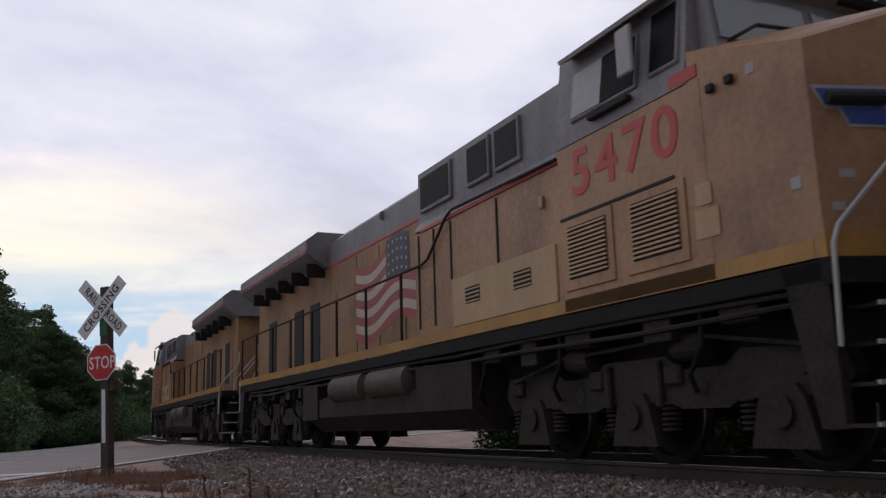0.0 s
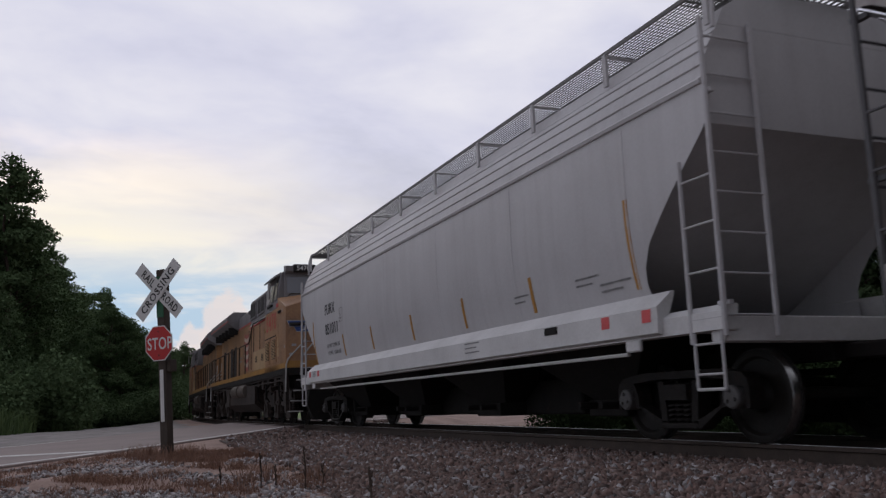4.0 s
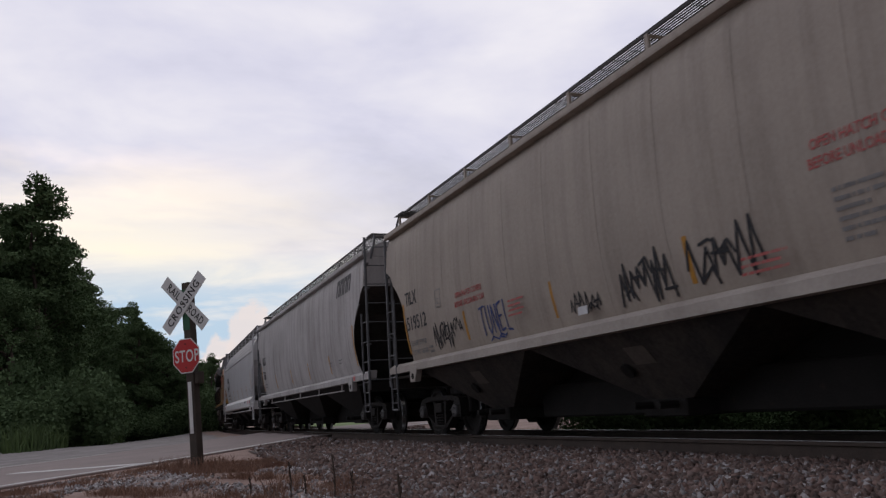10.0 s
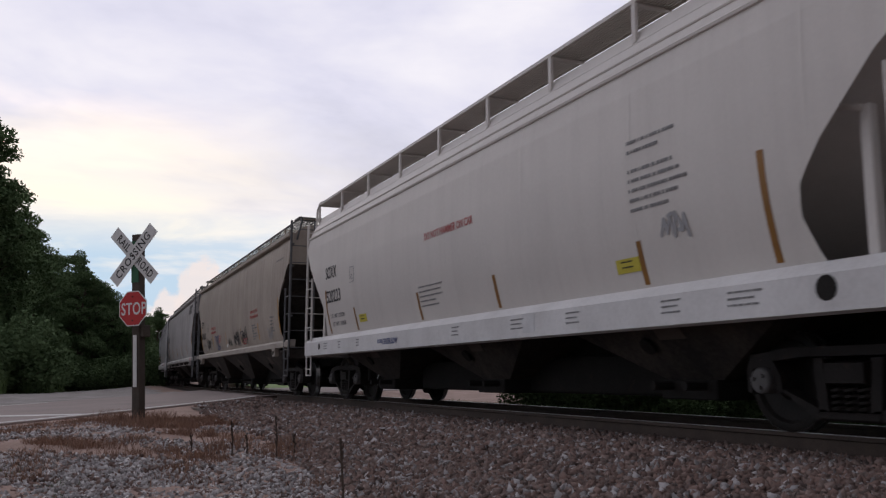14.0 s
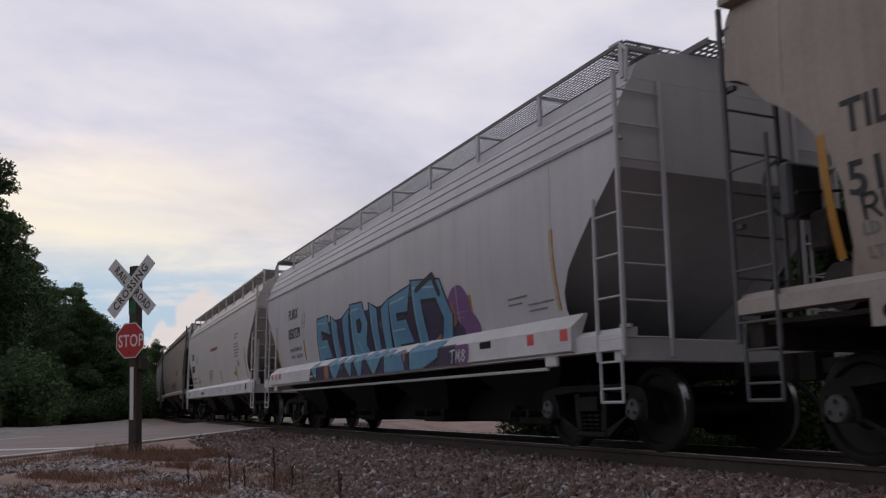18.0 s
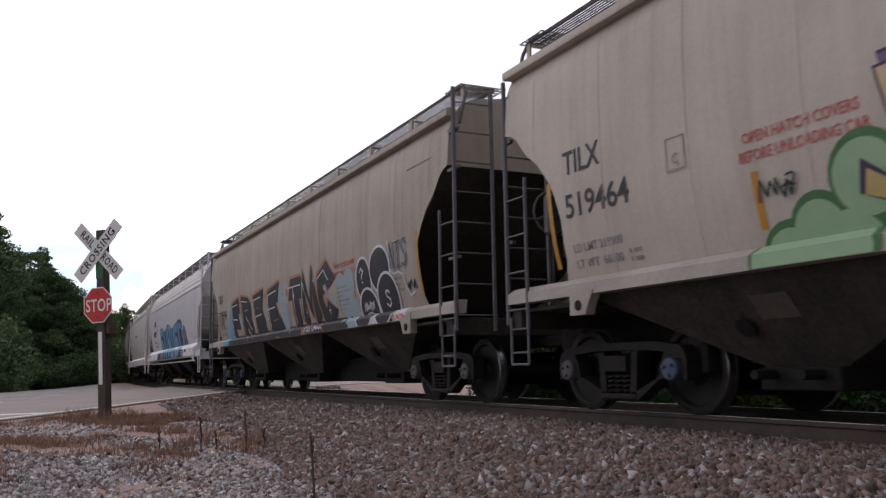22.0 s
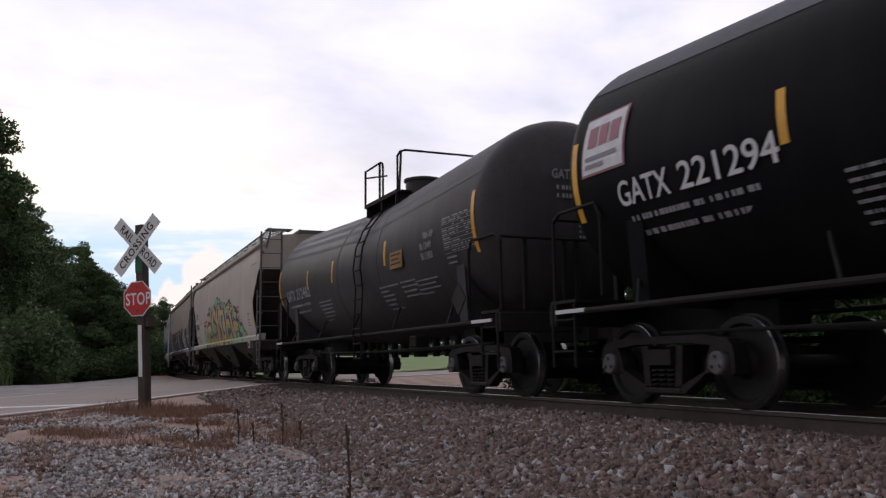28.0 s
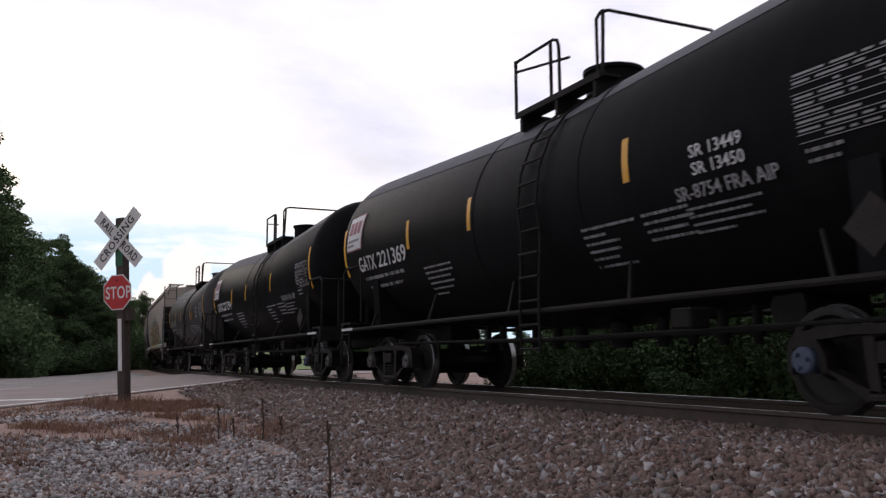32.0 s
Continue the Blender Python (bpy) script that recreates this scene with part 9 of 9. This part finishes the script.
def build_ballast():
    rng = random.Random(8)
    bed = thing("ballast", "bed of broken reddish grey ballast stones along the rails", "ballast", kind="structure")
    # a dark sheet under the stones paints in the shade of their gaps
    bm = B()
    ys = [2.0 + 0.5 * k for k in range(66)]
    us = [-3.2 + 0.35 * k for k in range(22)]
    rows = []
    for y in ys:
        rows.append([bm.verts.new((line_x(y) - u, y, base_height(line_x(y) - u, y) + 0.012)) if road_uv(line_x(y) - u, y)[1] < -0.5 else None for u in us])
    for a, b in zip(rows, rows[1:]):
        for k in range(len(us) - 1):
            q = (a[k], b[k], b[k + 1], a[k + 1])
            if None not in q:
                bm.faces.new(q)
    bmesh.ops.recalc_face_normals(bm, faces=bm.faces)
    part("fines_bed", bm, M_BED, bed, "dark sheet painted for the shade between ballast stones")
    pts, size = [], []
    picked = []
    def lay(count, u0, u1, y0, y1, s0, s1, side=1):
        for _ in range(count):
            y = y0 + (y1 - y0) * rng.random()
            u = u0 + (u1 - u0) * rng.random()
            x = line_x(y) - side * u
            b = road_uv(x, y)[1]
            if b > -0.6 and y > 8 and b < ROAD_WIDTH + 0.5:
                continue
            s = rng.uniform(s0, s1)
            z = base_height(x, y) + s * rng.uniform(0.15, 0.9)
            if u < 1.45:
                z = -0.185 + s * rng.uniform(-0.2, 0.5)
            if 5.0 < y < 7.2 and 3.5 < u < 4.3 and len(picked) < 300:
                picked.append((x, y, z, s))
            else:
                pts.append((x, y, z))
                size.append(s)
    lay(3500, 0.85, 4.5, 2.2, 3.6, 0.015, 0.036)
    lay(30000, 0.85, 4.4, 3.6, 10.0, 0.015, 0.036)
    lay(22000, 0.85, 4.2, 10.0, 18.0, 0.017, 0.040)
    lay(9000, 0.85, 4.0, 18.0, 34.0, 0.022, 0.048)
    lay(7000, 0.80, 1.7, 3.2, 17.0, 0.016, 0.038)
    lay(3500, 0.0, 0.68, 3.0, 26.0, 0.025, 0.045)
    lay(5000, 0.9, 3.2, 3.0, 34.0, 0.025, 0.045, -1)
    part("loose_stones", stones("loose_stones", pts, size, (M_STONE, M_STONE, M_STONE, M_STONE_R, M_STONE_R, M_STONE_R, M_STONE_G), 1), None, bed)["kind"] = "stuff"
    kinds = [stones("stone", [(0, 0, 0)], [1.0], M_STONE1, 20 + k) for k in range(6)]
    for k, (x, y, z, s) in enumerate(picked):
        o = part("stone", kinds[k % 6], None, bed)
        o.matrix_basis = pose(x, y, z, rng.uniform(0, 360), rng.uniform(0, 360), 0) @ Matrix.Scale(s, 4)
    # finer pale gravel on the verge
    pts, size = [], []
    for _ in range(88000):
        y = 4.5 + 11.0 * rng.random() ** 1.35
        x = -4.0 + 7.6 * rng.random()
        if line_x(y) - x < 3.35 + 0.3 * rng.random() or road_uv(x, y)[1] > -0.5:
            continue
        if noise.noise((x * 0.8, y * 0.8, 3)) < rng.uniform(-0.50, 0.36) - 0.28 * (1 - smooth(5.5, 9.0, y)) + 0.40 * smooth(9.0, 12.5, y):
            continue
        s = rng.uniform(0.008, 0.028)
        pts.append((x, y, base_height(x, y) + s * 0.3))
        size.append(s)
    tagged(part("verge_gravel", stones("verge_gravel", pts, size, (M_GRAVEL, M_STONE_G, M_STONE_G, M_STONE_R), 2), None), "fine pale grey gravel strewn over the verge", "gravel", kind="stuff")


# dark brown standing in for shade in the gaps between stones
M_BED = surface("stone_gap_shade", (0.12, 0.09, 0.075), (0.05, 0.04, 0.035), rough=0.95, scale=3.0, grain=40.0, amount=0.7, bump=0.6, coords="World")
M_STONE1 = surface("single_ballast_stone", (0.34, 0.25, 0.21), (0.09, 0.066, 0.056), rough=0.95, scale=3.0, grain=20.0, amount=0.3, bump=0.5, per_object=0.8)
M_GRAVEL = surface("pale_gravel", (0.68, 0.65, 0.64), (0.30, 0.275, 0.265), rough=0.95, scale=9.0, grain=60.0, amount=0.3, bump=0.4, per_island=0.8, coords="World")
build_ground()
build_field()
build_drive()
build_shoulder()
build_road()
build_track()
build_sign()
build_trees()
build_bushes()
build_weeds()
build_ballast()


motions()
